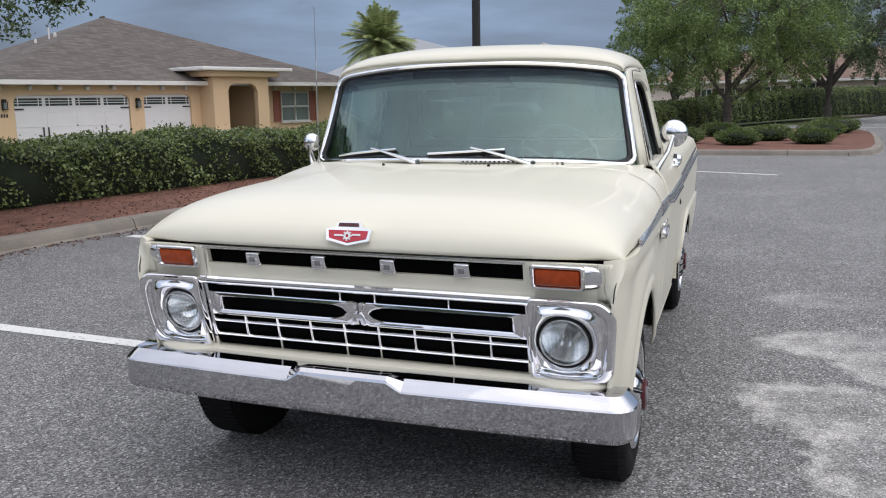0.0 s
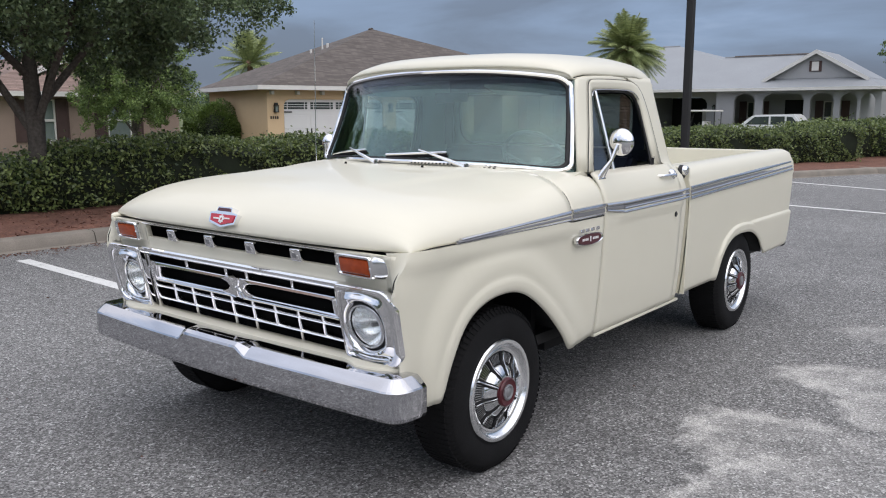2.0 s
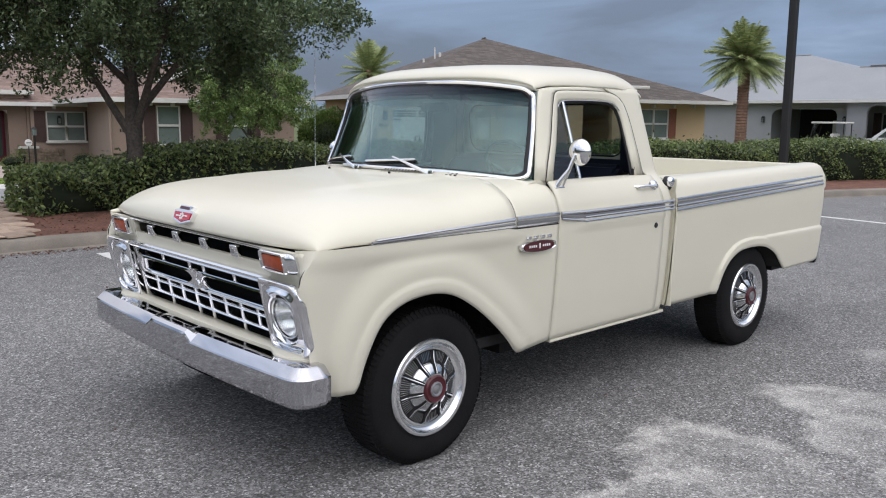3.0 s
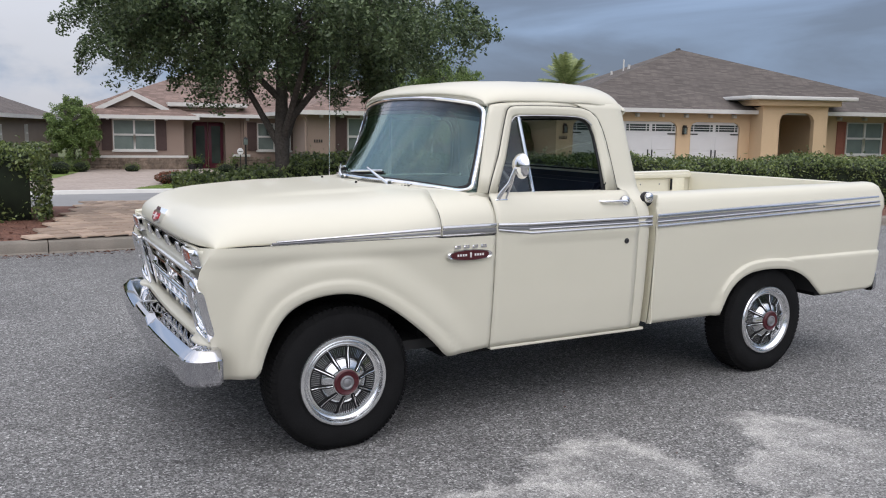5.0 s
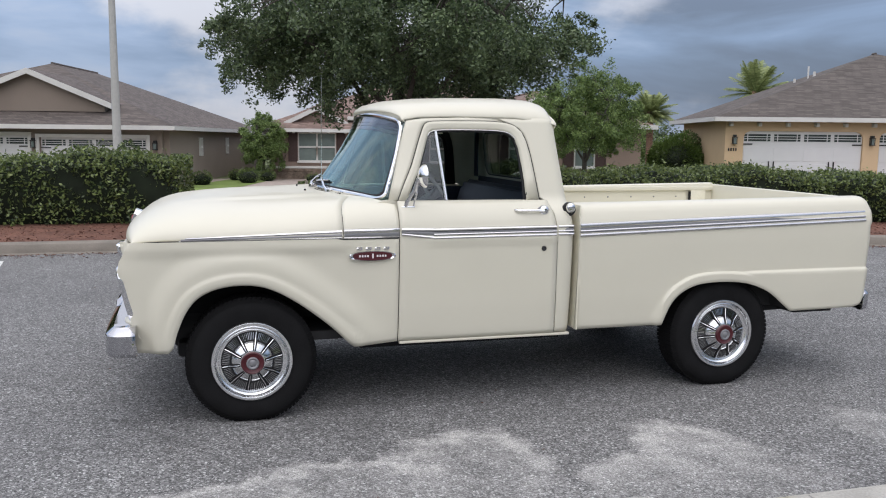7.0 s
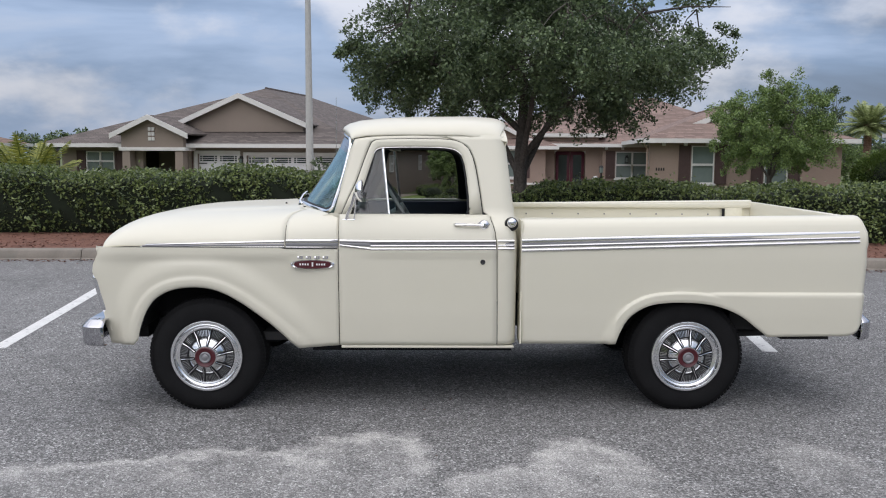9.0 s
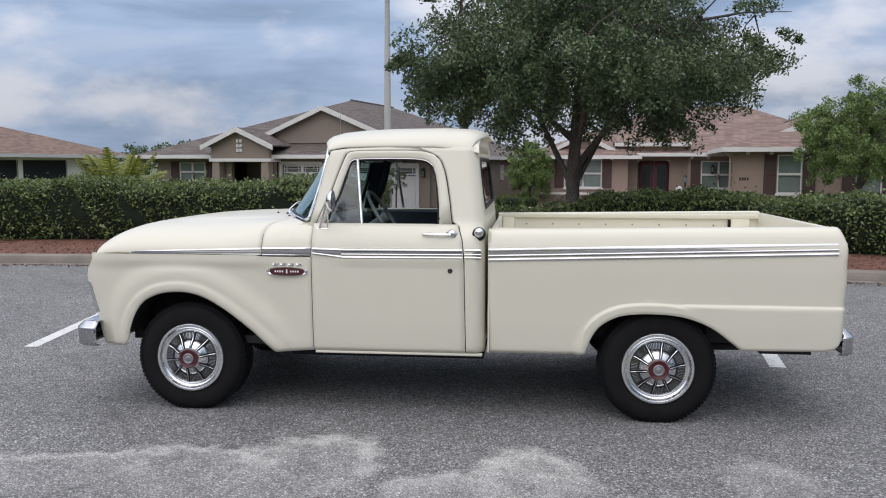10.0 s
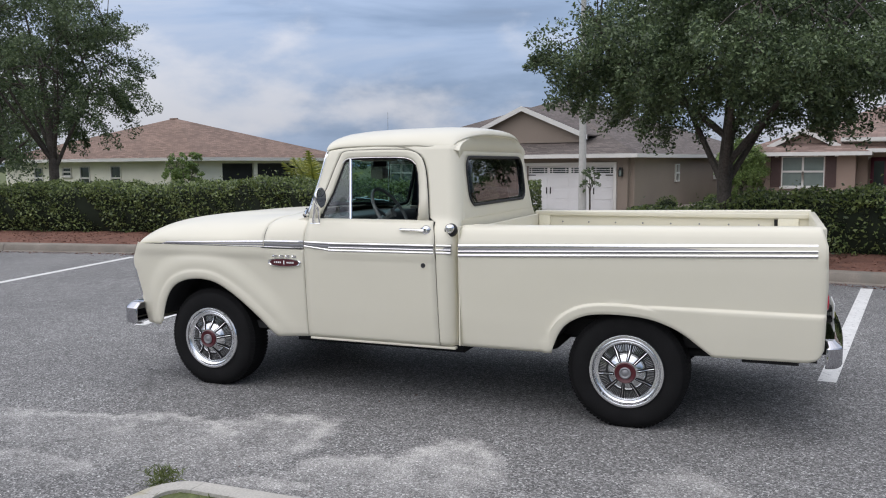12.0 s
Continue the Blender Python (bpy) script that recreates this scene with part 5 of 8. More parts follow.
# what stands before its door
lamp_p = Vector((-35.8, 5.8)) + Vector((math.cos(radians(82)), math.sin(radians(82)))) * 6.85 - Vector((-math.sin(radians(82)), math.cos(radians(82)))) * 1.0
yard = empty("yard_lamp", (lamp_p.x, lamp_p.y, -0.42), "short black yard lamp by a front door", "lamp post")
part("post", tube(bmesh.new(), [(0, 0, -0.05), (0, 0, 1.15)], 0.045, 8), IRON, yard)
part("lantern", box(bmesh.new(), -0.08, 0.08, -0.08, 0.08, 1.15, 1.40, 0.01), BLIND, yard)
part("cap", revolve(bmesh.new(), [(0.12, 1.40), (0.06, 1.47), (0.0, 1.50)], "z", (0, 0, 0), 12), IRON, yard)
board = empty("sign_board", (lamp_p.x + 0.2, lamp_p.y - 0.30, -0.42), "small white oval name board on a stake", "sign")
part("stake", tube(bmesh.new(), [(0, 0, -0.05), (0, 0, 0.75)], 0.02, 6), IRON, board)
part("oval_board", revolve(bmesh.new(), [(0.0, 0.03), (0.13, 0.03), (0.145, 0.0), (0.13, -0.03)], "x", (0, 0, 0.86), 20), WHITE, board)
part("lettering_bar", box(bmesh.new(), 0.031, 0.036, -0.09, 0.09, 0.845, 0.875), IRON, board)
for i, (du, dv, s) in enumerate(((4.6, -0.2, 0.28), (6.45, -0.1, 0.30), (4.95, 0.3, 0.22))):
    p = Vector((-35.8, 5.8)) + Vector((math.cos(radians(82)), math.sin(radians(82)))) * du + Vector((-math.sin(radians(82)), math.cos(radians(82)))) * dv
    pot = empty("potted_plant", (p.x, p.y, -0.44), "leafy plant in a dark pot by the front door", "potted plant")
    part("pot", revolve(bmesh.new(), [(0.0, 0.0), (0.14, 0.0), (0.19, 0.28), (0.17, 0.28), (0.15, 0.22), (0.0, 0.22)], "z", (0, 0, 0), 16), IRON, pot)
    rr = np.random.default_rng(300 + i).normal(size=(160, 3)) * np.array([0.13, 0.13, 0.12]) + np.array([0, 0, 0.28 + s * 0.5])
    lv = scatter("leaves", rr, 0.09, BUSH, "", "", 0.1, 310 + i, 0.5)
    lv.parent = pot
    tagged(lv, kind="stuff")

# the brown house with two gables
H = House((-29.1, 1.36), 12, -0.46, "brown stucco house with white-trimmed gables and two garage doors", STUCCO["brown"])
H.front(-13.3, -9.6, 0.6, 2.30, [(-12.1, -10.75, 1.2, 2.05)])
H.window(-12.1, -10.75, 1.2, 2.05, 0.6, 2, SHUTTER_BROWN)
H.front(-9.6, -6.95, 0, 2.45, [(-9.05, -7.45, 0, 2.12)])
H.box_part("porch_back", STUCCO["brown"], -9.6, -6.95, 2.2, 2.4, 0, 2.3), H.box_part("porch_door", DARKDOOR, -8.7, -7.8, 2.12, 2.2, 0, 2.05)
H.box_part("porch_cap", TRIM, -9.80, -6.80, -0.60, 0.3, 2.08, 2.22, bevel=0.01)
H.box_part("portico_wall", STUCCO["brown"], -9.70, -6.90, -0.55, -0.30, 2.22, 2.84)
for u0 in (-9.72, -7.33):
    bm = bmesh.new()
    prism(bm, [(u0, 0), (u0 + 0.45, 0), (u0 + 0.39, 2.08), (u0 + 0.06, 2.08)], "y", -0.55, -0.15)
    H.put("porch_column", bm, STUCCO["brown"])
H.gable(-9.85, -6.75, -8.30, -0.69, 4, 2.82, 3.45, ROOF_D)
for i in range(2):
    for k in range(3):
        H.box_part("porch_ornament", TRIM, -8.44 + 0.16 * i, -8.32 + 0.16 * i, -0.60, -0.55, 2.50 + 0.20 * k, 2.64 + 0.20 * k)
H.front(-6.95, 0, 0.3, 2.30, [(-6.7, -4.95, 0, 1.98), (-4.5, -0.6, 0, 1.92)])
H.garage(-6.72, -4.93, 2.0, 0.3, 2), H.garage(-4.52, -0.58, 1.94, 0.3, 4)
for a, b, h in ((-6.85, -4.8, 2.05), (-4.65, -0.45, 1.99)):
    H.put("garage_trim", wall_cells(bmesh.new(), a, b, 0, h + 0.05, [(a + 0.13, b - 0.13, -0.1, h - 0.08)], "x", 0.24, 0.30), TRIM)
H.gable(-8.0, -2.2, -5.1, 1.0, 8, 3.25, 4.40, ROOF_D)
H.box_part("gable_foot", STUCCO["brown"], -7.85, -2.35, 1.14, 2, 2.9, 3.25)
H.side(0.001, 0.5, 22, 2.30, [(5.4, 5.9, 1.15, 1.95), (11.4, 11.9, 1.15, 1.95)])
for a, b in ((5.4, 5.9), (11.4, 11.9)):
    H.window(a, b, 1.15, 1.95, 0.2, 1, axis="y", pane=PANE)
H.side(-13.3, 0.8, 22, 2.30)
H.hip(-13.9, 0.6, -0.3, 22.6, 2.36, (-6.9, 8.0, -6.9, 14.0), 5.25, ROOF_D)
H.lantern(-4.72, 0.3, 1.55), H.lantern(-0.25, 0.3, 1.5)

# the cream house with the screened porch
H = House((-28.5, -18.9), 7, -0.46, "cream stucco house with a screened porch and tan hip roof", STUCCO["cream"])
H.front(-14.5, 0, 0, 2.35, [(-12.0, -11.3, 0.9, 2.0), (-9.65, -8.95, 1.55, 2.0), (-8.25, -7.5, 0.85, 2.05), (-5.9, -5.15, 0.85, 2.05)])
for a, b, c, d in ((-12.0, -11.3, 0.9, 2.0), (-9.65, -8.95, 1.55, 2.0), (-8.25, -7.5, 0.85, 2.05), (-5.9, -5.15, 0.85, 2.05)):
    H.window(a, b, c, d, 0, 1, pane=PANE)
H.put("wall", wall_cells(bmesh.new(), 0.22, 12, 0, 2.35, [(1.8, 4.1, 0.3, 2.15), (4.4, 7.6, 0.3, 2.15), (8.8, 10.6, 1.1, 2.0)], "y", -0.2, 0.0), STUCCO["cream"])
for a, b in ((1.8, 4.1), (4.4, 7.6)):
    H.box_part("screen", SCREEN, -0.14, -0.10, a, b, 0.3, 2.15)
H.window(8.8, 10.6, 1.1, 2.0, 0.0, 3, axis="y")
H.side(-14.5, 0.2, 12, 2.35)
H.hip(-15.1, 0.6, -0.6, 12.6, 2.42, (-7.9, 6, -7.3, 6), 4.75, ROOF_F)
tree("tree", (-27.0, -18.4, -0.46), 0.6, 0.06, (0, 0, 1.7), (1.0, 1.0, 1.1), 70, 100, 0.10, ELM, 66, "young tree in front of a cream house", 5, spread=0.95)
# the grey house with the white metal roof
H = House((-26.2, 50.0), 90, -0.35, "grey stucco house with pale metal roof and arched porch", STUCCO["grey"])
H.front(0, 10.0, 0, 3.05, [(5.3, 9.1, 0, 2.65)])
arch_band(H, 5.3, 9.1, 2.65, 0, STUCCO["grey"], 0.35)
H.box_part("garage_inside", SCREEN, 5.2, 9.2, 4.0, 4.1, 0, 2.7), H.box_part("garage_side", STUCCO["grey"], 5.1, 5.28, 0.22, 4.0, 0, 2.7), H.box_part("garage_side", STUCCO["grey"], 9.12, 9.3, 0.22, 4.0, 0, 2.7)
H.box_part("garage_shelf", GARAGE, 7.7, 8.9, 3.0, 3.6, 0, 2.0)
ARCHES = ((11.05, 12.2), (12.65, 14.83), (15.17, 16.35), (16.66, 17.5), (17.66, 18.36))
H.front(10.0, 18.65, -1.0, 3.05, [(a, b, 0, 2.82) for a, b in ARCHES])
for a, b in ARCHES:
    arch_band(H, a, b, 2.82, -1.0, STUCCO["grey"], 0.36)
H.front(10.0, 17.0, 1.8, 3.0, [(10.9, 11.7, 0.5, 2.4), (13.05, 14.08, 0, 2.5), (15.2, 16.1, 0.6, 2.4)])
H.window(10.9, 11.7, 0.5, 2.4, 1.8, 2, SHUTTER_BROWN, PANE), H.window(15.2, 16.1, 0.6, 2.4, 1.8, 2, SHUTTER_BROWN, PANE), H.box_part("front_door", SCREEN, 13.05, 14.08, 1.85, 1.9, 0, 2.5)
H.side(0, 0.2, 14, 3.05), H.side(17.0, 2.02, 14, 3.05)
H.box_part("porch_post", STUCCO["grey"], 18.36, 18.64, 2.6, 2.88, 0, 3.05)
H.hip(-0.6, 15.0, -0.6, 14.5, 3.12, (3.4, 6.5, 4.6, 6.5), 6.2, ROOF_C), H.hip(6.0, 18.75, -1.6, 4.6, 3.10, (9.0, 3.0, 15.2, 3.0), 5.1, ROOF_C)
H.put("ridge_cap", tube(bmesh.new(), [(9.6, 3.0, 5.13), (15.0, 3.0, 5.13)], 0.07, 6), ROOF_D)
H.gable(12.65, 17.75, 15.25, -0.6, 4, 3.62, 5.03, ROOF_C)
H.box_part("gable_louvre", SHUTTER_BROWN, 14.86, 15.50, -0.50, -0.44, 3.98, 4.54), H.box_part("gable_louvre_slats", TRIM, 15.0, 15.36, -0.53, -0.49, 4.02, 4.50)
H.lantern(4.8, 0, 1.9), H.lantern(9.55, 0, 1.9)

# the pale pink house beyond the trees
H = House((-7.0, 68.0), 92, -0.35, "pale pinkish stucco house half hidden by trees", STUCCO["pink"])
ws = [(4.2, 5.0, 1.0, 2.4), (5.9, 6.7, 1.0, 2.4), (8.6, 9.7, 1.0, 2.5), (11.0, 12.2, 1.1, 2.7), (18.5, 19.3, 1.5, 2.0)]
H.front(0, 26, 0, 2.9, ws)
for k, (a, b, c, d) in enumerate(ws):
    H.window(a, b, c, d, 0, 2, SHUTTER_BROWN if k < 4 else None, PANE)
H.side(0, 0.2, 12, 2.9), H.side(26, 0.2, 12, 2.9)
H.box_part("stone_base", STONE, 0, 14, -0.1, 0, 0, 0.7)
H.hip(-0.6, 26.6, -0.6, 12.6, 2.95, (6, 6, 20, 6), 5.3, ROOF_F), H.gable(7.2, 10.8, 9.0, -0.5, 4, 2.95, 4.0, ROOF_F)

# far tree line that closes the view
rngt = np.random.default_rng(77)
for k in range(26):
    ang = radians(62 + k * 7.6)
    R = rngt.uniform(105, 135)
    x, y = R * math.cos(ang), 8 + R * math.sin(ang)
    tree("tree", (x, y, -0.45), 2.5, 0.25, (0, 0, 2.6), (6.5, 6.5, 1.7), 55, 70, 0.45, OAK, 200 + k, "hazy dark tree of the distant tree line", 4, spread=0.9)


# unseen row added to darken reflections and hold back low skylight
for k in range(15):
    ang = radians(-122 + k * 12.6)
    R = rngt.uniform(34, 44)
    tree("tree", (R * math.cos(ang), 4 + R * math.sin(ang), -0.2), 2.2, 0.25, (0, 0, 4.4), (5.2, 5.2, 3.4), 90, 90, 0.35, OAK, 240 + k, "dark tree of an added row that stays out of view", 5, spread=0.9)


# ---- the pickup truck: x across (driver's side +), y to the rear from the front axle, z up ----
truck = empty("pickup_truck", (-1.288, 3.302, 0), "restored 1960s cream-white short-bed pickup truck with chrome grille, parked on asphalt", "pickup truck")
AXLES = (0.0, 2.921)
ARCH_F = ((-0.405, 0.44), (-0.382, 0.53), (-0.335, 0.64), (-0.272, 0.715), (-0.162, 0.762), (-0.02, 0.772), (0.098, 0.748), (0.228, 0.675), (0.348, 0.585), (0.458, 0.49), (0.528, 0.415), (0.558, 0.393))
ARCH_R = ((2.478, 0.42), (2.492, 0.47), (2.528, 0.555), (2.578, 0.615), (2.678, 0.668), (2.80, 0.682), (2.90, 0.682), (3.0, 0.676), (3.098, 0.658), (3.228, 0.605), (3.335, 0.52), (3.40, 0.47))


def smooth(points, times=2):
    """Cuts the corners of a line of points."""
    for _ in range(times):
        out = [points[0]]
        for (a, b), (c, d) in zip(points, points[1:]):
            out += [(a * 0.75 + c * 0.25, b * 0.75 + d * 0.25), (a * 0.25 + c * 0.75, b * 0.25 + d * 0.75)]
        points = out + [points[-1]]
    return points


ARCH_F, ARCH_R = smooth(ARCH_F), smooth(ARCH_R)
SIDE = ((0.38, 0.93), (0.45, 0.947), (0.6, 0.963), (0.8, 0.976), (0.95, 0.984), (1.03, 0.984), (1.08, 0.977), (1.13, 0.957), (1.17, 0.932), (1.20, 0.905))


def side_x(z):
    return lerp(SIDE, z)


def near(curve, y, z):
    """The distance from a curve of straight pieces."""
    best = 9.0
    for (a, b), (c, d) in zip(curve, curve[1:]):
        t = min(max(((y - a) * (c - a) + (z - b) * (d - b)) / ((c - a) ** 2 + (d - b) ** 2), 0), 1)
        best = min(best, math.hypot(y - a - t * (c - a), z - b - t * (d - b)))
    return best


def samples(a, b, n, extra=()):
    return sorted({round(a + (b - a) * i / n, 4) for i in range(n + 1)} | {round(e, 4) for e in extra if a <= e <= b})


def fender_x(y, z):
    d = near(ARCH_F, y, z)
    rec = 0.014 * (1 - sstep(0.50, 0.78, y))
    x = side_x(z) - rec + (rec + 0.009) * (1 - sstep(0.10, 0.23, d)) * (1 - sstep(0.90, 0.97, z)) + rec * sstep(0.91, 0.97, z) + 0.009 * (1 - sstep(0.045, 0.068, d))
    x -= 0.008 * (1 - sstep(0.0, 0.02, d))
    return x - 0.026 * max(0.0, (-0.46 - y) / 0.22) ** 2.6


def fender_low(y):
    if y <= -0.43:
        return 0.412
    if y < -0.405:
        return 0.412 + (y + 0.43) / 0.025 * 0.028
    return lerp(ARCH_F, y) if y < 0.558 else 0.393 + 0.017 * (y - 0.558) / 0.25


NOSE = ((0.38, 0.105), (0.46, 0.092), (0.50, 0.084), (0.59, 0.073), (0.72, 0.044), (0.80, 0.029), (0.86, 0.016), (0.90, 0.022), (0.94, 0.045), (0.97, 0.062), (1.0, 0.075))


def front_fender(sgn):
    bm = bmesh.new()
    rows = []
    for y in samples(-0.68, 0.803, 64, [a for a, _ in ARCH_F] + [-0.43, -0.42]):
        lo, row = fender_low(y), []
        for i in range(25):
            z = lo + (1.002 - lo) * i / 24
            yy = y + lerp(NOSE, z) * (1 - sstep(-0.68, -0.42, y))
            row.append((sgn * fender_x(y, z), yy, z))
        row.append((sgn * (fender_x(y, 1.0) - 0.06), row[-1][1] + 0.02 * (y < -0.5), 0.992))
        rows.append(row)
    lead = rows[0]
    # above the lamps its edge turns in to meet the front panel, lower down it curls behind the bezel
    for t, dx, dy in ((0.12, 0.003, -0.004), (0.3, 0.006, -0.003), (0.5, 0.008, 0.004), (0.75, 0.009, 0.030), (1.0, 0.010, 0.060)):
        row = []
        for x, y, z in lead:
            k = sstep(0.862, 0.885, z)
            meet = Vector((sgn * 0.900, -0.6245 + 0.22 * (0.86 - z), z))
            row.append(Vector((x - sgn * dx, y + dy, z)).lerp(Vector((x, y, z)).lerp(meet, t), k))
        rows.insert(0, row)
    grid(bm, rows)
    return part("front_fender", bm, PAINT, truck, solid=0.008)


def hood_z(y):
    y -= 0.035 * (1 - sstep(-0.665, -0.25, y))
    return lerp(((-0.70, 1.008), (-0.697, 1.034), (-0.685, 1.062), (-0.665, 1.086), (-0.63, 1.111), (-0.58, 1.135), (-0.54, 1.148), (-0.5, 1.158), (-0.45, 1.168), (-0.4, 1.175), (-0.3, 1.185), (-0.2, 1.191), (-0.1, 1.195), (0.1, 1.201), (0.3, 1.206), (0.5, 1.211), (0.85, 1.214)), y)


def hood_point(th, y):
    """A point of the hood's and cowl's skin at the angle th of its section."""
    c, s = math.cos(th), math.sin(th)
    p = 4.0 + 7.0 * sstep(0.15, 0.8, y)
    w = 0.950 + 0.033 * sstep(-0.72, 0.05, y)
    x = w * math.copysign(abs(c) ** (2 / p), c)
    top = hood_z(y) + 0.010 * sstep(-0.45, 0.1, y) * (1 - sstep(0.50, 0.56, abs(x)))
    z = 1.008 + (top - 1.008) * max(s, 0) ** (2 / 2.15) - 0.008 * (1 - sstep(-0.665, -0.45, y))
    return x, z


def shield_low(x):
    q = min(abs(x) / 0.848, 1.05)
    return 0.475 + 0.288 * q ** 2.3


def seam_y(x):
    """Where the hood ends: upright at the sides, then along the windshield's foot."""
    ax = abs(x)
    return min(shield_low(ax) - 0.035, 0.4914 + 0.09 * (1 - sstep(0.55, 0.95, ax)))


def hood_skin(y0, n, nth=72):
    """The hood from its lip to the seam."""
    rows = []
    for j in range(nth + 1):
        th, row = math.pi * j / nth, []
        end = seam_y(hood_point(th, 0.5)[0])
        for i in range(n + 1):
            u = i / n
            y = y0 + (end - y0) * u ** 1.7
            x, z = hood_point(th, y)
            row.append((x, y + 0.085 * (1 - u) ** 3 * abs(x / 0.97) ** 4, z))
        rows.append(row)
    return rows


def cowl_skin(n, nth=72):
    """From the seam to the windshield and the doors."""
    rows = []
    for j in range(nth + 1):
        th, row = math.pi * j / nth, []
        x0, z0 = hood_point(th, 0.5)
        start, end = seam_y(x0) + 0.0015, 0.804 if abs(x0) > 0.86 else min(0.803, shield_low(x0) + 0.005)
        for i in range(n + 1):
            y = start + (end - start) * i / n
            x, z = hood_point(th, y)
            row.append((x, y, z + 0.004 * (i / n)))
        rows.append(row)
    return rows


bm = bmesh.new()
grid(bm, hood_skin(-0.665, 48))
hood = part("hood", bm, PAINT, truck, "gently crowned hood with a clean shut line", solid=0.008)
bm = bmesh.new()
grid(bm, cowl_skin(14))
cowl = part("cowl", bm, PAINT, truck, solid=0.008)
bm = bmesh.new()
tube(bm, [(x * 1.0025, seam_y(x) + 0.0015, z + 0.0015) for x, z in (hood_point(math.pi * j / 120, seam_y(hood_point(math.pi * j / 120, 0.5)[0])) for j in range(121))], [0.0020 if abs(math.cos(math.pi * j / 120)) > 0.80 else 0.0007 for j in range(121)], 6)
part("hood_seam", bm, SEAL, hood, "dark shut line behind the hood")
# washer nozzles and vent slots on the cowl
for x in (-0.30, 0.22):
    bm = bmesh.new()
    revolve(bm, [(0.0, 0.016), (0.006, 0.014), (0.008, 0.0)], "z", (x, 0.37, hood_z(0.37) + 0.009), 10)
    part("washer_nozzle", bm, BLACK, hood)
for i in range(22):
    bm = bmesh.new()
    x = 0.06 + 0.022 * i
    y = min(shield_low(x) - 0.02, 0.7)
    box(bm, x, x + 0.010, y - 0.012, y, 1.214, 1.2245)
    part("vent_slot", bm, BLACK, cowl)

for sgn in (1, -1):
    front_fender(sgn)

# ---- the front: panel, grille, lamps, bumper; the whole front leans, its top forward ----
def lean(bm, out=0.0):
    for v in bm.verts:
        v.co.y += 0.045 + 0.22 * (0.86 - v.co.z) - out
    return bm


bm = bmesh.new()
wall_cells(bm, -0.915, 0.915, 0.44, 0.990, [(-0.622, 0.630, 0.921, 0.978), (-0.640, 0.640, 0.571, 0.838), (0.680, 0.860, 0.625, 0.805), (-0.860, -0.680, 0.625, 0.805)], "x", -0.668, -0.645)
part("front_panel", lean(bm), PAINT, truck)
# solid black boxes paint the shade behind grille, upper slot and lamps
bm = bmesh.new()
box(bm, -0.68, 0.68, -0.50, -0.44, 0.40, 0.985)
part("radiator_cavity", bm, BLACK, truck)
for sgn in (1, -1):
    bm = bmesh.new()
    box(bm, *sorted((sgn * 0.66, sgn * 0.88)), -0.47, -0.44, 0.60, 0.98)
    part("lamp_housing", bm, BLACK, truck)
bm = bmesh.new()
box(bm, -0.640, 0.640, -0.674, -0.664, 0.980, 0.988, 0.003)
part("slot_trim", lean(bm), BRIGHT, truck)
for x in (-0.415, -0.138, 0.138, 0.415):
    bm = bmesh.new()
    box(bm, x - 0.029, x + 0.029, -0.682, -0.655, 0.919, 0.972, 0.008, 3)
    block = part("chrome_block", lean(bm), CHROME, truck, "plain chrome block in the black slot")
    bm = bmesh.new()
    box(bm, x - 0.012, x + 0.012, -0.6835, -0.68, 0.936, 0.955, 0.001)
    part("block_recess", lean(bm), SILVER, block, "dull grey recess")
for i in range(10):
    bm = bmesh.new()
    x = -0.685 + 0.137 * i
    d = 0.030 * (abs(x + 0.062) / 0.95) ** 2
    box(bm, x, x + 0.124, -0.641 + d, -0.629 + d, 0.518, 0.553)
    part("apron_slot", bm, BLACK, truck)

# the splash apron: a shelf from the grille's foot towards the bumper
bm = bmesh.new()
rows = []
for i in range(41):
    x = -0.925 + 1.85 * i / 40
    back = 0.030 * (abs(x) / 0.95) ** 2 + 0.07 * max(0.0, (abs(x) - 0.78) / 0.145) ** 2
    out = 0.043 * sstep(0.66, 0.73, abs(x))
    rows.append([(x, y + back * k - (out if y < -0.6 else 0.0), z) for y, z, k in ((-0.566, 0.577, 0), (-0.600, 0.576, 0.5), (-0.626, 0.574, 1), (-0.634, 0.571, 1), (-0.636, 0.563, 1), (-0.632, 0.50, 1), (-0.60, 0.45, 1))])
grid(bm, rows)
part("splash_apron", bm, PAINT, truck, solid=0.006)
# the top moulding carries the grille
bm = bmesh.new()
prism(bm, [(-0.655, 0.838), (-0.694, 0.839), (-0.698, 0.844), (-0.694, 0.849), (-0.699, 0.853), (-0.697, 0.862), (-0.688, 0.869), (-0.655, 0.871)], "x", -0.668, 0.668)
grille = part("grille", lean(bm), CHROME, truck, "bright stamped grille with stacked horizontal bars")


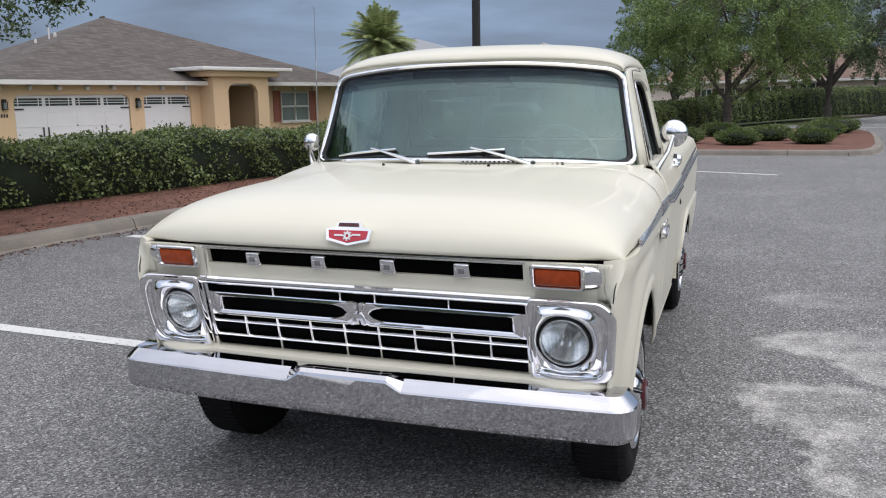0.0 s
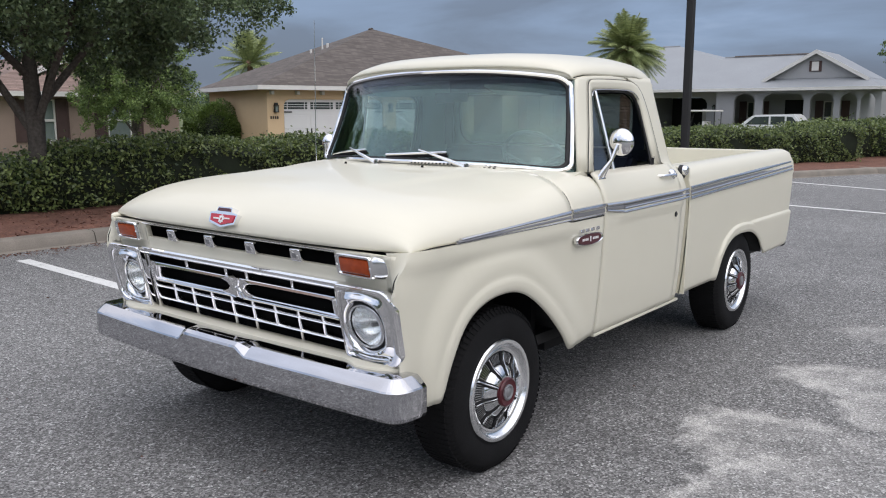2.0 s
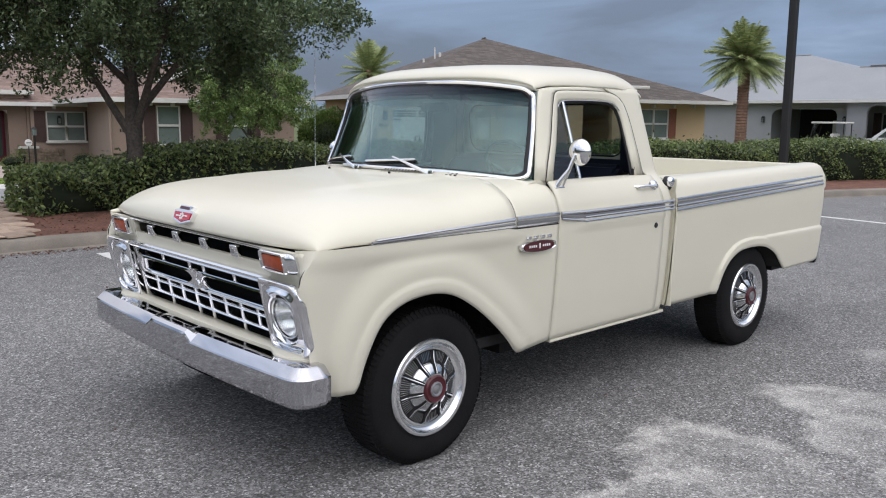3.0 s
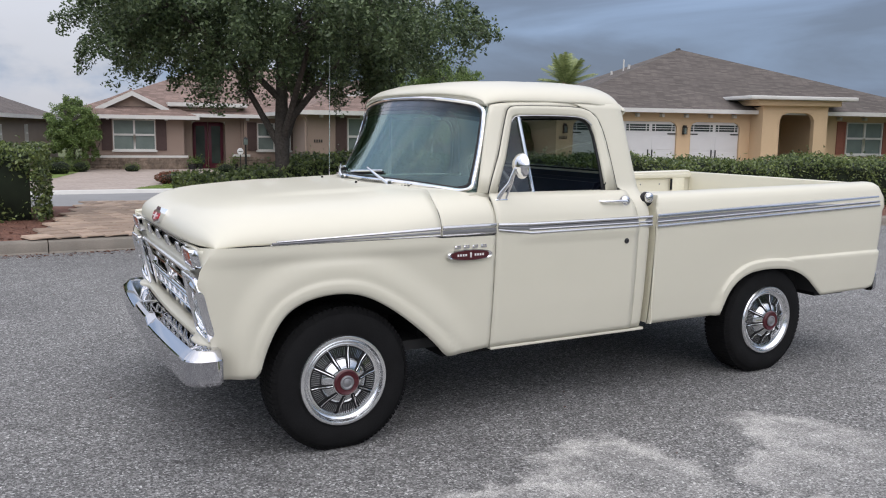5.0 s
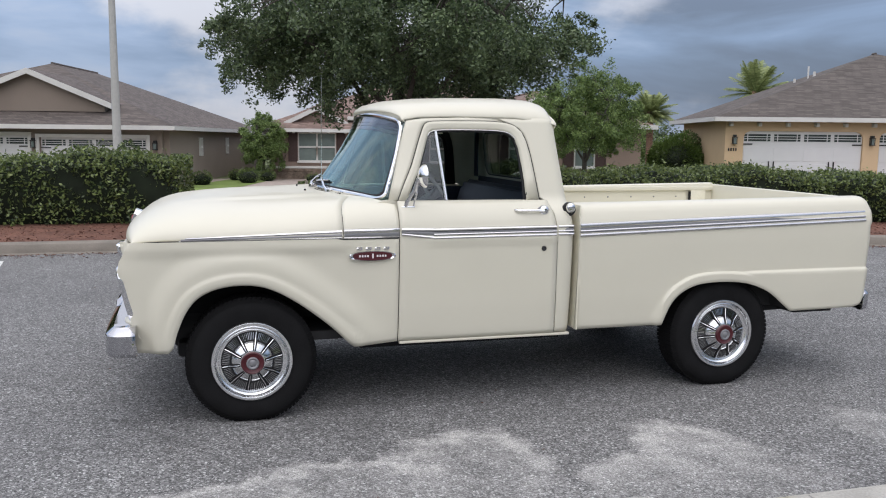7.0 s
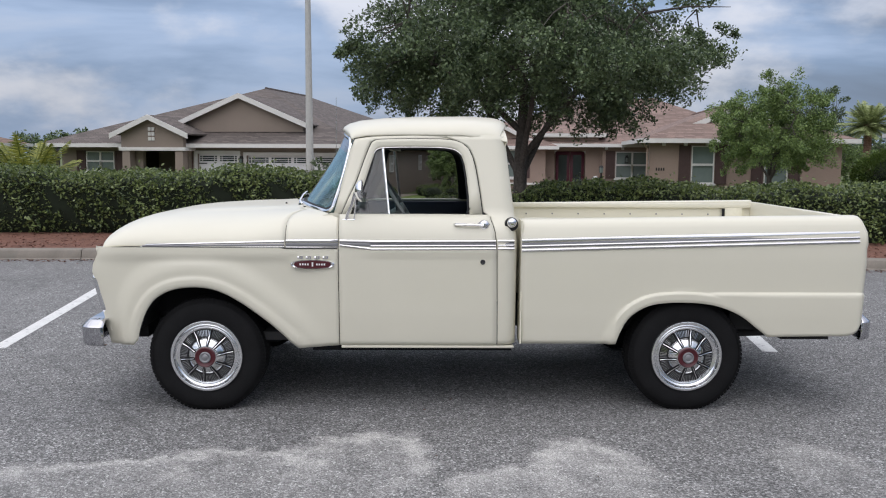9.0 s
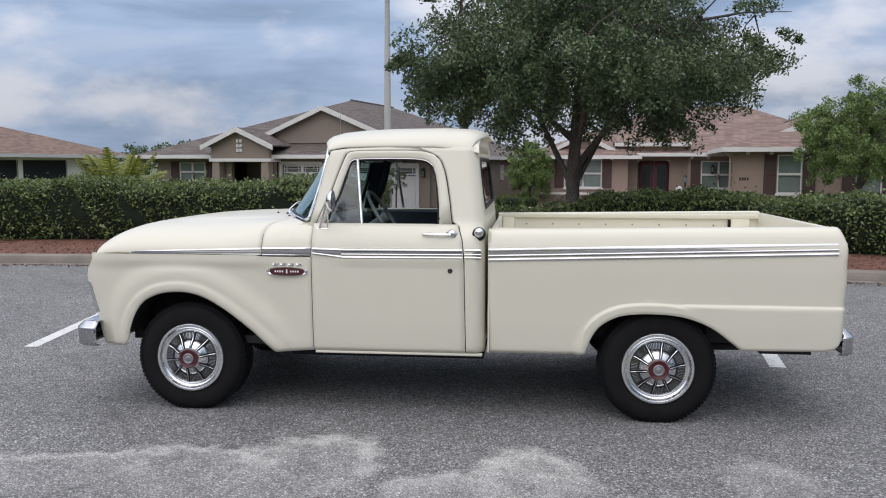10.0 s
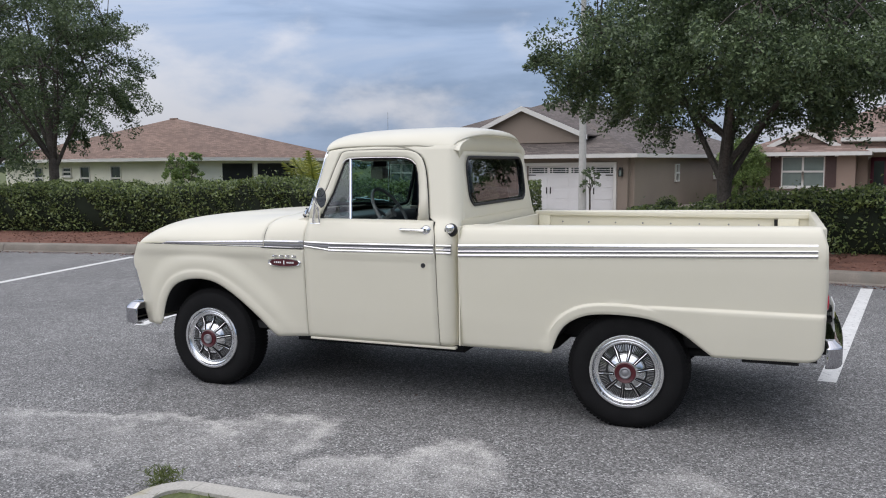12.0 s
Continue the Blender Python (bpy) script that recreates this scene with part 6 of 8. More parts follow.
def grille_bar(name, outline):
    """A bar across, its outline in y and z drawn out along x."""
    x0, x1, z0, z1, proud = outline
    bm = bmesh.new()
    h = z1 - z0
    if x1 - x0 > h:
        sec = [(-0.64, z0), (-0.668 - proud, z0), (-0.678 - proud, z0 + h * 0.12), (-0.681 - proud, z0 + h * 0.32), (-0.679 - proud, z0 + h * 0.5), (-0.670 - proud, z0 + h * 0.85), (-0.655 - proud, z1), (-0.64, z1 + 0.002)]
        prism(bm, sec, "x", x0, x1)
    else:
        w = x1 - x0
        sec = [(x0, -0.64), (x0, -0.668 - proud), (x0 + w * 0.2, -0.677 - proud), (x0 + w * 0.5, -0.680 - proud), (x0 + w * 0.8, -0.677 - proud), (x1, -0.668 - proud), (x1, -0.64)]
        prism(bm, sec, "z", z0, z1)
    return part(name, lean(bm), CHROME, grille)


for z, h in ((0.674, 0.016), (0.615, 0.016), (0.561, 0.013)):
    grille_bar("grille_bar", (-0.642, 0.642, z, z + h, 0.003))
for x in (-0.355, -0.070, 0.070, 0.355):
    grille_bar("grille_post", (x - 0.0065, x + 0.0065, 0.800, 0.842, 0.0))
    grille_bar("grille_post", (x - 0.0065, x + 0.0065, 0.568, 0.624, 0.0))
for x in (-0.50, -0.357, -0.213, -0.070, 0.070, 0.213, 0.357, 0.50):
    grille_bar("grille_post", (x - 0.0065, x + 0.0065, 0.626, 0.715, 0.001))


def grille_loop(sgn):
    """The long loop of bright metal round one half of the middle opening, its inner end drawn to a round point."""
    out, inn = [], []
    for i in range(29):
        x = 0.583 - 0.537 * i / 28
        h = 0.025 * math.sqrt(max(0.0, 1 - max(0.0, (0.140 - x) / 0.094) ** 2.2))
        inn.append((x, 0.760 + h))
        u = min(1.0, (0.583 - x) / 0.473)
        out.append((0.640 - 0.6385 * u, 0.806 - 0.049 * max(0.0, (0.11 - x) / 0.064)))
    inn += [(x, 1.520 - z) for x, z in inn[-2::-1]]
    out += [(x, 1.514 - z) for x, z in out[-2::-1]]
    bm = bmesh.new()

    def mid(k):
        return [(a * (1 - k) + c * k, b * (1 - k) + d * k) for (a, b), (c, d) in zip(out, inn)]
    rows = [[(sgn * x, y, z) for x, z in o] for o, y in ((out, -0.65), (out, -0.680), (mid(0.08), -0.688), (mid(0.24), -0.690), (mid(0.30), -0.686), (mid(0.75), -0.690), (mid(0.92), -0.687), (inn, -0.680), (inn, -0.640))]
    grid(bm, rows, True)
    return part("grille_loop", lean(bm), CHROME, grille)


for sgn in (1, -1):
    grille_loop(sgn)
    bm = bmesh.new()
    box(bm, *sorted((sgn * 0.634, sgn * 0.668)), -0.690, -0.640, 0.561, 0.845, 0.006)
    part("grille_end", lean(bm), CHROME, grille)
part("grille_centre", lean(prism(bmesh.new(), [(-0.024, 0.742), (0.024, 0.742), (0.015, 0.757), (-0.015, 0.757)], "y", -0.692, -0.68)), BRIGHT, grille)


def headlamp(sgn):
    """Stepped chrome bezel from a squared outline down to the round lamp."""
    cx, cz = 0.767 * sgn, 0.715
    bm = bmesh.new()
    o = rounded(-0.116, 0.186, -0.141, 0.158, [0.078, 0.014, 0.014, 0.062], 14)
    # the outer side follows the fender, which narrows downwards
    o = [(x - max(0.0, x / 0.186) ** 2 * (0.006 + 0.016 * (0.158 - z) / 0.30), z) for x, z in o]
    dense = []
    for (a, b), (c, d) in zip(o, o[1:] + o[:1]):
        k = max(1, int(math.hypot(c - a, d - b) / 0.010))
        dense += [(a + (c - a) * i / k, b + (d - b) * i / k) for i in range(k)]
    rows = []
    for f, y in ((0, -0.660), (0, -0.676), (0.02, -0.684), (0.07, -0.689), (0.16, -0.691), (0.27, -0.689), (0.31, -0.684), (0.33, -0.674), (0.40, -0.671), (0.50, -0.675), (0.60, -0.683), (0.68, -0.687), (0.76, -0.684), (0.86, -0.674), (0.95, -0.662), (1.0, -0.655), (1.0, -0.63)):
        row = []
        for x, z in dense:
            a = math.atan2(z, x)
            row.append((cx + sgn * (x * (1 - f) + 0.088 * math.cos(a) * f), y, cz + z * (1 - f) + 0.088 * math.sin(a) * f))
        rows.append(row)
    grid(bm, rows, True)
    lamp = part("headlamp_bezel", lean(bm, 0.036), CHROME, truck, "stepped chrome bezel with a round headlamp", sharp=30)
    bm = bmesh.new()
    revolve(bm, [(0.006, 0.078), (0.03, 0.066), (0.055, 0.043), (0.071, 0.017), (0.080, -0.002)], "y", (cx, -0.656, cz), 36)
    part("reflector", lean(bm, 0.036), REFLECTOR, lamp)
    bm = bmesh.new()
    revolve(bm, [(0.0, 0.018), (0.008, 0.020), (0.011, 0.030), (0.011, 0.074)], "y", (cx, -0.656, cz), 14)
    part("bulb", lean(bm, 0.036), SILVER, lamp)
    bm = bmesh.new()
    revolve(bm, [(0.0, -0.024), (0.026, -0.022), (0.048, -0.016), (0.066, -0.008), (0.080, 0.003)], "y", (cx, -0.662, cz), 36)
    part("lens", lean(bm, 0.036), LENS, lamp, "clear ribbed headlamp lens", solid=0.003)
    for i in range(9):
        x = -0.056 + 0.014 * i
        h = math.sqrt(0.066 ** 2 - x * x)
        bm = bmesh.new()
        box(bm, cx + x - 0.0016, cx + x + 0.0016, -0.660, -0.658, cz - h, cz + h * 0.55)
        part("lens_rib", lean(bm, 0.036), LENS, lamp)
    bm = bmesh.new()
    revolve(bm, [(0.077, -0.008), (0.079, -0.013), (0.083, -0.014), (0.085, -0.010), (0.085, 0.004)], "y", (cx, -0.662, cz), 44)
    part("retaining_ring", lean(bm, 0.036), BRIGHT, lamp)
    bm = bmesh.new()
    revolve(bm, [(0.084, -0.004), (0.0895, 0.0), (0.0895, 0.012)], "y", (cx, -0.660, cz), 44)
    part("rubber_ring", lean(bm, 0.036), SEAL, lamp)


def turn_signal(sgn):
    x0, x1 = sorted((0.658 * sgn, 0.842 * sgn))
    bm = bmesh.new()
    wo, wi = rounded(x0, x1, 0.900, 0.986, 0.014, 5), rounded(x0 + 0.018, x1 - 0.018, 0.914, 0.972, 0.006, 5)
    rows = [[(x, y, z) for x, z in o] for o, y in ((wo, -0.655), (wo, -0.678), ([(a * 0.75 + c * 0.25, b * 0.75 + d * 0.25) for (a, b), (c, d) in zip(wo, wi)], -0.686), ([(a * 0.3 + c * 0.7, b * 0.3 + d * 0.7) for (a, b), (c, d) in zip(wo, wi)], -0.685), (wi, -0.678), (wi, -0.66))]
    grid(bm, rows, True)
    s = part("turn_signal", lean(bm, 0.014), CHROME, truck, "chrome-framed amber turn signal", sharp=24)
    bm = bmesh.new()
    box(bm, x0 + 0.019, x1 - 0.019, -0.683, -0.665, 0.915, 0.971, 0.005)
    part("amber_lens", lean(bm, 0.014), AMBER, s)
    for x in (x0 + 0.009, x1 - 0.009):
        bm = bmesh.new()
        revolve(bm, [(0.0, -0.003), (0.004, -0.002), (0.005, 0.0)], "y", (x, -0.686, 0.943), 10)
        part("screw", lean(bm, 0.014), BRIGHT, s)
    rows = []
    for t in np.linspace(0, 1, 9):
        h, out = 0.040 * math.sqrt(1 - t * t) + 0.002, 0.024 * (1 - t) ** 0.8
        x, back = sgn * (0.838 + 0.072 * t), 0.010 * t * t
        rows.append([(x, -0.668 + back - out * math.sin(math.pi * k / 8), 0.943 + h * math.cos(math.pi * k / 8)) for k in range(9)])
    bm = bmesh.new()
    grid(bm, rows)
    part("signal_tail", lean(bm, 0.003), BRIGHT, s)


for sgn in (1, -1):
    headlamp(sgn), turn_signal(sgn)
    # the panel's wrapped end beside the turn signal
    bm = bmesh.new()
    rows = []
    for z in np.linspace(0.862, 0.992, 9):
        yp, yf = -0.669 + 0.045 + 0.22 * (0.86 - z), -0.683 + lerp(NOSE, z)
        rows.append([(sgn * x, y, z) for x, y in ((0.88, yp - 0.001), (0.908, yp - 0.001), (0.922, yp * 0.75 + yf * 0.25 + 0.001), (0.932, yp * 0.3 + yf * 0.7 + 0.003), (0.940, yf + 0.015), (0.942, yf + 0.06))])
    grid(bm, rows)
    part("panel_end", bm, PAINT, truck, solid=0.004)
    bm = bmesh.new()
    line = [Vector((sgn * (fender_x(-0.68, z) - 0.007), -0.6825 + lerp(NOSE, z), z)) for z in np.linspace(0.870, 0.985, 12)]
    tube(bm, line, [0.0022] * 12, 6)
    part("panel_seam", bm, SEAL, truck, "dark seam beside the turn signal")

# hood emblem: a red shield with a bright frame
emblem = part("hood_emblem", prism(bmesh.new(), [(-0.088, 1.082), (-0.082, 1.040), (0.0, 1.022), (0.082, 1.040), (0.088, 1.082), (0.05, 1.088), (0.045, 1.108), (-0.045, 1.108), (-0.05, 1.088)], "y", -0.712, -0.66), CHROME, truck, "chrome-framed red shield emblem")
part("shield", prism(bmesh.new(), [(-0.076, 1.076), (-0.071, 1.047), (0.0, 1.031), (0.071, 1.047), (0.076, 1.076)], "y", -0.7155, -0.711), RED, emblem)
part("crown_bar", prism(bmesh.new(), [(-0.040, 1.090), (0.040, 1.090), (0.037, 1.103), (-0.037, 1.103)], "y", -0.7155, -0.711), DARKRED, emblem)
bm = bmesh.new()
revolve(bm, [(0.006, -0.004), (0.006, -0.006), (0.013, -0.006), (0.013, -0.002)], "y", (0, -0.7125, 1.056), 20)
for i in range(8):
    a = math.pi * i / 4
    box(bm, 0.0155 * math.cos(a) - 0.0025, 0.0155 * math.cos(a) + 0.0025, -0.7185, -0.7145, 1.0535 + 0.0155 * math.sin(a), 1.0585 + 0.0155 * math.sin(a))
part("gear_ring", bm, WHITE, emblem)
bm = bmesh.new()
box(bm, -0.05, -0.018, -0.7185, -0.714, 1.054, 1.060), box(bm, 0.018, 0.05, -0.7185, -0.714, 1.057, 1.063)
part("bolt_bar", bm, WHITE, emblem)
emblem.rotation_euler = (radians(-22), 0, 0)
emblem.location = Vector((0, -0.659, 1.054)) - Euler((radians(-22), 0, 0)).to_matrix() @ Vector((0, -0.70, 1.06))


def bumper_path(x):
    """How far the bumper's face has swept back at x."""
    return 0.035 * (abs(x) / 0.95) ** 2


def bumper(name, y_face, sgn, z0, z1, plate, label, wide=1.0):
    """Chrome bumper: its section swept across and wrapped round at both ends."""
    bm = bmesh.new()
    rows = []
    stations = []
    for x in sorted({round(-0.93 + 1.86 * i / 30, 4) for i in range(31)} | {-0.225, -0.17, 0.17, 0.225}):
        stations.append((x, 0.0, 1.0))
    pts = [(x, bumper_path(x), 0) for x, _, _ in stations]
    left, right = [], []
    for k in range(1, 7):
        a = radians(15 * k)
        left.append((-0.93 - 0.085 * math.sin(a), bumper_path(0.93) + 0.085 * (1 - math.cos(a)), a))
        right.append((0.93 + 0.085 * math.sin(a), bumper_path(0.93) + 0.085 * (1 - math.cos(a)), a))
    for k in (1, 2) if plate else ():
        left.append((-1.015 - 0.002 * k, bumper_path(0.93) + 0.085 + 0.034 * k, math.pi / 2))
        right.append((1.015 + 0.002 * k, bumper_path(0.93) + 0.085 + 0.034 * k, math.pi / 2))
    line = left[::-1] + pts + right
    h = z1 - z0
    for x, back, a in line:
        ax = abs(x)
        up = min(max((0.225 - ax) / 0.055, 0.0), 1.0) if plate else 0.0
        # section: (depth behind the face, height)
        sec = [(0.060, z0), (0.018, z0 + 0.002), (0.006, z0 + 0.010), (0.001, z0 + 0.022), (0.0, z0 + 0.05), (-0.001 * up, z0 + h * (0.75 + 0.20 * up)), (0.003, z0 + h * (0.785 + 0.22 * up)), (0.032 - 0.014 * up, z1 - 0.007 + 0.018 * up), (0.042, z1 + 0.012 * up), (0.115, z1 - 0.002), (0.120, z1 - 0.012)]
        row = []
        for d, z in sec:
            sx = math.copysign(1, x) * d * math.sin(a)
            row.append(((x - sx) * wide, sgn * (y_face + (back + d * math.cos(a))), z))
        rows.append(row)
    grid(bm, rows)
    return part(name, bm, BUMPER, truck, label, sharp=17, solid=0.005)


bumper("front_bumper", -0.772, 1, 0.413, 0.566, True, "polished chrome front bumper with a raised plate panel")
bumper("rear_bumper", -4.095, -1, 0.445, 0.590, False, "chrome rear bumper below the tailgate", 0.93)
for x in (-0.45, 0.45):
    bm = bmesh.new()
    box(bm, x - 0.03, x + 0.03, -0.73, -0.40, 0.43, 0.49, 0.006)
    part("bumper_bracket", bm, CHASSIS, truck)
    bm = bmesh.new()
    box(bm, x - 0.03, x + 0.03, 3.87, 4.01, 0.425, 0.52, 0.006)
    part("bumper_bracket", bm, CHASSIS, truck)

bm = bmesh.new()
box(bm, -0.155, 0.155, 4.052, 4.060, 0.590, 0.680, 0.003)
plate = part("number_plate", bm, WHITE, truck, "plain pale plate over the rear bumper")
bm = bmesh.new()
box(bm, -0.155, 0.155, 4.0605, 4.063, 0.60, 0.63)
part("plate_stripe", bm, mat("plate_yellow", (0.55, 0.50, 0.05), 0.4), plate)
bm = bmesh.new()
box(bm, -0.05, 0.05, 3.95, 4.052, 0.61, 0.64, 0.004)
part("plate_bracket", bm, CHASSIS, plate)

# ---- the cab ----
DOOR_BACK = ((0.40, 1.758), (0.45, 1.758), (0.99, 1.748), (1.11, 1.736), (1.19, 1.708))


def cab_x(z):
    return 0.880 - (z - 1.20) * 0.245 if z > 1.2 else side_x(z) - 0.025 * sstep(1.14, 1.2, z)


SEAM = [(0.815, 1.20), (0.853, 1.29), (0.905, 1.40), (0.945, 1.52), (0.975, 1.60), (0.99, 1.632), (1.02, 1.648), (1.10, 1.652), (1.25, 1.654), (1.40, 1.654), (1.49, 1.648), (1.545, 1.630), (1.585, 1.595), (1.610, 1.54), (1.628, 1.47), (1.648, 1.35), (1.668, 1.20)]
GAP = [(0.869, 1.20), (0.900, 1.275), (0.945, 1.37), (0.985, 1.495), (1.008, 1.565), (1.02, 1.585), (1.045, 1.597), (1.12, 1.601), (1.25, 1.603), (1.38, 1.602), (1.46, 1.598), (1.508, 1.585), (1.540, 1.555), (1.560, 1.50), (1.573, 1.42), (1.585, 1.31), (1.588, 1.20)]


def door(sgn):
    bm = bmesh.new()
    rows = []
    for i in range(25):
        u, row = i / 24, []
        for j in range(33):
            z = 0.412 + (1.198 - 0.412) * j / 32
            y = 0.808 + (lerp(DOOR_BACK, z) - 0.003 - 0.808) * u
            crease = 0.010 * sstep(0.955, 0.975, z) * (1 - sstep(1.0, 1.04, z)) * sstep(0.90, 1.02, y)
            row.append((sgn * (side_x(z) + crease), y, z))
        rows.append(row)
    grid(bm, rows)
    d = part("door", bm, PAINT, truck, "cream door with a chrome pull handle and a vent window", solid=0.012)
    bm = bmesh.new()
    rows = []
    for (a, b), (c, e) in zip(SEAM, GAP):
        rows.append([(sgn * (cab_x(b) + 0.002 * math.sin(math.pi * t)), (a + 0.003) * (1 - t) + c * t if a < 1.0 else (a - 0.003 * (a > 1.3)) * (1 - t) + c * t, (b - 0.002) * (1 - t) + e * t) for t in (0, 0.33, 0.67, 1)])
    grid(bm, rows)
    part("window_frame", bm, PAINT, d, solid=0.022)
    bm = bmesh.new()
    grid(bm, [[(x - sgn * 0.017, y, z) for x, y, z in r] for r in rows])
    part("frame_lining", bm, SEAL, d, "black lining inside the window frame", solid=0.006)
    for y, s in ((0.872, 1), (1.590, -1)):
        bm = bmesh.new()
        prism(bm, [(y, 1.196), (y + s * 0.045, 1.196), (y + s * 0.026, 1.203), (y + s * 0.012, 1.217), (y + s * 0.010 * (s > 0), 1.245)], "x", *sorted((sgn * 0.868, sgn * 0.882)))
        part("corner_rubber", bm, SEAL, d)
    # the sill and the dark weatherstrip
    bm = bmesh.new()
    box(bm, *sorted((sgn * 0.845, sgn * 0.906)), 0.869, 1.60, 1.188, 1.201, 0.004)
    part("window_sill", bm, PAINT, d)
    bm = bmesh.new()
    tube(bm, [(sgn * (cab_x(z) - 0.014), y + (0.006 if y < 1.0 else -0.006 if y > 1.5 else 0), z - (0.006 if z > 1.58 else 0)) for y, z in GAP], 0.009, 6)
    part("weatherstrip", bm, SEAL, d)
    bm = bmesh.new()
    tube(bm, [(sgn * (cab_x(z) + 0.008), y, z) for y, z in smooth(GAP[4:13])], 0.0026, 6)
    part("window_bead", bm, MOULD, d, "thin bright bead round the window opening")
    bm = bmesh.new()
    tube(bm, [(sgn * (cab_x(1.20) - 0.002), 1.102, 1.20), (sgn * (cab_x(1.59) - 0.002), 1.060, 1.592)], 0.010, 8)
    part("vent_post", bm, BRIGHT, d, "bright vent-window post")
    bm = bmesh.new()
    prism(bm, [(0.880, 1.203), (1.098, 1.203), (1.058, 1.594), (1.022, 1.588)], "x", -0.002, 0.002)
    for v in bm.verts:
        v.co.x += sgn * (cab_x(v.co.z) - 0.012)
    part("vent_glass", bm, SIDEGLASS, d)
    # only the far window is wound up
    if sgn < 0:
        bm = bmesh.new()
        prism(bm, [(1.106, 1.196), (1.584, 1.196), (1.582, 1.31), (1.570, 1.42), (1.556, 1.50), (1.535, 1.555), (1.50, 1.588), (1.38, 1.604), (1.066, 1.598)], "x", -0.002, 0.002)
        for v in bm.verts:
            v.co.x += sgn * (cab_x(max(v.co.z, 1.201)) - 0.020)
        part("door_glass", bm, SIDEGLASS, d)
    bm = bmesh.new()
    tube(bm, [(sgn * (cab_x(z) + 0.0085), y, z) for y, z in smooth(SEAM)], 0.0026, 6)
    part("door_seam", bm, SEAL, d, "dark shut line round the window frame")
    # handle: escutcheon, lever, button
    hx = side_x(1.14)
    bm = bmesh.new()
    tube(bm, [(sgn * (hx - 0.004), 1.492, 1.146), (sgn * (hx + 0.020), 1.505, 1.147), (sgn * (hx + 0.028), 1.56, 1.147), (sgn * (hx + 0.028), 1.62, 1.146), (sgn * (hx + 0.022), 1.665, 1.143)], [0.008, 0.011, 0.010, 0.010, 0.012], 10, flat=0.8)
    part("door_handle", bm, CHROME, d, "chrome pull handle")
    bm = bmesh.new()
    revolve(bm, [(0.0, 0.030), (0.012, 0.029), (0.014, 0.022), (0.026, 0.016), (0.032, 0.006), (0.033, -0.006)], "x", (sgn * hx, 1.672, 1.142), 20, sgn)
    part("handle_button", bm, HUBCHROME, d)
    bm = bmesh.new()
    grid(bm, [[(sgn * (hx + h), 1.668 + k * 0.040 * math.cos(a), 1.140 + k * 0.026 * math.sin(a)) for a in np.linspace(0, 2 * math.pi, 25)[:-1]] for k, h in ((1, -0.012), (1, 0.004), (0.85, 0.007), (0.01, 0.007))], True)
    part("escutcheon", bm, SILVER, d)
    bm = bmesh.new()
    revolve(bm, [(0.0, 0.010), (0.005, 0.011), (0.010, 0.013), (0.015, 0.010), (0.016, -0.004)], "x", (sgn * side_x(0.925), 1.664, 0.925), 14, sgn)
    part("door_lock", bm, CAPDARK, d, "dark key lock")
    # inner trim
    bm = bmesh.new()
    box(bm, *sorted((sgn * 0.79, sgn * 0.868)), 0.84, 1.72, 0.50, 1.185, 0.01)
    part("inner_trim", bm, NAVY, d)
    return d


for sgn in (1, -1):
    door(sgn)


def cab_back(z):
    return lerp(((0.40, 1.868), (1.04, 1.868), (1.22, 1.858), (1.45, 1.830), (1.70, 1.802)), z)


def cab_quarter(sgn):
    bm = bmesh.new()
    rows = []
    for j in range(45):
        z = 0.415 + (1.675 - 0.415) * j / 44
        if z <= 1.19:
            y0 = lerp(DOOR_BACK, z) + 0.002
        else:
            y0 = lerp([(b, a) for a, b in SEAM[:9:-1]], z) + 0.002 if z < 1.648 else 1.43
        x, yb, r = cab_x(z), cab_back(z), 0.075
        row = [(sgn * x, y0 + (yb - r - y0) * i / 8, z) for i in range(9)]
        row += [(sgn * (x - r + r * math.cos(radians(a))), yb - r + r * math.sin(radians(a)), z) for a in (15, 30, 45, 60, 75, 90)]
        row += [(sgn * (x - r - 0.02 * i), yb, z) for i in (1, 2, 3)]
        rows.append(row)
    grid(bm, rows)
    q = part("cab_quarter", bm, PAINT, truck, solid=0.008)
    return q


for sgn in (1, -1):
    q = cab_quarter(sgn)
    if sgn == 1:
        bm = bmesh.new()
        revolve(bm, [(0.0, 0.036), (0.016, 0.035), (0.024, 0.031), (0.028, 0.024), (0.029, 0.006)], "x", (side_x(1.148), 1.836, 1.157), 24)
        part("fuel_cap", bm, CHROME, q, "round chrome fuel cap")
        bm = bmesh.new()
        revolve(bm, [(0.020, 0.010), (0.038, 0.009), (0.041, 0.002), (0.042, -0.012)], "x", (side_x(1.148), 1.835, 1.147), 24)
        part("fuel_cap_grommet", bm, SEAL, q)

# back panel round the rear window
bm = bmesh.new()
wo, wi = rounded(-0.80, 0.80, 1.19, 1.70, 0.02, 8), rounded(-0.64, 0.64, 1.285, 1.600, 0.095, 8)
rows = []
for t in (0, 0.25, 0.5, 0.75, 1):
    row = []
    for (a, b), (c, d) in zip(wo, wi):
        x, z = a * (1 - t) + c * t, b * (1 - t) + d * t
        if abs(x) > cab_x(z) - 0.09:
            x = math.copysign(cab_x(z) - 0.09, x)
        row.append((x, cab_back(z), z))
    rows.append(row)
grid(bm, rows, True)
back_panel = part("cab_back", bm, PAINT, truck, solid=0.010)
bm = bmesh.new()
rows = []
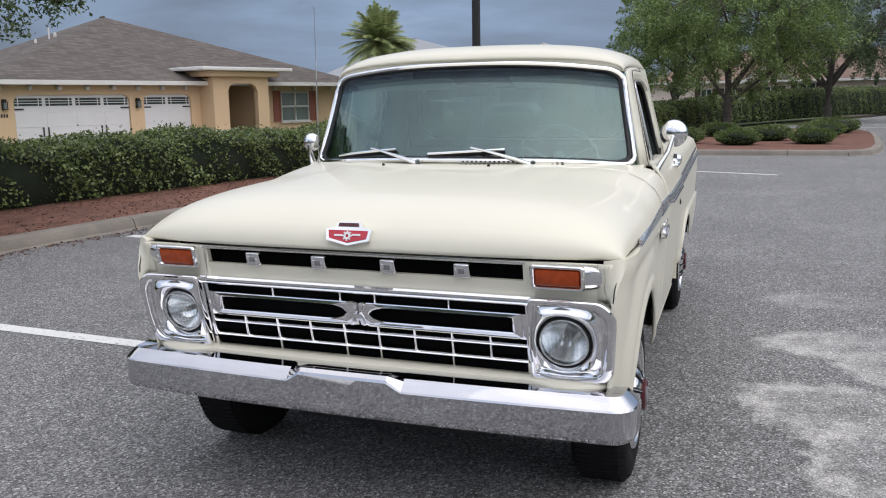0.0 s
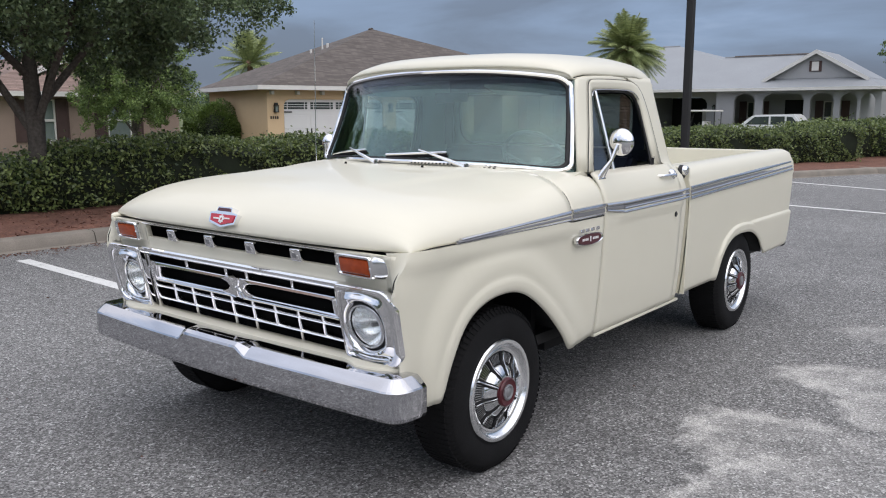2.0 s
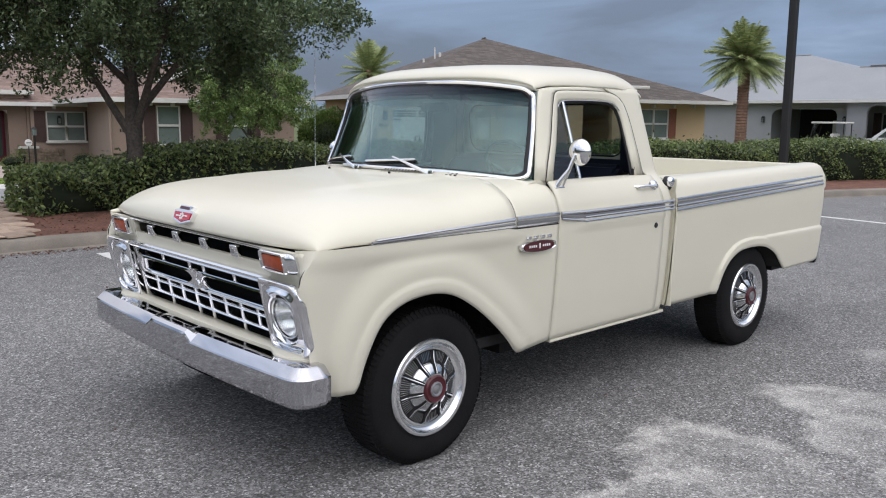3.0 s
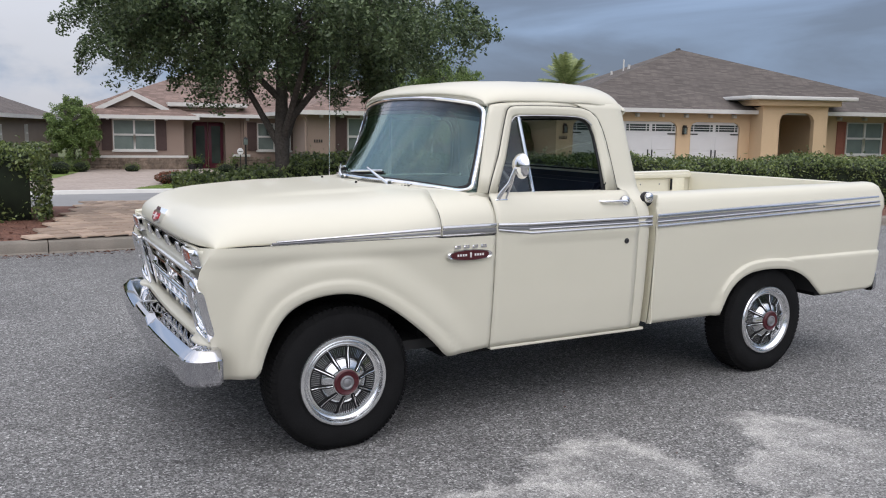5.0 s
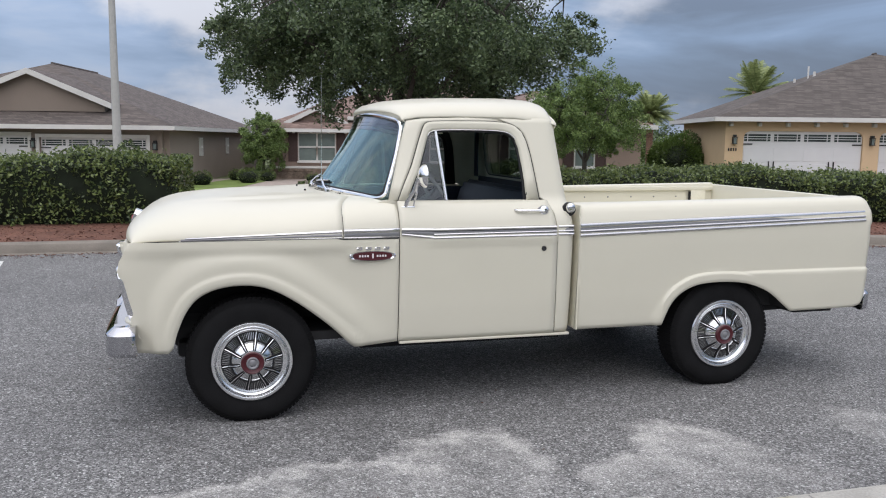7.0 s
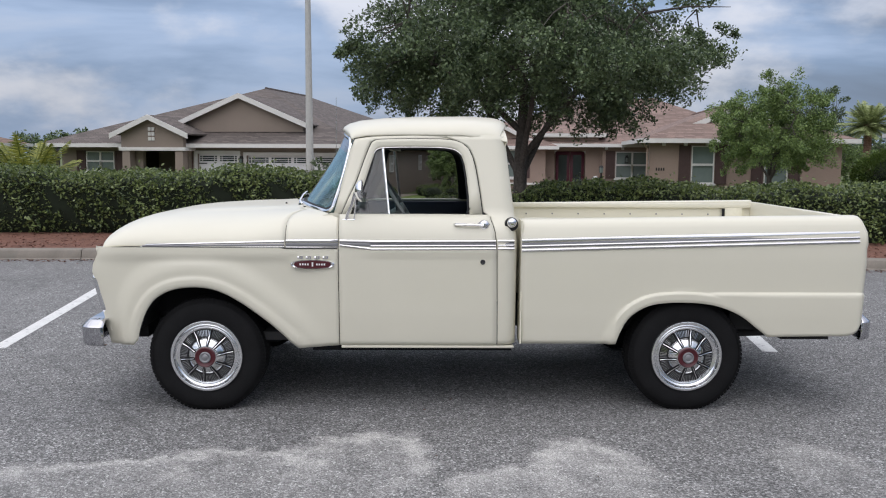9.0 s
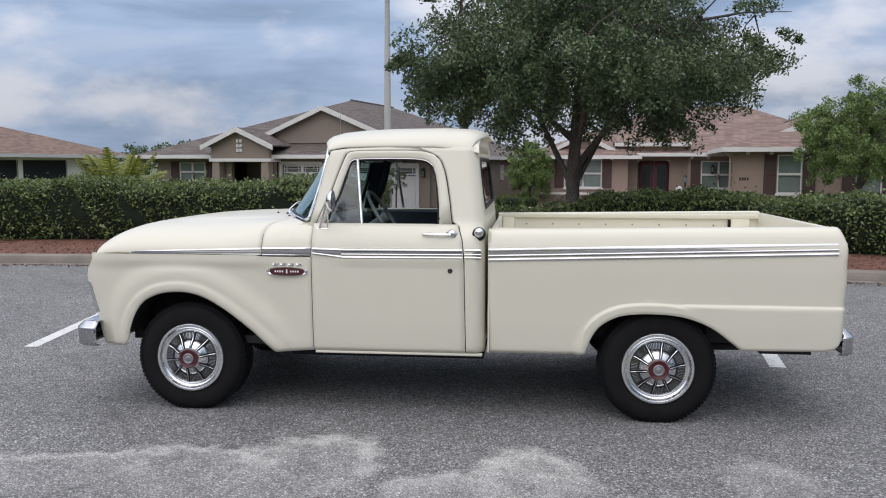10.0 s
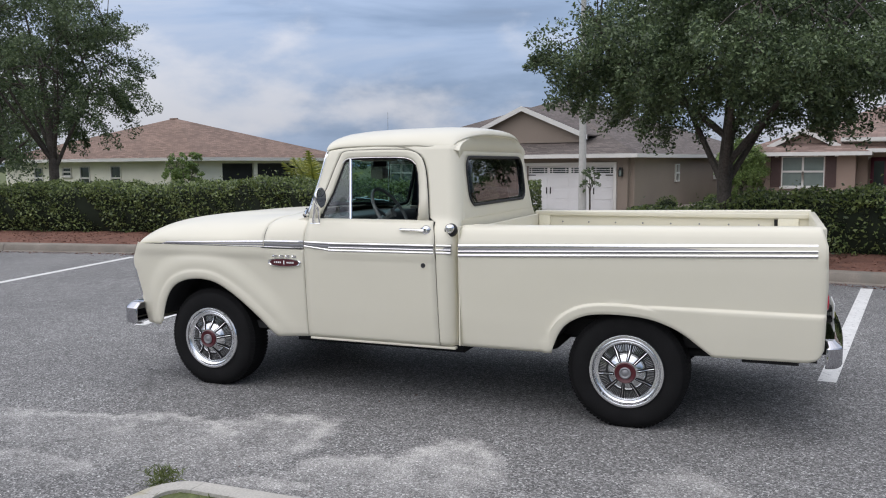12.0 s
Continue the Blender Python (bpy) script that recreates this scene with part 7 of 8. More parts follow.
for z in np.linspace(1.292, 1.593, 25):
    e = max(0.0, 0.090 - min(z - 1.292, 1.593 - z)) / 0.090
    w = 0.633 - 0.090 * (1 - math.sqrt(max(0.0, 1 - e * e)))
    rows.append([(w * (-1 + i / 5), cab_back(z) - 0.004, z) for i in range(11)])
grid(bm, rows)
part("rear_window", bm, REARGLASS, back_panel, "dark rear window in a black rubber seal", solid=0.004)
bm = bmesh.new()
tube(bm, [(x, cab_back(z) + 0.004, z) for x, z in wi], 0.010, 8, True)
part("rear_window_seal", bm, SEAL, back_panel)
bm = bmesh.new()
box(bm, -0.83, 0.83, 1.850, 1.866, 0.42, 1.20)
part("cab_back_lower", bm, PAINT, truck)


# roof
def roof_rows():
    prof_z = ((0.0, 1.716), (0.012, 1.738), (0.04, 1.757), (0.11, 1.778), (0.25, 1.795), (0.45, 1.805), (0.75, 1.810), (0.90, 1.803), (0.96, 1.792), (0.99, 1.772), (1.0, 1.752))
    edge = ((0.0, 1.650), (0.1, 1.668), (0.3, 1.674), (0.75, 1.672), (0.9, 1.655), (1.0, 1.628))
    rows = []
    us = [0, 0.006, 0.012, 0.025, 0.04, 0.07, 0.11, 0.18, 0.25, 0.35, 0.45, 0.6, 0.75, 0.83, 0.9, 0.94, 0.97, 0.985, 0.995, 1.0]
    for u in us:
        row = []
        w = 0.752 + 0.013 * sstep(0.0, 0.25, u)
        zc, ze = lerp(prof_z, u), lerp(edge, u)
        for j in range(57):
            th = math.pi * j / 56
            c, s = math.cos(th), math.sin(th)
            x = w * math.copysign(abs(c) ** (2 / 2.9), c)
            z = ze + (zc - ze) * s ** (2 / 2.2)
            q = abs(x / 0.775)
            yf, yr = 0.755 + 0.118 * q ** 2.2, 1.850 - 0.085 * q ** 3
            row.append((x, yf + (yr - yf) * u, z))
        rows.append(row)
    return rows


bm = bmesh.new()
grid(bm, roof_rows())
roof = part("cab_roof", bm, PAINT, truck, "domed cream cab roof with a rear overhang", solid=0.010)
# the brow under the roof's rear edge
bm = bmesh.new()
rows = []
for x, y, z in roof_rows()[-1][2:-2]:
    rows.append([(x * 0.995, y - 0.006, z + 0.004), (x * 0.985, cab_back(z) + 0.012, z - 0.010), (x * 0.97, cab_back(1.66) + 0.002, min(z - 0.03, 1.70)), (x * 0.96, cab_back(1.62) + 0.002, min(z - 0.06, 1.64))])
grid(bm, rows)
part("rear_brow", bm, PAINT, roof, solid=0.006)
for sgn in (1, -1):
    bm = bmesh.new()
    tube(bm, [(sgn * lerp(((0.89, 0.755), (1.1, 0.765), (1.5, 0.766), (1.7, 0.762)), y), y, lerp(((0.89, 1.649), (1.0, 1.664), (1.2, 1.671), (1.5, 1.667), (1.56, 1.655), (1.60, 1.632)), y)) for y in np.linspace(0.89, 1.56, 22)], [0.002] + [0.0035] * 16 + [0.003, 0.0025, 0.002, 0.0015, 0.001], 6)
    part("drip_rail", bm, PAINT, roof)
    # the rail over the door and the windshield pillar
    bm = bmesh.new()
    rows = []
    for a, b in SEAM[:12]:
        t = min(max((b - 1.20) / 0.44, 0), 1)
        wx = 0.850 - 0.088 * t
        wy = 0.772 + 0.110 * t
        p = Vector((sgn * cab_x(b), a, b))
        yq = lerp(((0.975, wy), (0.99, 0.888), (1.02, 0.94), (1.10, 1.06), (1.25, 1.25), (1.7, 1.7)), a)
        q = Vector((sgn * wx, wy, b)) if a < 0.98 else Vector((sgn * (0.760 + 0.004 * sstep(0.9, 1.1, yq)), yq, lerp(((0.89, 1.644), (1.0, 1.660), (1.2, 1.668)), yq)))
        rows.append([p.lerp(q, k) + Vector((sgn * (0.003 * math.sin(math.pi * k) - 0.022 * sstep(1.34, 1.50, a)), 0, 0)) for k in (0, 0.25, 0.5, 0.75, 1)])
    grid(bm, rows)
    part("windshield_pillar", bm, PAINT, roof, solid=0.016)
    bm = bmesh.new()
    grid(bm, [[p + Vector((-sgn * 0.014, 0.004, -0.004)) for p in r] for r in rows])
    part("pillar_lining", bm, NAVY, roof, solid=0.004)


for sgn in (1, -1):
    bm = bmesh.new()
    prism(bm, [(0.68, 1.10), (0.68, 1.185), (0.75, 1.203), (0.83, 1.206), (0.83, 1.10)], "x", *sorted((sgn * 0.70, sgn * 0.876)))
    part("pillar_foot", bm, PAINT, truck)


# windshield
def shield(u, v):
    """u across -1..1, v up 0..1."""
    w = 0.848 - 0.086 * v
    y = (0.475 + 0.288 * abs(u) ** 2.3) * (1 - v) + (0.785 + 0.098 * abs(u) ** 2.2) * v + 0.012 * math.sin(math.pi * v)
    z = (1.231 - 0.041 * abs(u) ** 3) * (1 - v) + (1.702 - 0.054 * abs(u) ** 2.4) * v
    return Vector((u * w, y, z))


bm = bmesh.new()
grid(bm, [[shield(-1 + 2 * i / 40, j / 14) for i in range(41)] for j in range(15)])
windshield = part("windshield", bm, WINDSHIELD, truck, "curved green-tinted windshield in a chrome surround", solid=0.004)
edge = []
for a, b in rounded(-0.985, 0.985, 0.012, 0.985, [0.10, 0.10, 0.09, 0.09], 8):
    edge.append((a, b))
dense = []
for (a, b), (c, d) in zip(edge, edge[1:] + edge[:1]):
    k = max(1, int(max(abs(c - a) / 0.06, abs(d - b) / 0.1)))
    dense += [(a + (c - a) * i / k, b + (d - b) * i / k) for i in range(k)]
bm = bmesh.new()
tube(bm, [shield(a, b) + Vector((0, -0.010, 0.004)) for a, b in dense], 0.012, 8, True)
part("windshield_trim", bm, CHROME, windshield, "bright chrome windshield surround")
bm = bmesh.new()
tube(bm, [shield(a * 0.975, 0.025 + b * 0.955) + Vector((0, -0.002, 0.0)) for a, b in dense], 0.012, 6, True)
part("windshield_seal", bm, SEAL, windshield)
for v0, d in ((0.80, -0.005), (0.85, -0.008), (0.89, -0.011)):
    bm = bmesh.new()
    grid(bm, [[shield(-0.97 + 1.94 * i / 30, v0 + (0.97 - v0) * j / 3) + Vector((0, d, 0)) for i in range(31)] for j in range(4)])
    part("sun_band", bm, SUNBAND, windshield, "dark tinted sun band along the glass's top")
for sgn in (1, -1):
    bm = bmesh.new()
    box(bm, *sorted((sgn * 0.16, sgn * 0.735)), -0.075, 0.075, -0.008, 0.008, 0.005)
    for v in bm.verts:
        v.co = Vector((v.co.x, 1.045 + v.co.y * 0.94 - v.co.z * 0.34, 1.608 - v.co.y * 0.30 + v.co.z))
    part("sun_visor", bm, PAINT_IN, truck, "pale folded sun visor")
# the strip between the windshield and the roof
bm = bmesh.new()
rows = []
for i in range(41):
    u = -1 + 2 * i / 40
    p0 = shield(u, 0.99)
    x = u * 0.750
    q = abs(x / 0.775)
    c = (abs(x) / 0.752) ** 1.45
    z1 = 1.650 + 0.066 * max(0.0, 1 - c * c) ** 0.455 + 0.010
    p1 = Vector((x, 0.755 + 0.118 * q ** 2.2 + 0.012, z1))
    rows.append([p0, p0.lerp(p1, 0.5) + Vector((0, -0.006, 0)), p1])
grid(bm, rows)
part("roof_header", bm, PAINT, roof, solid=0.006)
# wipers
for px, b0, b1, tip in ((0.398, -0.117, 0.262, 0.10), (-0.155, -0.668, -0.30, -0.45)):
    p0 = shield(px / 0.85, 0.0) + Vector((0, -0.030, -0.008))
    p1 = shield(tip / 0.85, 0.125) + Vector((0, -0.026, 0.010))
    bm = bmesh.new()
    tube(bm, [p0, p0.lerp(p1, 0.3) + Vector((0, -0.016, 0.008)), p0.lerp(p1, 0.75) + Vector((0, -0.012, 0.006)), p1], [0.012, 0.009, 0.006, 0.005], 8)
    w = part("wiper", bm, BRIGHT, truck, "bright wiper arm and blade")
    bm = bmesh.new()
    tube(bm, [shield((b0 + (b1 - b0) * i / 8) / 0.85, 0.075 + 0.045 * i / 8) + Vector((0, -0.020 - 0.006 * math.sin(math.pi * i / 8), 0.004)) for i in range(9)], 0.0045, 6, flat=1.4)
    part("wiper_blade", bm, BRIGHT, w)
    bm = bmesh.new()
    tube(bm, [shield((b0 + (b1 - b0) * i / 8) / 0.85, 0.060 + 0.045 * i / 8) + Vector((0, -0.010, 0.0)) for i in range(9)], 0.007, 6, flat=1.4)
    part("wiper_rubber", bm, BLACK, w)
    bm = bmesh.new()
    revolve(bm, [(0.0, 0.024), (0.014, 0.020), (0.017, -0.02)], "z", tuple(p0), 12)
    part("wiper_pivot", bm, CHROME, w)
# rear-view mirror, visors
bm = bmesh.new()
box(bm, -0.11, 0.11, 0.885, 0.900, 1.540, 1.592, 0.006)
part("rear_view_mirror", bm, BLACK, windshield)

# ---- inside ----
bm = bmesh.new()
box(bm, -0.80, 0.80, 0.50, 0.86, 1.02, 1.185, 0.04, 3)
dash = part("dashboard", bm, mat("dash_paint", (0.085, 0.09, 0.09), 0.5, vary=0.1), truck)
bm = bmesh.new()
box(bm, 0.22, 0.62, 0.84, 0.868, 1.05, 1.15, 0.01)
part("instrument_panel", bm, BLACK, dash)
bm = bmesh.new()
box(bm, -0.70, 0.70, 1.02, 1.62, 0.68, 0.86, 0.06, 3)
part("seat_cushion", bm, NAVY, truck, "dark navy vinyl bench seat")
bm = bmesh.new()
prism(bm, [(1.54, 0.80), (1.70, 0.80), (1.79, 1.20), (1.76, 1.245), (1.70, 1.245), (1.66, 1.20)], "x", -0.70, 0.70)
bmesh.ops.bevel(bm, geom=bm.edges[:], offset=0.025, segments=2, affect="EDGES")
part("seat_back", bm, NAVY, truck)
bm = bmesh.new()
box(bm, -0.85, 0.85, 0.3, 1.82, 0.42, 0.47)
part("cab_floor", bm, CHASSIS, truck)
bm = bmesh.new()
box(bm, -0.80, 0.80, 0.46, 0.50, 0.45, 1.15)
part("firewall", bm, BLACK, truck)
bm = bmesh.new()
box(bm, -0.62, 0.62, 1.02, 1.70, 1.706, 1.714, 0.002)
part("headliner", bm, mat("headliner", (0.07, 0.07, 0.07), 0.9), truck)
for z0, z1, x0, x1 in ((1.20, 1.27, -0.74, 0.74), (1.61, 1.70, -0.68, 0.68), (1.27, 1.61, -0.73, -0.655), (1.27, 1.61, 0.655, 0.73)):
    bm = bmesh.new()
    box(bm, x0, x1, cab_back(z1) - 0.035, cab_back(z1) - 0.025, z0, z1)
    part("rear_trim", bm, NAVY, truck)
wheel_c, tilt = Vector((0.385, 1.165, 1.206)), Euler((radians(-58), 0, 0)).to_matrix()
bm = bmesh.new()
tube(bm, [wheel_c + tilt @ Vector((0.205 * math.cos(2 * math.pi * i / 40), 0.205 * math.sin(2 * math.pi * i / 40), 0)) for i in range(40)], 0.012, 8, True)
sw = part("steering_wheel", bm, STEERING, truck, "thin light-grey steering wheel")
for a in (-20, 200, 90):
    bm = bmesh.new()
    tube(bm, [wheel_c + tilt @ Vector((0.2 * math.cos(radians(a)), 0.2 * math.sin(radians(a)), 0)), wheel_c + tilt @ Vector((0, 0, -0.04))], 0.009, 6)
    part("spoke", bm, STEERING, sw)
bm = bmesh.new()
tube(bm, [wheel_c + tilt @ Vector((0, 0, 0.02)), wheel_c + tilt @ Vector((0, 0, -0.05)), wheel_c + Vector((0, -0.58, -0.36))], [0.035, 0.03, 0.026], 12)
part("steering_column", bm, STEERING, sw)

# ---- the bed ----
SHOULDER = ((0.984, 1.03), (0.981, 1.06), (0.974, 1.09), (0.960, 1.12), (0.940, 1.145), (0.915, 1.160), (0.89, 1.168), (0.855, 1.171), (0.815, 1.170), (0.805, 1.165), (0.803, 1.15), (0.803, 1.05), (0.803, 0.95), (0.803, 0.85), (0.803, 0.74))


def bed_low(y):
    if y < 2.478:
        return 0.420
    return lerp(ARCH_R, y) if y < 3.40 else lerp(((3.40, 0.470), (3.88, 0.476), (3.92, 0.487), (3.945, 0.51), (3.962, 0.55)), y)


def bed_side(sgn):
    bm = bmesh.new()
    rows = []
    for y in samples(1.893, 3.962, 72, [a for a, _ in ARCH_R] + [3.92, 3.945, 2.47]):
        lo, row, rise = bed_low(y), [], 0.030 * (y - 1.893) / 2.07
        for z in [lo + (0.726 - lo) * i / 13 for i in range(14)] + [0.731, 0.735, 0.739, 0.744] + [0.75 + 0.26 * i / 9 for i in range(10)]:
            d = near(ARCH_R, y, z)
            low = (1 - sstep(0.726, 0.744, z)) * sstep(2.98, 3.12, y)
            band = 1 - sstep(0.050, 0.066, d)
            x = side_x(z) - 0.010 + 0.017 * max(low, band) - 0.006 * (1 - sstep(0, 0.018, d))
            shear = 0.014 * (1 - abs(z - 0.9) / 0.5) * sstep(3.7, 3.962, y)
            row.append((sgn * (x - 0.012 * sstep(3.93, 3.962, y)), y + shear, z))
        for x, z in SHOULDER:
            k = sstep(0.95, 1.17, z)
            row.append((sgn * (x - 0.010 * (x > 0.95)), y + 0.010 * sstep(3.7, 3.962, y) * (1 - sstep(1.05, 1.17, z)) - 0.022 * sstep(3.8, 3.962, y) * sstep(1.08, 1.17, z), z + rise * k))
        rows.append(row)
    grid(bm, rows)
    side = part("bed_side", bm, PAINT, truck, "smooth cream bed side with a flared wheel opening", solid=0.007)
    bm = bmesh.new()
    prism(bm, [(1.893, 0.425), (1.893, 1.17), (1.900, 1.17), (1.900, 0.425)], "x", *sorted((sgn * 0.80, sgn * 0.966)))
    part("bed_front_edge", bm, PAINT_IN, side)
    # inner recess strip, stake pocket and bolts
    bm = bmesh.new()
    box(bm, *sorted((sgn * 0.775, sgn * 0.800)), 1.93, 3.93, 1.142, 1.176, 0.004)
    part("rail_lip", bm, PAINT, side)
    for y0, y1 in ((1.93, 2.02), (3.72, 3.86)):
        bm = bmesh.new()
        box(bm, *sorted((sgn * 0.778, sgn * 0.800)), y0, y1, 0.76, 1.150, 0.004)
        part("stake_post", bm, PAINT_IN, side)
    bm = bmesh.new()
    box(bm, *sorted((sgn * 0.7765, sgn * 0.7785)), 3.695, 3.718, 1.04, 1.135)
    part("stake_pocket", bm, BLACK, side)
    for i in range(8):
        bm = bmesh.new()
        revolve(bm, [(0.0, 0.005), (0.006, 0.004), (0.007, 0.0)], "x", (sgn * 0.799, 2.12 + 0.21 * i, 1.09), 8, -sgn)
        part("bolt", bm, SILVER, side)
    return side


for sgn in (1, -1):
    bed_side(sgn)
    bm = bmesh.new()
    box(bm, *sorted((sgn * 0.60, sgn * 0.79)), 3.22, 3.90, 0.475, 0.70, 0.02)
    part("inner_wheelhouse", bm, CHASSIS, truck)
bm = bmesh.new()
box(bm, -0.80, 0.80, 1.895, 3.93, 0.70, 0.735)
for i in range(9):
    x = -0.72 + 0.16 * i
    box(bm, x, x + 0.08, 1.93, 3.92, 0.735, 0.747)
part("bed_floor", bm, PAINT_IN, truck)
bm = bmesh.new()
box(bm, -0.80, 0.80, 1.893, 1.925, 0.72, 1.150, 0.006)
part("headboard", bm, PAINT, truck)
bm = bmesh.new()
box(bm, -0.80, 0.80, 3.925, 3.968, 0.52, 1.192, 0.010, 3)
part("tailgate", bm, PAINT, truck, "cream tailgate, shut")
for sgn in (1, -1):
    bm = bmesh.new()
    revolve(bm, [(0.0, 0.03), (0.04, 0.026), (0.055, 0.012), (0.062, 0.004), (0.062, -0.02)], "y", (sgn * 0.885, 3.958, 0.80), 28)
    tl = part("tail_lamp", bm, RED, truck, "round red tail lamp with a chrome ring")
    bm = bmesh.new()
    revolve(bm, [(0.058, 0.012), (0.064, 0.016), (0.072, 0.010), (0.073, -0.01)], "y", (sgn * 0.885, 3.958, 0.80), 28)
    part("tail_lamp_ring", bm, CHROME, tl)


# ---- bright side mouldings ----
def moulding(sgn, y0, y1, low, high, material, name, proud, skin=side_x, parent=None):
    """A strip along the side between two heights, each a pair at y0 and y1."""
    bm = bmesh.new()
    rows = []
    for i in range(13):
        y = y0 + (y1 - y0) * i / 12
        a, b = low[0] + (low[1] - low[0]) * i / 12, high[0] + (high[1] - high[0]) * i / 12
        xa, xb = skin(a), skin(b)
        rows.append([(sgn * (xa - 0.004), y, a), (sgn * (xa + proud * 0.7), y, a + (b - a) * 0.12), (sgn * ((xa + xb) / 2 + proud), y, (a + b) / 2), (sgn * (xb + proud * 0.7), y, b - (b - a) * 0.12), (sgn * (xb - 0.004), y, b)])
    vr = grid(bm, rows)
    bm.faces.new(vr[0]), bm.faces.new(vr[-1])
    return part(name, bm, material, parent or truck)


def band(sgn, y0, y1, z0, z1, skin, k=1.0):
    """A moulding of two bright ribs with a grey inlay between and a bright foot."""
    moulding(sgn, y0, y1, (z0 + 0.044 * k, z1 + 0.044 * k), (z0 + 0.062 * k, z1 + 0.062 * k), MOULD, "moulding_rib", 0.010, skin)
    moulding(sgn, y0, y1, (z0 + 0.016 * k, z1 + 0.016 * k), (z0 + 0.044 * k, z1 + 0.044 * k), SILVER, "moulding_inlay", 0.004, skin)
    moulding(sgn, y0, y1, (z0 + 0.022 * k, z1 + 0.022 * k), (z0 + 0.032 * k, z1 + 0.032 * k), MOULD, "moulding_rib", 0.009, skin)
    moulding(sgn, y0, y1, (z0, z1), (z0 + 0.016 * k, z1 + 0.016 * k), MOULD, "moulding_rib", 0.010, skin)


for sgn in (1, -1):
    band(sgn, 1.896, 3.920, 0.985, 1.045, lambda z: side_x(z) - 0.006, 1.3)
    band(sgn, 0.998, 1.738, 0.993, 0.998, lambda z: side_x(z) + 0.011)
    moulding(sgn, 0.815, 1.000, (1.040, 1.037), (1.060, 1.056), MOULD, "moulding_rib", 0.014, lambda z: side_x(z) + 0.005)
    moulding(sgn, 0.815, 1.000, (1.030, 1.010), (1.042, 1.039), SILVER, "moulding_inlay", 0.008, lambda z: side_x(z) + 0.006)
    moulding(sgn, 0.815, 1.000, (1.018, 0.994), (1.031, 1.011), MOULD, "moulding_rib", 0.013, lambda z: side_x(z) + 0.006)
    band(sgn, 1.752, 1.850, 0.998, 0.999, side_x)
    # the dark joint between hood and fender, from the lip to the door
    edge_line = [(x, y, z) for x, y, z in hood_skin(-0.665, 48)[0 if sgn == 1 else -1] if y < 0.485]
    line = [(x + sgn * 0.0005, y, z - 0.0025) for x, y, z in edge_line] + [(sgn * 0.9865, y, 1.0015) for y in np.linspace(0.50, 0.80, 8)]
    bm = bmesh.new()
    tube(bm, line, 0.0030, 6)
    part("fender_joint", bm, SEAL, truck, "dark joint between hood and fender")
    moulding(sgn, 0.497, 0.804, (1.036, 1.038), (1.058, 1.061), MOULD, "moulding_rib", 0.010, lambda z: 0.984)
    moulding(sgn, 0.497, 0.804, (1.013, 1.013), (1.036, 1.038), SILVER, "moulding_inlay", 0.008, lambda z: 0.984)
    moulding(sgn, 0.497, 0.804, (1.006, 1.007), (1.014, 1.014), MOULD, "moulding_rib", 0.010, lambda z: 0.984)
    moulding(sgn, -0.33, 0.486, (1.017, 1.032), (1.025, 1.055), MOULD, "moulding_rib", 0.012, lambda z: 0.977)
    moulding(sgn, -0.35, 0.486, (1.010, 1.014), (1.018, 1.033), SILVER, "moulding_inlay", 0.010, lambda z: 0.979)
    moulding(sgn, -0.36, 0.486, (1.005, 1.006), (1.011, 1.015), MOULD, "moulding_rib", 0.011, lambda z: 0.979)
    # maker's plate: bright oval with a dark red face and pale bars
    xb = sgn * 0.986
    bm = bmesh.new()
    grid(bm, [[(xb + sgn * h, 0.653 + k * 0.130 * math.cos(a), 0.908 + k * 0.028 * (abs(math.sin(a)) ** 0.7) * math.copysign(1, math.sin(a))) for a in np.linspace(0, 2 * math.pi, 33)[:-1]] for k, h in ((1, -0.006), (1, 0.008), (0.94, 0.013), (0.86, 0.008), (0.01, 0.008))], True)
    badge = part("fender_badge", bm, CHROME, truck, "chrome oval badge with a dark red face")
    bm = bmesh.new()
    grid(bm, [[(xb + sgn * h, 0.653 + k * 0.130 * math.cos(a), 0.908 + k * 0.028 * (abs(math.sin(a)) ** 0.7) * math.copysign(1, math.sin(a))) for a in np.linspace(0, 2 * math.pi, 33)[:-1]] for k, h in ((0.85, 0.006), (0.83, 0.0105), (0.01, 0.0105))], True)
    part("badge_face", bm, DARKRED, badge)
    for y0, y1, z0, z1 in ((0.577, 0.634, 0.903, 0.914), (0.649, 0.659, 0.896, 0.921), (0.675, 0.732, 0.903, 0.914)):
        bm = bmesh.new()
        for k in range(max(1, round((y1 - y0) / 0.014))):
            y = y0 + 0.0148 * k
            box(bm, *sorted((xb + sgn * 0.010, xb + sgn * 0.0125)), y, y + 0.009, z0, z1)
        part("badge_bar", bm, WHITE, badge)
    for y in (0.58, 0.63, 0.68, 0.73):
        bm = bmesh.new()
        wall_cells(bm, y - 0.016, y + 0.016, 0.942, 0.958, [(y - 0.006, y + 0.006, 0.947, 0.953)], "y", *sorted((xb - sgn * 0.004, xb + sgn * 0.008)))
        part("badge_block", bm, CHROME, badge)
    # chrome sill strip under the door
    bm = bmesh.new()
    box(bm, *sorted((sgn * 0.90, sgn * 0.945)), 0.815, 1.86, 0.392, 0.408, 0.005)
    part("sill", bm, PAINT, truck)


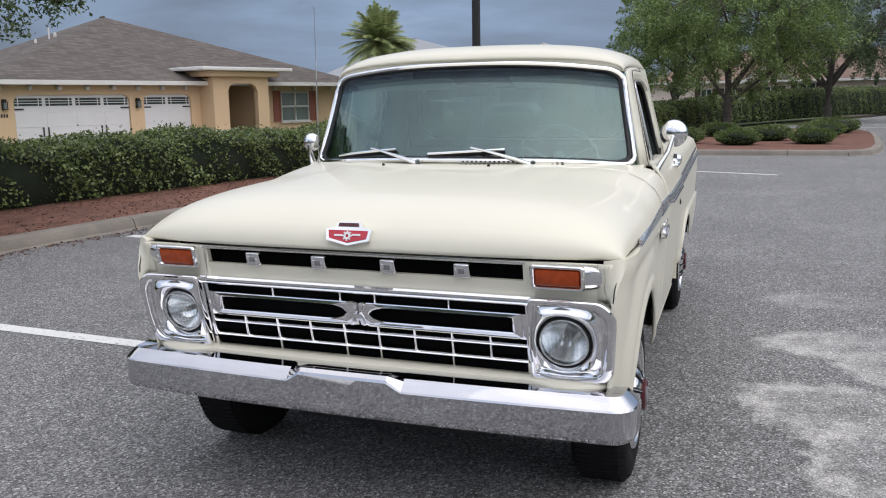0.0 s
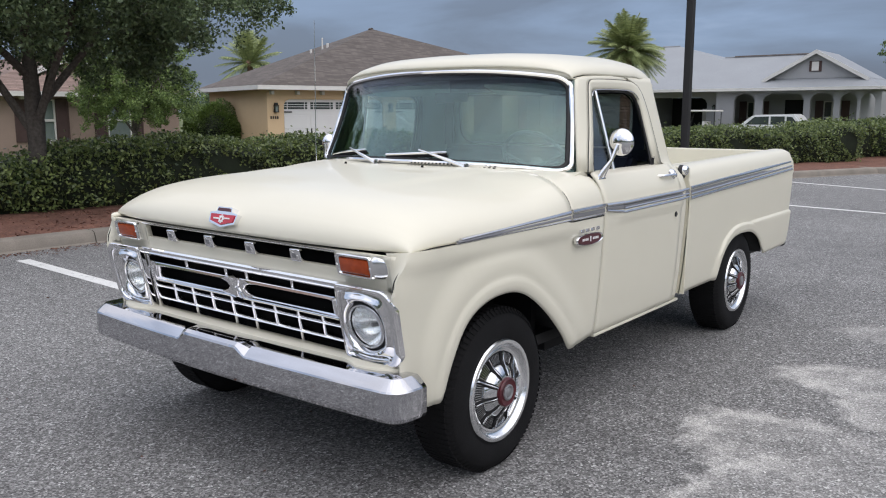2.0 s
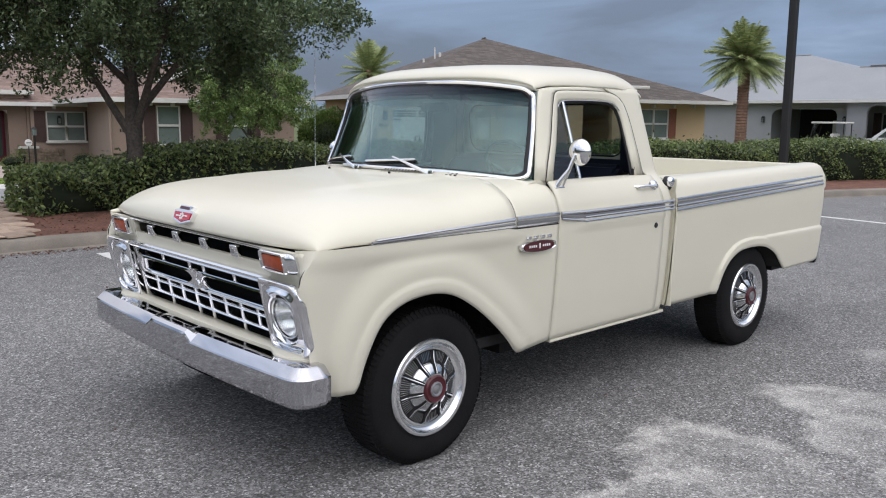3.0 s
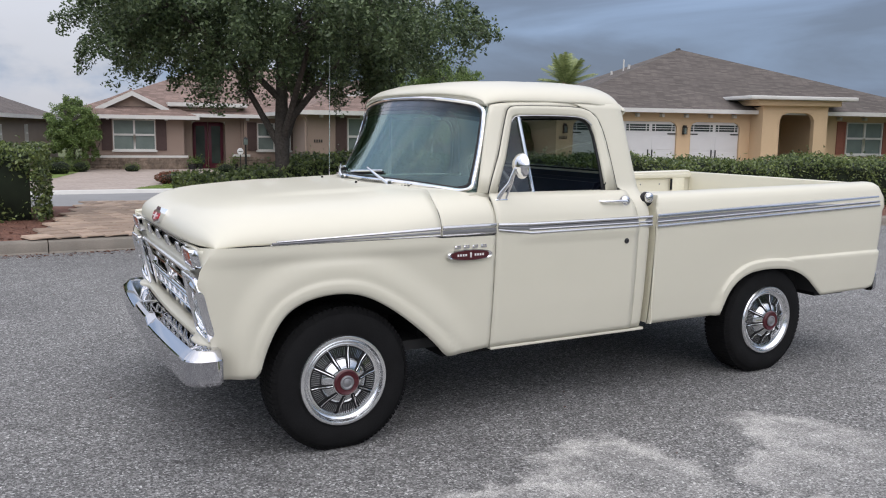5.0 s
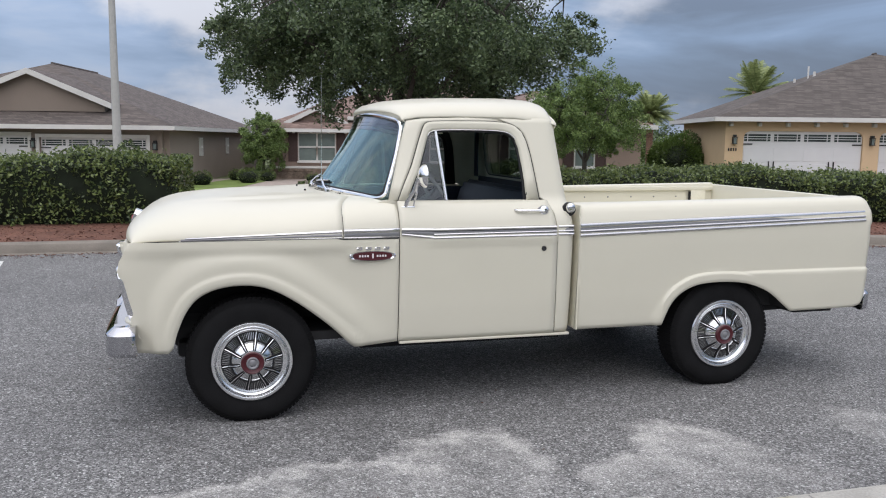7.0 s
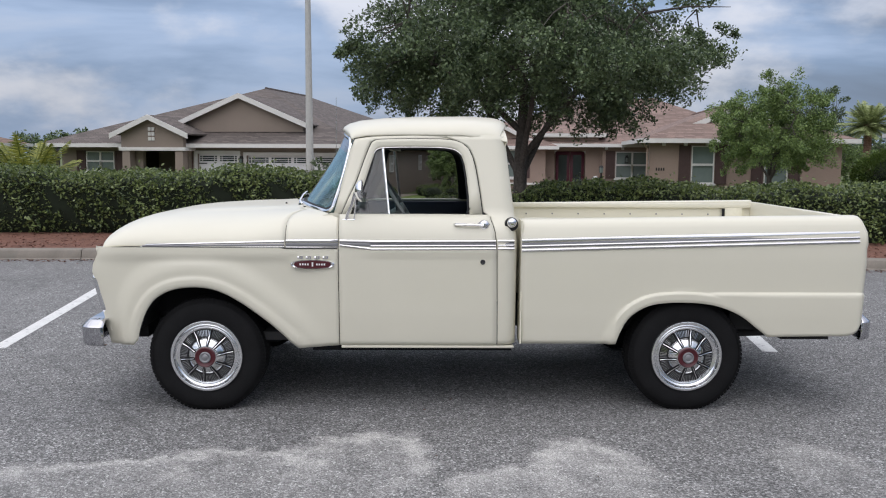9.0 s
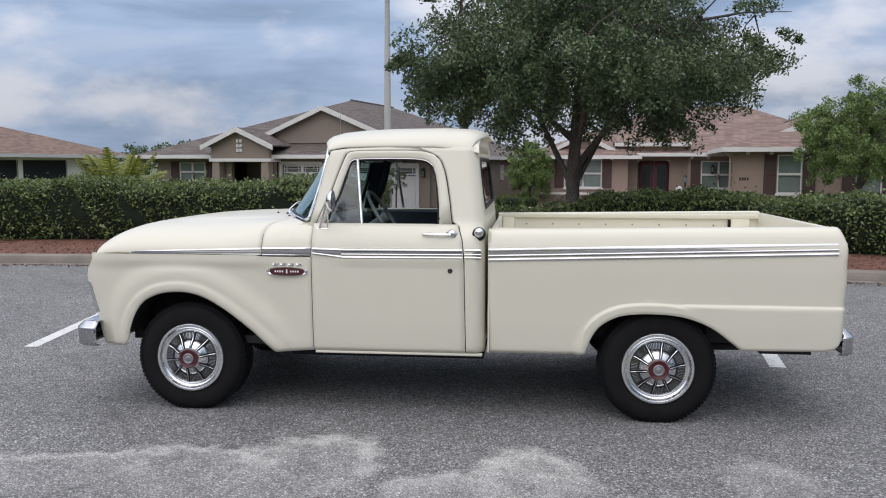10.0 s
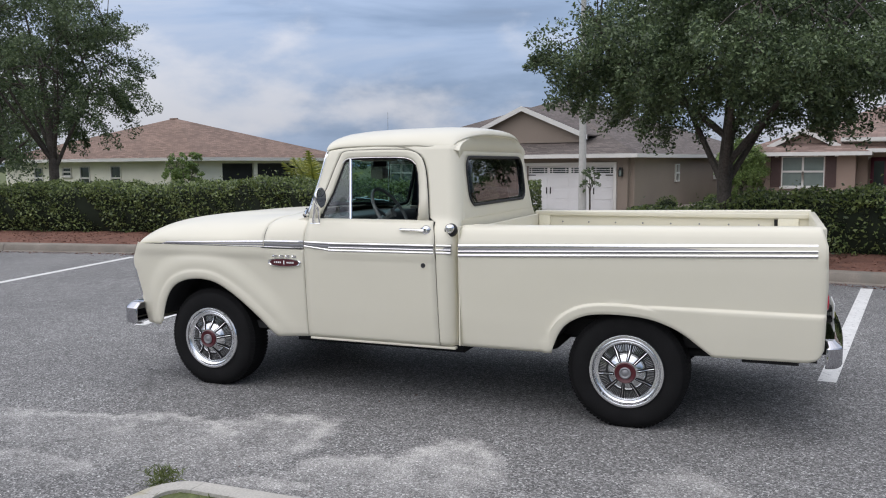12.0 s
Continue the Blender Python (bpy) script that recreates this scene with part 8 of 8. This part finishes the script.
# ---- mirrors, antenna ----
def side_mirror(sgn, cx, cy, cz, r):
    foot = Vector((sgn * 0.925, 0.850, 1.170))
    head = Vector((sgn * cx, cy - 0.030, cz - 0.012))
    bm = bmesh.new()
    tube(bm, [foot, foot + Vector((sgn * 0.018, 0.010, 0.035)), foot.lerp(head, 0.55) + Vector((sgn * 0.012, 0.004, 0.0)), head], [0.014, 0.012, 0.009, 0.010], 10)
    m = part("side_mirror", bm, CHROME, truck, "round chrome door mirror on a slim arm")
    bm = bmesh.new()
    tube(bm, [foot + Vector((sgn * 0.004, 0.045, 0.0)), foot.lerp(head, 0.5) + Vector((sgn * 0.002, 0.028, 0.0)), head], 0.006, 8)
    part("mirror_brace", bm, CHROME, m)
    bm = bmesh.new()
    a = (sgn * cx, cy, cz)
    revolve(bm, [(0.0, -0.032), (r * 0.32, -0.031), (r * 0.65, -0.024), (r * 0.9, -0.010), (r, 0.004), (r, 0.010), (r * 0.92, 0.012)], "y", a, 32)
    part("mirror_shell", bm, CHROME, m)
    bm = bmesh.new()
    revolve(bm, [(0.0, 0.011), (r * 0.5, 0.011), (r * 0.94, 0.011)], "y", a, 32)
    part("mirror_glass", bm, mat("mirror_silver", (0.9, 0.9, 0.9), 0.02, 1.0), m)
    bm = bmesh.new()
    box(bm, *sorted((sgn * 0.905, sgn * 0.940)), 0.825, 0.905, 1.158, 1.176, 0.006)
    part("mirror_foot", bm, CHROME, m)


side_mirror(1, 0.993, 0.938, 1.344, 0.066)
side_mirror(-1, 0.955, 0.890, 1.305, 0.050)
bm = bmesh.new()
tube(bm, [(-0.76, 0.60, 1.15), (-0.76, 0.60, 1.30), (-0.755, 0.605, 2.0)], [0.004, 0.0028, 0.0016], 6)
ant = part("antenna", bm, BRIGHT, truck, "thin whip antenna")
bm = bmesh.new()
revolve(bm, [(0.0, 0.04), (0.012, 0.035), (0.018, 0.01), (0.02, 0.0)], "z", (-0.76, 0.60, 1.165), 12)
part("antenna_base", bm, CHROME, ant)

# ---- underbody ----
bm = bmesh.new()
for x in (-0.42, 0.42):
    box(bm, x - 0.04, x + 0.04, -0.44, 4.0, 0.44, 0.58)
for y in (-0.3, 0.5, 1.5, 2.4, 3.3):
    box(bm, -0.42, 0.42, y - 0.05, y + 0.05, 0.45, 0.55)
part("chassis_frame", bm, CHASSIS, truck)
bm = bmesh.new()
for y in AXLES:
    tube(bm, [(-0.85, y, 0.34), (0.85, y, 0.34)], 0.05, 10)
revolve(bm, [(0.05, -0.16), (0.14, -0.10), (0.16, 0.0), (0.14, 0.10), (0.05, 0.16)], "y", (0, AXLES[1], 0.34), 16)
tube(bm, [(0, 0.6, 0.42), (0, 2.8, 0.36)], 0.045, 10)
part("axle", bm, CHASSIS, truck)
# a solid black block in place of the shaded space under the hood
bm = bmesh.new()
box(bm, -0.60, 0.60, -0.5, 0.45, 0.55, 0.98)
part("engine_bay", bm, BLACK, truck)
# low boxes, unseen, added to keep light from passing under the truck
bm = bmesh.new()
box(bm, -0.30, 0.30, -0.45, 0.35, 0.27, 0.56, 0.05)
box(bm, -0.22, 0.22, 0.35, 1.25, 0.33, 0.50, 0.06)
box(bm, -0.40, 0.40, -0.42, -0.25, 0.24, 0.34, 0.03)
part("oil_pan", bm, CHASSIS, truck)
# added black slabs close cab and bed from below and deepen the shade there
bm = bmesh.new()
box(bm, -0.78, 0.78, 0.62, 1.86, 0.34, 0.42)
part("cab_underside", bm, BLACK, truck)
bm = bmesh.new()
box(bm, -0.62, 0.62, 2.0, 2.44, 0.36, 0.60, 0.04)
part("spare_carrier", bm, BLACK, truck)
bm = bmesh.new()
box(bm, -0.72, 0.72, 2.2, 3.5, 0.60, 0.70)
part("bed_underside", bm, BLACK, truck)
for sgn in (1, -1):
    for c, w in ((0.06, 0.50), (2.921, 0.46)):
        bm = bmesh.new()
        rows = []
        for a in np.linspace(8, 172, 23):
            rows.append([(sgn * x, c + w * math.cos(radians(a)), min(0.42 + 0.44 * math.sin(radians(a)), 0.93 if c < 1 else 0.73)) for x in (0.50, 0.7, 0.945)])
        vr = grid(bm, rows)
        part("wheel_house", bm, CHASSIS, truck, solid=0.004)
bm = bmesh.new()
tube(bm, [(0.55, 3.0, 0.40), (0.60, 3.6, 0.43), (0.62, 3.95, 0.43)], 0.028, 10)
box(bm, 0.40, 0.80, 3.55, 3.85, 0.42, 0.47)
part("exhaust", bm, CHASSIS, truck)


# ---- wheels ----
def wheel(x, y, sgn):
    """x is the outer face of the tyre."""
    c = (x, y, 0.340)
    hub = empty("wheel", c, "", "")
    hub.parent = truck
    z0 = (0, 0, 0)
    bm = bmesh.new()
    prof = [(0.205, -0.20), (0.222, -0.212), (0.27, -0.222), (0.315, -0.214), (0.338, -0.196), (0.348, -0.175), (0.3505, -0.11), (0.348, -0.045), (0.338, -0.024), (0.315, -0.006), (0.290, 0.000), (0.262, 0.001), (0.235, -0.004), (0.216, -0.010), (0.206, -0.024)]
    revolve(bm, prof, "x", z0, 96, sgn)
    for v in bm.verts:
        v.co.z = max(v.co.z, -0.337)
    tyre = part("tyre", bm, RUBBER, hub, "black rubber tyre with worn tread")
    bm = bmesh.new()
    n = 84
    for i in range(n):
        a = 2 * math.pi * i / n
        for h0, h1, off in ((-0.19, -0.125, 0), (-0.118, -0.102, 0.5), (-0.095, -0.030, 0.25)):
            b = a + off * 2 * math.pi / n
            q = []
            for r in (0.344, 0.3516):
                for da, h in ((-0.026, h0), (0.026, h0), (0.026, h1), (-0.026, h1)):
                    q.append(bm.verts.new((sgn * h, r * math.cos(b + da), r * math.sin(b + da))))
            for f in ((4, 5, 6, 7), (0, 1, 5, 4), (1, 2, 6, 5), (2, 3, 7, 6), (3, 0, 4, 7)):
                bm.faces.new([q[k] for k in f])
    for i in range(n):
        a = 2 * math.pi * (i + 0.5) / n
        q = []
        for r, h in ((0.347, -0.032), (0.326, -0.010)):
            for da in (-0.020, 0.020):
                for dh in (0.0, 0.003):
                    q.append(bm.verts.new((sgn * (h + dh), r * math.cos(a + da), r * math.sin(a + da))))
        for f in ((1, 3, 7, 5), (0, 1, 5, 4), (2, 3, 7, 6), (4, 5, 7, 6), (0, 1, 3, 2)):
            bm.faces.new([q[k] for k in f])
    for v in bm.verts:
        v.co.z = max(v.co.z, -0.3395)
    t = part("tread", bm, RUBBER, tyre)
    tagged(t, kind="stuff")
    bm = bmesh.new()
    revolve(bm, [(0.218, -0.02), (0.220, -0.004), (0.215, 0.004), (0.208, 0.006), (0.200, 0.003), (0.196, -0.004)], "x", z0, 64, sgn)
    rim = part("rim", bm, BRIGHT, hub, "chrome trim ring")
    bm = bmesh.new()
    revolve(bm, [(0.178, -0.034), (0.160, -0.030), (0.140, -0.026), (0.115, -0.020), (0.0, -0.020)], "x", z0, 48, sgn)
    bm2 = bmesh.new()
    revolve(bm2, [(0.198, -0.002), (0.192, -0.012), (0.184, -0.019), (0.178, -0.020), (0.174, -0.014), (0.166, -0.016), (0.160, -0.026)], "x", z0, 64, sgn)
    part("rim_step", bm2, BRIGHT, rim)
    part("cap_back", bm, CAPDARK, rim)
    # fine fins round the cap's edge
    bm = bmesh.new()
    for i in range(96):
        a = 2 * math.pi * i / 96
        q = []
        for r, h in ((0.120, -0.014), (0.158, -0.022)):
            for da in (-0.009, 0.009):
                for dh in (-0.006, 0.003):
                    q.append(bm.verts.new((sgn * (h + dh), r * math.cos(a + da), r * math.sin(a + da))))
        for f in ((1, 3, 7, 5), (0, 1, 5, 4), (2, 3, 7, 6), (4, 5, 7, 6)):
            bm.faces.new([q[k] for k in f])
    tagged(part("fin_ring", bm, HUBCHROME, rim), kind="stuff")
    bm = bmesh.new()
    revolve(bm, [(0.114, -0.018), (0.112, -0.007), (0.100, 0.006), (0.080, 0.018), (0.066, 0.024), (0.060, 0.024), (0.0, 0.024)], "x", z0, 60, sgn)
    cap = part("hub_cap", bm, HUBCHROME, hub, "chrome wheel cover with ten ribs and a red centre")
    for i in range(10):
        a = 2 * math.pi * (i + 0.25) / 10
        ca, sa = math.cos(a), math.sin(a)
        for nm, m, sec in (("slot", BLACK, ((0.066, 0.0246, 0.0095), (0.082, 0.0200, 0.0115), (0.100, 0.0090, 0.0125), (0.114, -0.002, 0.0125), (0.126, -0.010, 0.0125), (0.158, -0.014, 0.012))), ("rib", HUBCHROME, ((0.070, 0.0290, 0.0022), (0.084, 0.0245, 0.0031), (0.102, 0.0140, 0.0036), (0.118, 0.0030, 0.0036), (0.136, -0.0040, 0.0036), (0.162, -0.0090, 0.0036)))):
            bm = bmesh.new()
            q = []
            for r, h, w in sec:
                q.append([(sgn * (h - 0.012), r * ca - w * sa, r * sa + w * ca), (sgn * h, r * ca - w * 0.8 * sa, r * sa + w * 0.8 * ca), (sgn * (h + 0.0012), r * ca, r * sa), (sgn * h, r * ca + w * 0.8 * sa, r * sa - w * 0.8 * ca), (sgn * (h - 0.012), r * ca + w * sa, r * sa - w * ca)])
            vr = grid(bm, q)
            bm.faces.new(vr[0]), bm.faces.new(vr[-1])
            part(nm, bm, m, cap)
    bm = bmesh.new()
    revolve(bm, [(0.062, 0.020), (0.062, 0.033), (0.056, 0.038), (0.050, 0.034), (0.0, 0.034)], "x", z0, 36, sgn)
    part("centre_ring", bm, DARKRED, cap)
    bm = bmesh.new()
    revolve(bm, [(0.034, 0.032), (0.034, 0.039), (0.028, 0.042), (0.020, 0.038), (0.016, 0.041), (0.0, 0.042)], "x", z0, 28, sgn)
    part("centre_boss", bm, SILVER, cap)
    return hub


wheel(0.945, AXLES[0], 1)
wheel(0.930, AXLES[1], 1)
wheel(-0.945, AXLES[0], -1)
wheel(-0.930, AXLES[1], -1)

# the nose sits a touch askew: it falls back towards the passenger's side
for ob in truck.children_recursive:
    top = ob
    while top.parent is not truck:
        top = top.parent
    if ob.type != "MESH" or top.name.startswith("wheel"):
        continue
    if top is emblem:
        continue
    for v in ob.data.vertices:
        if v.co.y < 0.6:
            v.co.y += 0.020 * (0.95 - v.co.x) * (1 - sstep(-0.45, 0.6, v.co.y))
emblem.location.y += 0.013


# ---- the parked car and the golf cart in front of the grey house ----
suv = empty("parked_car", (-12.6, 46.4, -0.35), "white estate car parked in front of a grey house", "car")
bm = bmesh.new()
prism(bm, [(-2.3, 0.35), (-2.35, 0.85), (-2.2, 1.0), (-1.0, 1.12), (2.1, 1.15), (2.3, 0.95), (2.32, 0.4), (2.1, 0.3), (-2.1, 0.3)], "y", -0.88, 0.88)
bmesh.ops.bevel(bm, geom=bm.edges[:], offset=0.06, segments=2, affect="EDGES")
WHITECAR = mat("white_car_paint", (0.75, 0.76, 0.77), 0.3, coat=0.6)
part("body", bm, WHITECAR, suv)
bm = bmesh.new()
prism(bm, [(-1.1, 1.10), (-0.35, 1.66), (1.75, 1.70), (2.2, 1.12)], "y", -0.76, 0.76)
bmesh.ops.bevel(bm, geom=bm.edges[:], offset=0.07, segments=2, affect="EDGES")
part("cabin", bm, WHITECAR, suv)
for y in (-0.77, 0.762):
    for o in ([(-0.75, 1.16), (-0.28, 1.55), (0.45, 1.58), (0.45, 1.16)], [(0.55, 1.16), (0.55, 1.58), (1.25, 1.58), (1.25, 1.16)], [(1.35, 1.16), (1.35, 1.57), (1.62, 1.55), (1.95, 1.16)]):
        part("side_window", prism(bmesh.new(), o, "y", y, y + 0.012), PANE, suv)
for x in (-1.45, 1.45):
    for s in (-1, 1):
        w = part("wheel", revolve(bmesh.new(), [(0.0, 0.0), (0.2, 0.0), (0.22, -0.02), (0.33, 0.0), (0.34, -0.06), (0.34, -0.2), (0.2, -0.2)], "y", (x, s * 0.90, 0.34), 24, s), RUBBER, suv)
        part("rim", revolve(bmesh.new(), [(0.0, 0.015), (0.1, 0.012), (0.21, 0.004), (0.21, -0.02)], "y", (x, s * 0.90, 0.34), 20, s), BRIGHT, w)
cart = empty("golf_cart", (-16.35, 47.2, -0.35), "small golf cart with a pale roof parked by a garage", "golf cart")
part("body", prism(bmesh.new(), [(-1.1, 0.3), (-1.1, 0.75), (-0.6, 0.85), (-0.5, 0.45), (0.2, 0.45), (0.25, 0.85), (1.1, 0.85), (1.15, 0.3)], "y", -0.55, 0.55), DARKRED, cart)
part("roof", box(bmesh.new(), -0.75, 1.05, -0.6, 0.6, 1.82, 1.92, 0.04), TRIM, cart)
for x0, x1 in ((-0.85, -0.6), (0.95, 0.95)):
    for y in (-0.52, 0.52):
        part("roof_post", tube(bmesh.new(), [(x0, y, 0.8), (x1, y, 1.84)], 0.025, 6), IRON, cart)
part("seat_back", box(bmesh.new(), 0.25, 0.4, -0.5, 0.5, 0.85, 1.3, 0.04), TRIM, cart)
part("windscreen", prism(bmesh.new(), [(-0.84, 0.85), (-0.62, 1.80), (-0.61, 1.80), (-0.83, 0.85)], "y", -0.5, 0.5), SIDEGLASS, cart)
for x in (-0.75, 0.8):
    for s in (-1, 1):
        part("wheel", revolve(bmesh.new(), [(0.0, 0.0), (0.12, 0.0), (0.21, 0.0), (0.23, -0.04), (0.23, -0.15), (0.1, -0.15)], "y", (x, s * 0.58, 0.23), 20, s), RUBBER, cart)
